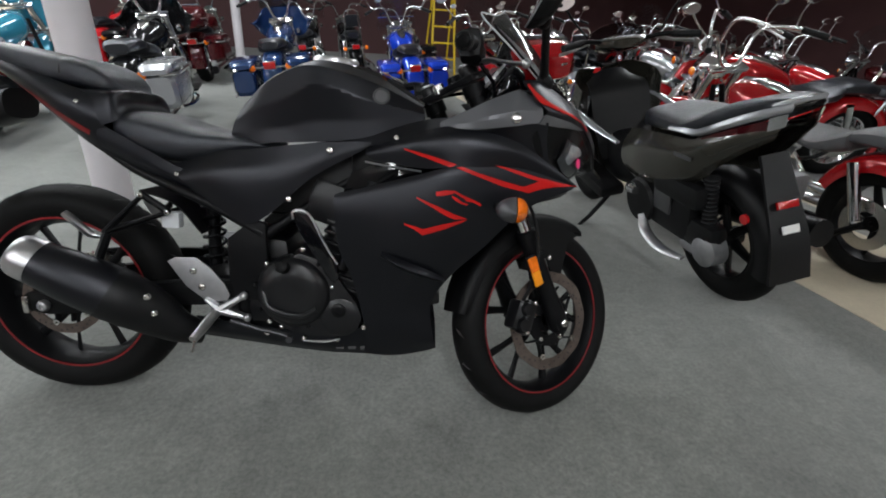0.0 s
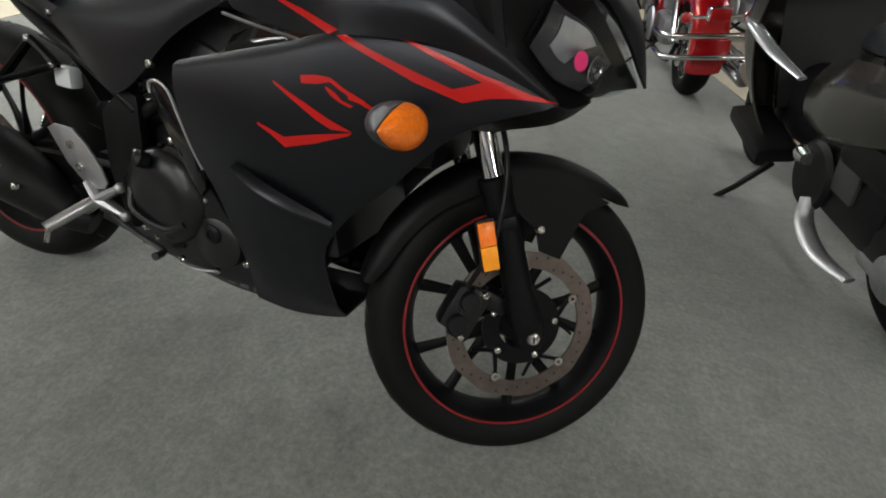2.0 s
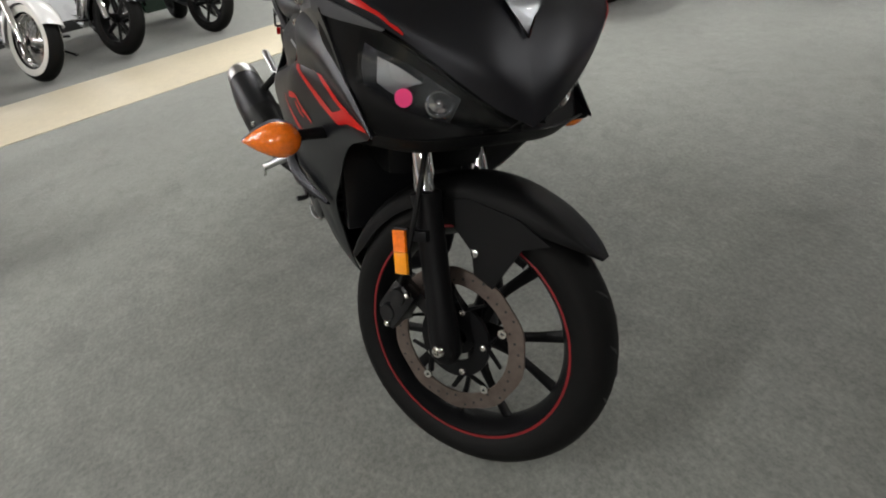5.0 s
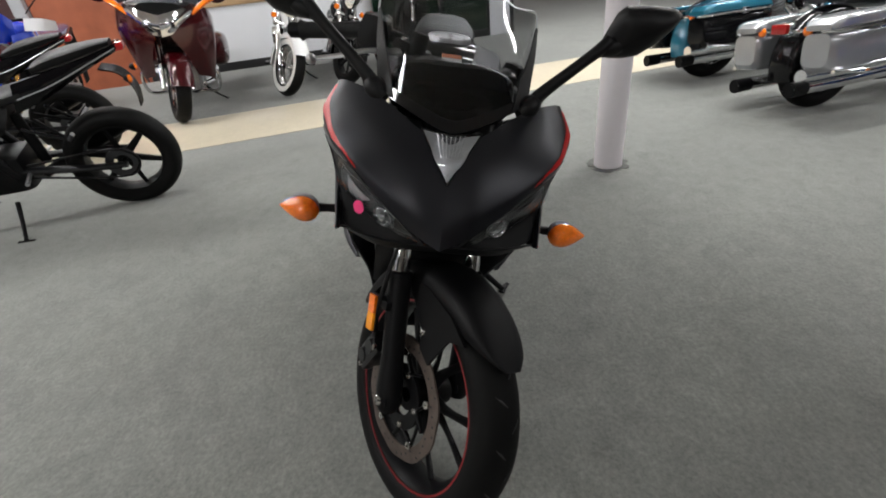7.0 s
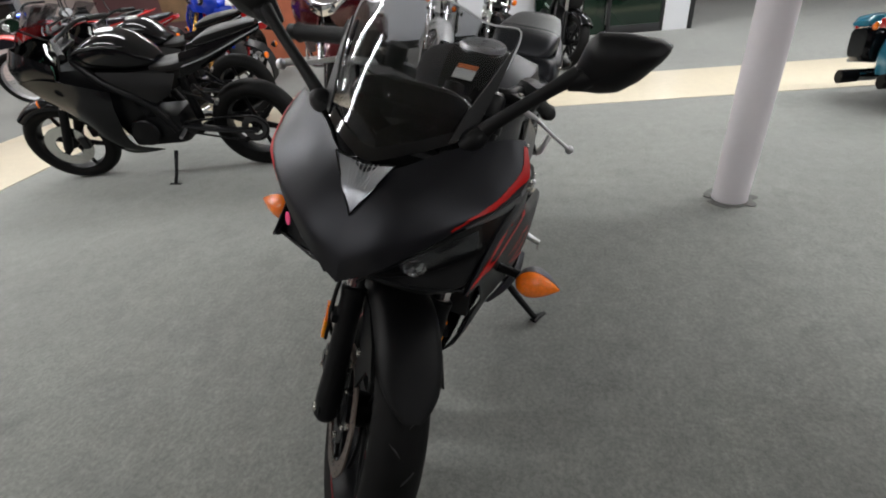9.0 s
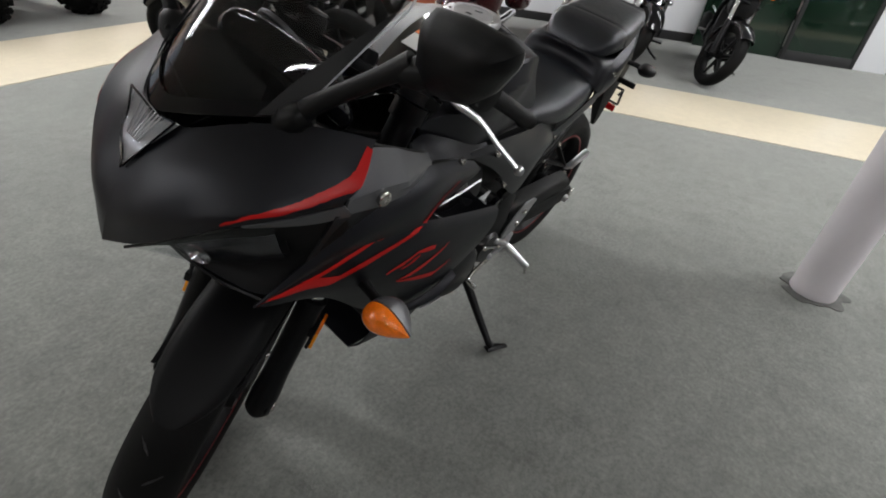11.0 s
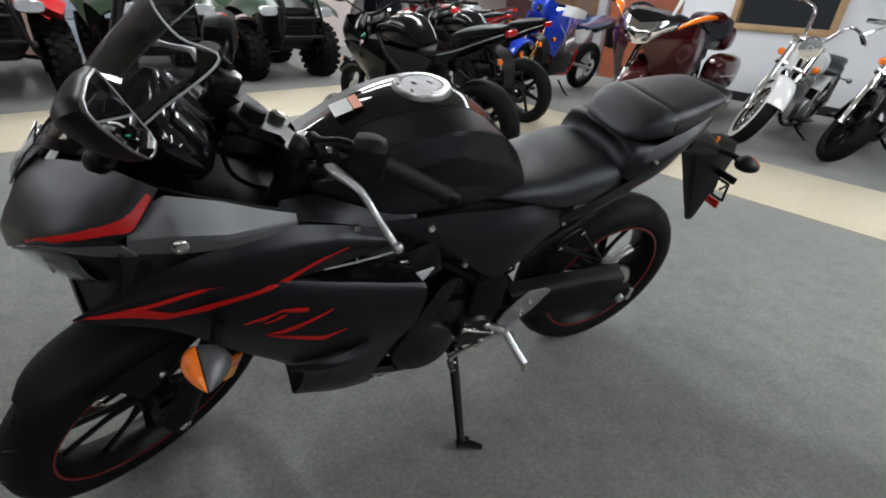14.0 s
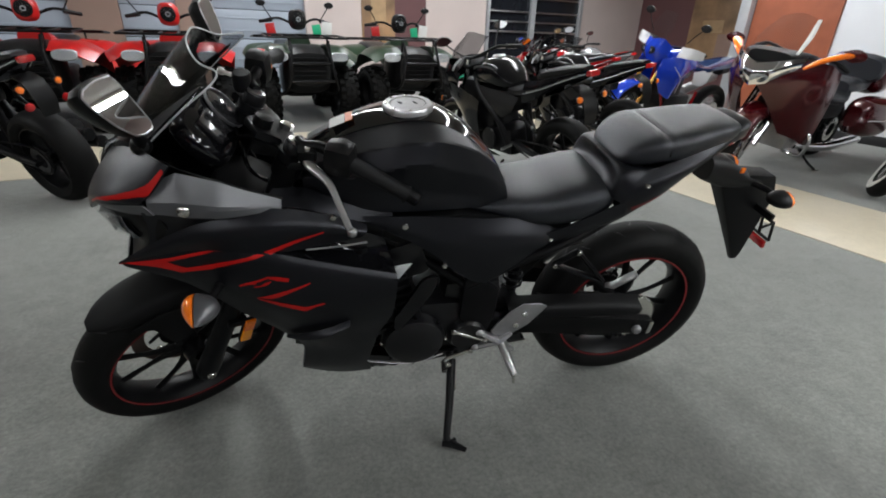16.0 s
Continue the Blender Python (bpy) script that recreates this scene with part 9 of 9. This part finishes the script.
    for p in ([(-0.4, -0.42, 0.9), (-0.4, 0.42, 0.9)], [(0.1, -0.42, 0.92), (0.1, 0.42, 0.92)], *[[(-0.4, y, 0.9), (0.1, y, 0.92)] for y in (-0.42, -0.14, 0.14, 0.42)], [(-0.2, 0.2, 0.8), (-0.2, 0.2, 0.9)]):
        put("bar", BLACKMETAL, rk, lambda bm: add_tube(bm, p, 0.011, 8))
    put("bumper", BLACKMETAL, th, lambda bm: [add_tube(bm, p, 0.016, 8, 14) for p in ([(1.5, -0.3, 0.35), (1.78, -0.26, 0.45), (1.78, -0.2, 0.75), (1.7, -0.2, 0.9)], [(1.5, 0.3, 0.35), (1.78, 0.26, 0.45), (1.78, 0.2, 0.75), (1.7, 0.2, 0.9)], [(1.78, -0.26, 0.5), (1.8, 0, 0.5), (1.78, 0.26, 0.5)], [(1.78, -0.22, 0.68), (1.8, 0, 0.68), (1.78, 0.22, 0.68)])])
    put("nose", PLASTIC, th, lambda bm: add_shell(bm, stations([(0.9, 0.16, 0.3, 0.84), (1.2, 0.24, 0.32, 0.86), (1.5, 0.26, 0.36, 0.84), (1.64, 0.22, 0.44, 0.78)], 14), 20, 0.55))
    put("grille", BLACKMETAL, th, lambda bm: [add_box(bm, (1.66, 0, 0.5 + 0.045 * k), (0.03, 0.34, 0.018), 0.004) for k in range(6)])
    put("tank_cover", accent or paint, th, lambda bm: add_shell(bm, stations([(0.62, 0.12, 0.6, 0.84), (0.85, 0.16, 0.6, 0.9), (1.05, 0.13, 0.7, 0.94)], 10), 18, 0.6))
    put("seat", VINYL, th, lambda bm: add_shell(bm, stations([(0.72, 0.12, 0.7, 0.82), (0.45, 0.17, 0.7, 0.82), (0.1, 0.18, 0.72, 0.88), (-0.2, 0.15, 0.76, 0.88)], 14), 18, 0.6))
    put("engine", ENGINE, th, lambda bm: add_box(bm, (0.6, 0, 0.42), (0.6, 0.36, 0.36), 0.06))
    put("handlebar", BLACKMETAL, th, lambda bm: add_tube(bm, [(0.9, -0.4, 1.08), (1.0, -0.2, 1.12), (1.02, 0, 1.05), (1.0, 0.2, 1.12), (0.9, 0.4, 1.08)], 0.014, 10, 20))
    put("bar_pod", accent or (paint if paint is REDPLASTIC else PLASTIC), th, lambda bm: add_shell(bm, stations([(1.12, 0.06, 1.02, 1.2), (1.06, 0.1, 1.0, 1.22), (0.98, 0.08, 1.02, 1.18)], 10), 16, 0.7))
    lamp(th, (1.12, 0, 1.11), (1, 0, 0), 0.07, PLASTIC)
    if tag:
        for y in (-0.3, 0.22):
            put("hang_tag", GREENLINE if y > 0 else REDPLASTIC, th, lambda bm: add_box(bm, (1.02, y, 1.0), (0.01, 0.1, 0.13), 0.003, pose(0, 0, 0, 8, 0, 0)))
        put("paper_tag", WHITETAG, th, lambda bm: add_box(bm, (1.05, 0.33, 1.02), (0.008, 0.12, 0.15), 0.003, pose(0, 0, 0, -6, 0, 0)))
    return th


def ride(x, y, heading, lean=9.0):
    """The pose of a bike whose rear tyre stands at x, y and that leans to its left."""
    return pose(x, y, 0, -lean, 0, heading)


def from_front(x, y, heading, wb, lean=9.0):
    a = radians(heading)
    return ride(x - wb * math.cos(a), y - wb * math.sin(a), heading, lean)


# row beside the aisle to the east
scooter(ride(2.475, 0.56, 97.3, 12) @ Matrix.Scale(1.06, 4))
cruiser(ride(3.40, 0.82, 98.6, 8), "red cruiser motorcycle with black and grey two-part seat", REDPAINT, seat=GREYVINYL, bumper=False, style="cast", rim=BLACKMETAL, wb=1.6)
cruiser(from_front(3.02, 3.0, 175.4, 1.83, 8) @ Matrix.Scale(1.1, 4), "candy red cruiser motorcycle with chrome bars and backrest", REDPAINT, sissy=True, shield=False, wb=1.66)
cruiser(ride(2.02, 3.0, 96.6, 8), "red touring motorcycle with chrome rear bumpers", REDPAINT, bumper=True, trunk=REDPAINT, wb=1.68, name="touring_motorcycle")
cruiser(ride(1.06, 4.7, 97, 6), "bright blue touring motorcycle with blue saddlebags", BLUEPAINT, bags=BLUEPAINT, shield=True, wb=1.65, name="touring_motorcycle")
cruiser(ride(-0.36, 4.15, 96.5, 7), "dark blue touring motorcycle with dark blue saddlebags", NAVY, bags=NAVY, batwing=NAVY, wb=1.65, name="touring_motorcycle")
cruiser(ride(-1.18, 2.9, 101.9, 7), "black touring motorcycle with silver saddlebags", BLACKPAINT, bags=SILVERPAINT, bag_low=SILVERPAINT, batwing=BLACKPAINT, style="cast", wb=1.65, name="touring_motorcycle")
cruiser(ride(-2.35, 2.76, 101.2, 7), "light blue and black touring motorcycle with silver-trimmed saddlebags", TEAL, bags=TEAL, bag_low=BLACKPAINT, batwing=TEAL, trunk=TEAL, style="cast", wb=1.65, name="touring_motorcycle")
# rows farther back
dirt_bike(ride(-4.1, 4.6, 95.8, 6), "light dirt bike with wire wheels", TEAL)
back = [(-3.08, 6.04, REDPAINT, dict(bags=BLACKPAINT)), (-1.94, 6.33, WINE, dict(bags=WINE, trunk=WINE)), (0.14, 7.43, BLACKPAINT, dict(sissy=True)), (2.47, 6.83, WINE, dict(shield=True)), (3.65, 6.02, BLACKPAINT, dict(bags=BLACKPAINT)),
        (4.98, 5.23, WINE, dict(sissy=True)), (6.00, 3.88, BLACKPAINT, dict(shield=True)), (5.68, 3.2, REDPAINT, dict(sissy=True)), (4.25, 3.85, SILVERPAINT, dict(shield=True)), (6.67, 1.91, BLACKPAINT, dict()), (2.99, 4.76, SILVERPAINT, dict(sissy=True)), (7.92, 4.44, WINE, dict(shield=True)), (7.69, 6.97, REDPAINT, dict()), (4.64, 9.51, SILVERPAINT, dict(bags=SILVERPAINT)), (6.86, 9.59, BLACKPAINT, dict(sissy=True)), (-0.5, 6.6, BLACKPAINT, dict(shield=True)), (1.1, 7.2, SILVERPAINT, dict(bags=BLACKPAINT)), (3.3, 8.2, BLACKPAINT, dict(shield=True)), (5.6, 7.3, REDPAINT, dict(bags=WINE))]
for x, y, paint, opt in back:
    cruiser(ride(x, y, 98 + 6 * math.sin(5 * x), 7), {REDPAINT: "red", WINE: "wine-red", BLACKPAINT: "black", SILVERPAINT: "silver"}[paint] + " cruiser motorcycle in the back row of the showroom", paint, style="cast", group="cruisers in the back rows", **opt)
# row along the white wall
grand_tourer(from_front(-2.89, -2.39, 17.3, 1.67, 7))
cruiser(from_front(-3.56, -1.44, 10, 1.62, 9), "white and chrome cruiser motorcycle with whitewall tyres", WHITEPAINT, wall=WHITERUBBER, deg=30, wb=1.62)
cruiser(from_front(-3.84, -0.78, 10.2, 1.58, 9), "black and chrome cruiser motorcycle by the white wall", BLACKPAINT, style="cast", rim=BLACKMETAL, deg=30, wb=1.58, bars="flat", name="roadster_motorcycle")
sporty(from_front(-3.92, 0.07, 10.4, 1.40, 9), "black naked motorcycle with a round headlight", BLACKPAINT, fairing=False, deg=28, name="roadster_motorcycle")
# black street bikes south of the sport bike
sporty(ride(-0.875, -1.85, -74.2, 9), "glossy black street motorcycle with silver tank flashes", BLACKPAINT, extras=(([(1.22, 0.13, 0.62), (1.25, 0.17, 0.72), (1.2, 0.16, 0.8), (1.15, 0.1, 0.84)], GREENLINE),), deg=10)
sporty(ride(-2.02, -2.83, -74.4, 9), "black street motorcycle with red marks on its tail", BLACKPAINT, deg=6, extras=(([(-0.22, 0.02, 0.96), (-0.1, 0.05, 0.93), (0.0, 0.06, 0.9)], REDTAPE),))
sporty(ride(-2.41, -3.93, -76.5, 9), "red and white street motorcycle", REDPAINT, seat=VINYL, deg=6)
dirt_bike(ride(-3.12, -5.2, -71, 8), "red and white dirt bike with a red rear fender", REDPLASTIC)
sporty(ride(-4.0, -5.9, -78.8, 9), "silver street motorcycle farther back", SILVERPAINT, deg=6)
adventure(ride(-4.16, -4.3, 12.5, 11))
# quads along the shutters
for u_, paint, lab in ((3.94, BLACKPAINT, "black quad bike with black racks facing the aisle"), (2.53, REDPLASTIC, "red quad bike with black racks facing the aisle"), (1.20, REDPLASTIC, "red quad bike with black racks facing the aisle"), (-0.25, GREENPAINT, "dark green quad bike with black racks and hang tags"), (-1.62, GREENPAINT, "dark green quad bike with black racks and hang tags")):
    atv(hall_pose(u_, -7.0, 0, 90 + 3 * math.sin(4 * u_)) @ Matrix.Scale(1.12, 4), lab, paint, u_ < 0)
# black street bike with a wide rear tyre, across the carpet from the sport bike
near = sporty(ride(2.62, -2.45, -38, 11), "black street motorcycle with a wide rear tyre and twin exhaust tips", BLACKPAINT, seat=VINYL, deg=4, wide=0.098)
for y, z in ((-0.155, 0.43), (-0.215, 0.36)):
    put("exhaust_tip", BLACKMETAL, near, lambda bm: add_tube(bm, [(0.1, y + 0.01, z - 0.05), (-0.05, y, z - 0.01), (-0.2, y, z), (-0.205, y, z), (-0.17, y, z)], [0.03, 0.042, 0.042, 0.036, 0.032], 20))
for y in (-0.11, 0.11):
    put("red_reflector", REDLENS, near, lambda bm: add_ball(bm, (-0.25, y, 0.70), 0.028, 12, (0.6, 1, 0.9)))

# office corner and clutter
def office_chair(m):
    th = thing("office_chair", m, "black swivel office chair", "chair")
    put("seat", VINYL, th, lambda bm: add_box(bm, (0, 0, 0.48), (0.48, 0.48, 0.09), 0.04))
    put("backrest", VINYL, th, lambda bm: add_box(bm, (-0.24, 0, 0.8), (0.08, 0.44, 0.5), 0.035, pose(0, 0, 0, 0, -8, 0)))
    put("column", BLACKMETAL, th, lambda bm: add_tube(bm, [(0, 0, 0.08), (0, 0, 0.45)], 0.03, 12))
    for s in LR:
        put("armrest", PLASTIC, th, lambda bm: add_tube(bm, [(-0.1, s * 0.24, 0.48), (-0.1, s * 0.3, 0.66), (0.15, s * 0.3, 0.68)], 0.018, 8, 12))
    for k in range(5):
        a = 2 * math.pi * k / 5
        put("leg", BLACKMETAL, th, lambda bm: (add_tube(bm, [(0, 0, 0.1), (0.28 * math.cos(a), 0.28 * math.sin(a), 0.07)], [0.026, 0.016], 8), add_ball(bm, (0.28 * math.cos(a), 0.28 * math.sin(a), 0.03), 0.03, 10)))
    return th


c0 = office_chair(pose(-6.85, 0.29, 0, 0, 0, 40))
copy_thing(c0, pose(-7.5, 1.45, 0, 0, 0, -30))
th = thing("step_ladder", pose(1.68, 9.4, 0, 0, 0, 10), "yellow painted step ladder standing open", "ladder")
for x in (-0.25, 0.25):
    put("rail", YELLOW, th, lambda bm: add_tube(bm, [(x, -0.3, 0), (x * 0.8, 0.0, 1.7)], 0.025, 8))
    put("back_leg", YELLOW, th, lambda bm: add_tube(bm, [(x, 0.45, 0), (x * 0.8, 0.05, 1.7)], 0.02, 8))
for k in range(5):
    put("step", YELLOW, th, lambda bm: add_box(bm, (0, -0.25 + 0.055 * k, 0.3 + 0.3 * k), (0.46, 0.1, 0.03), 0.006))
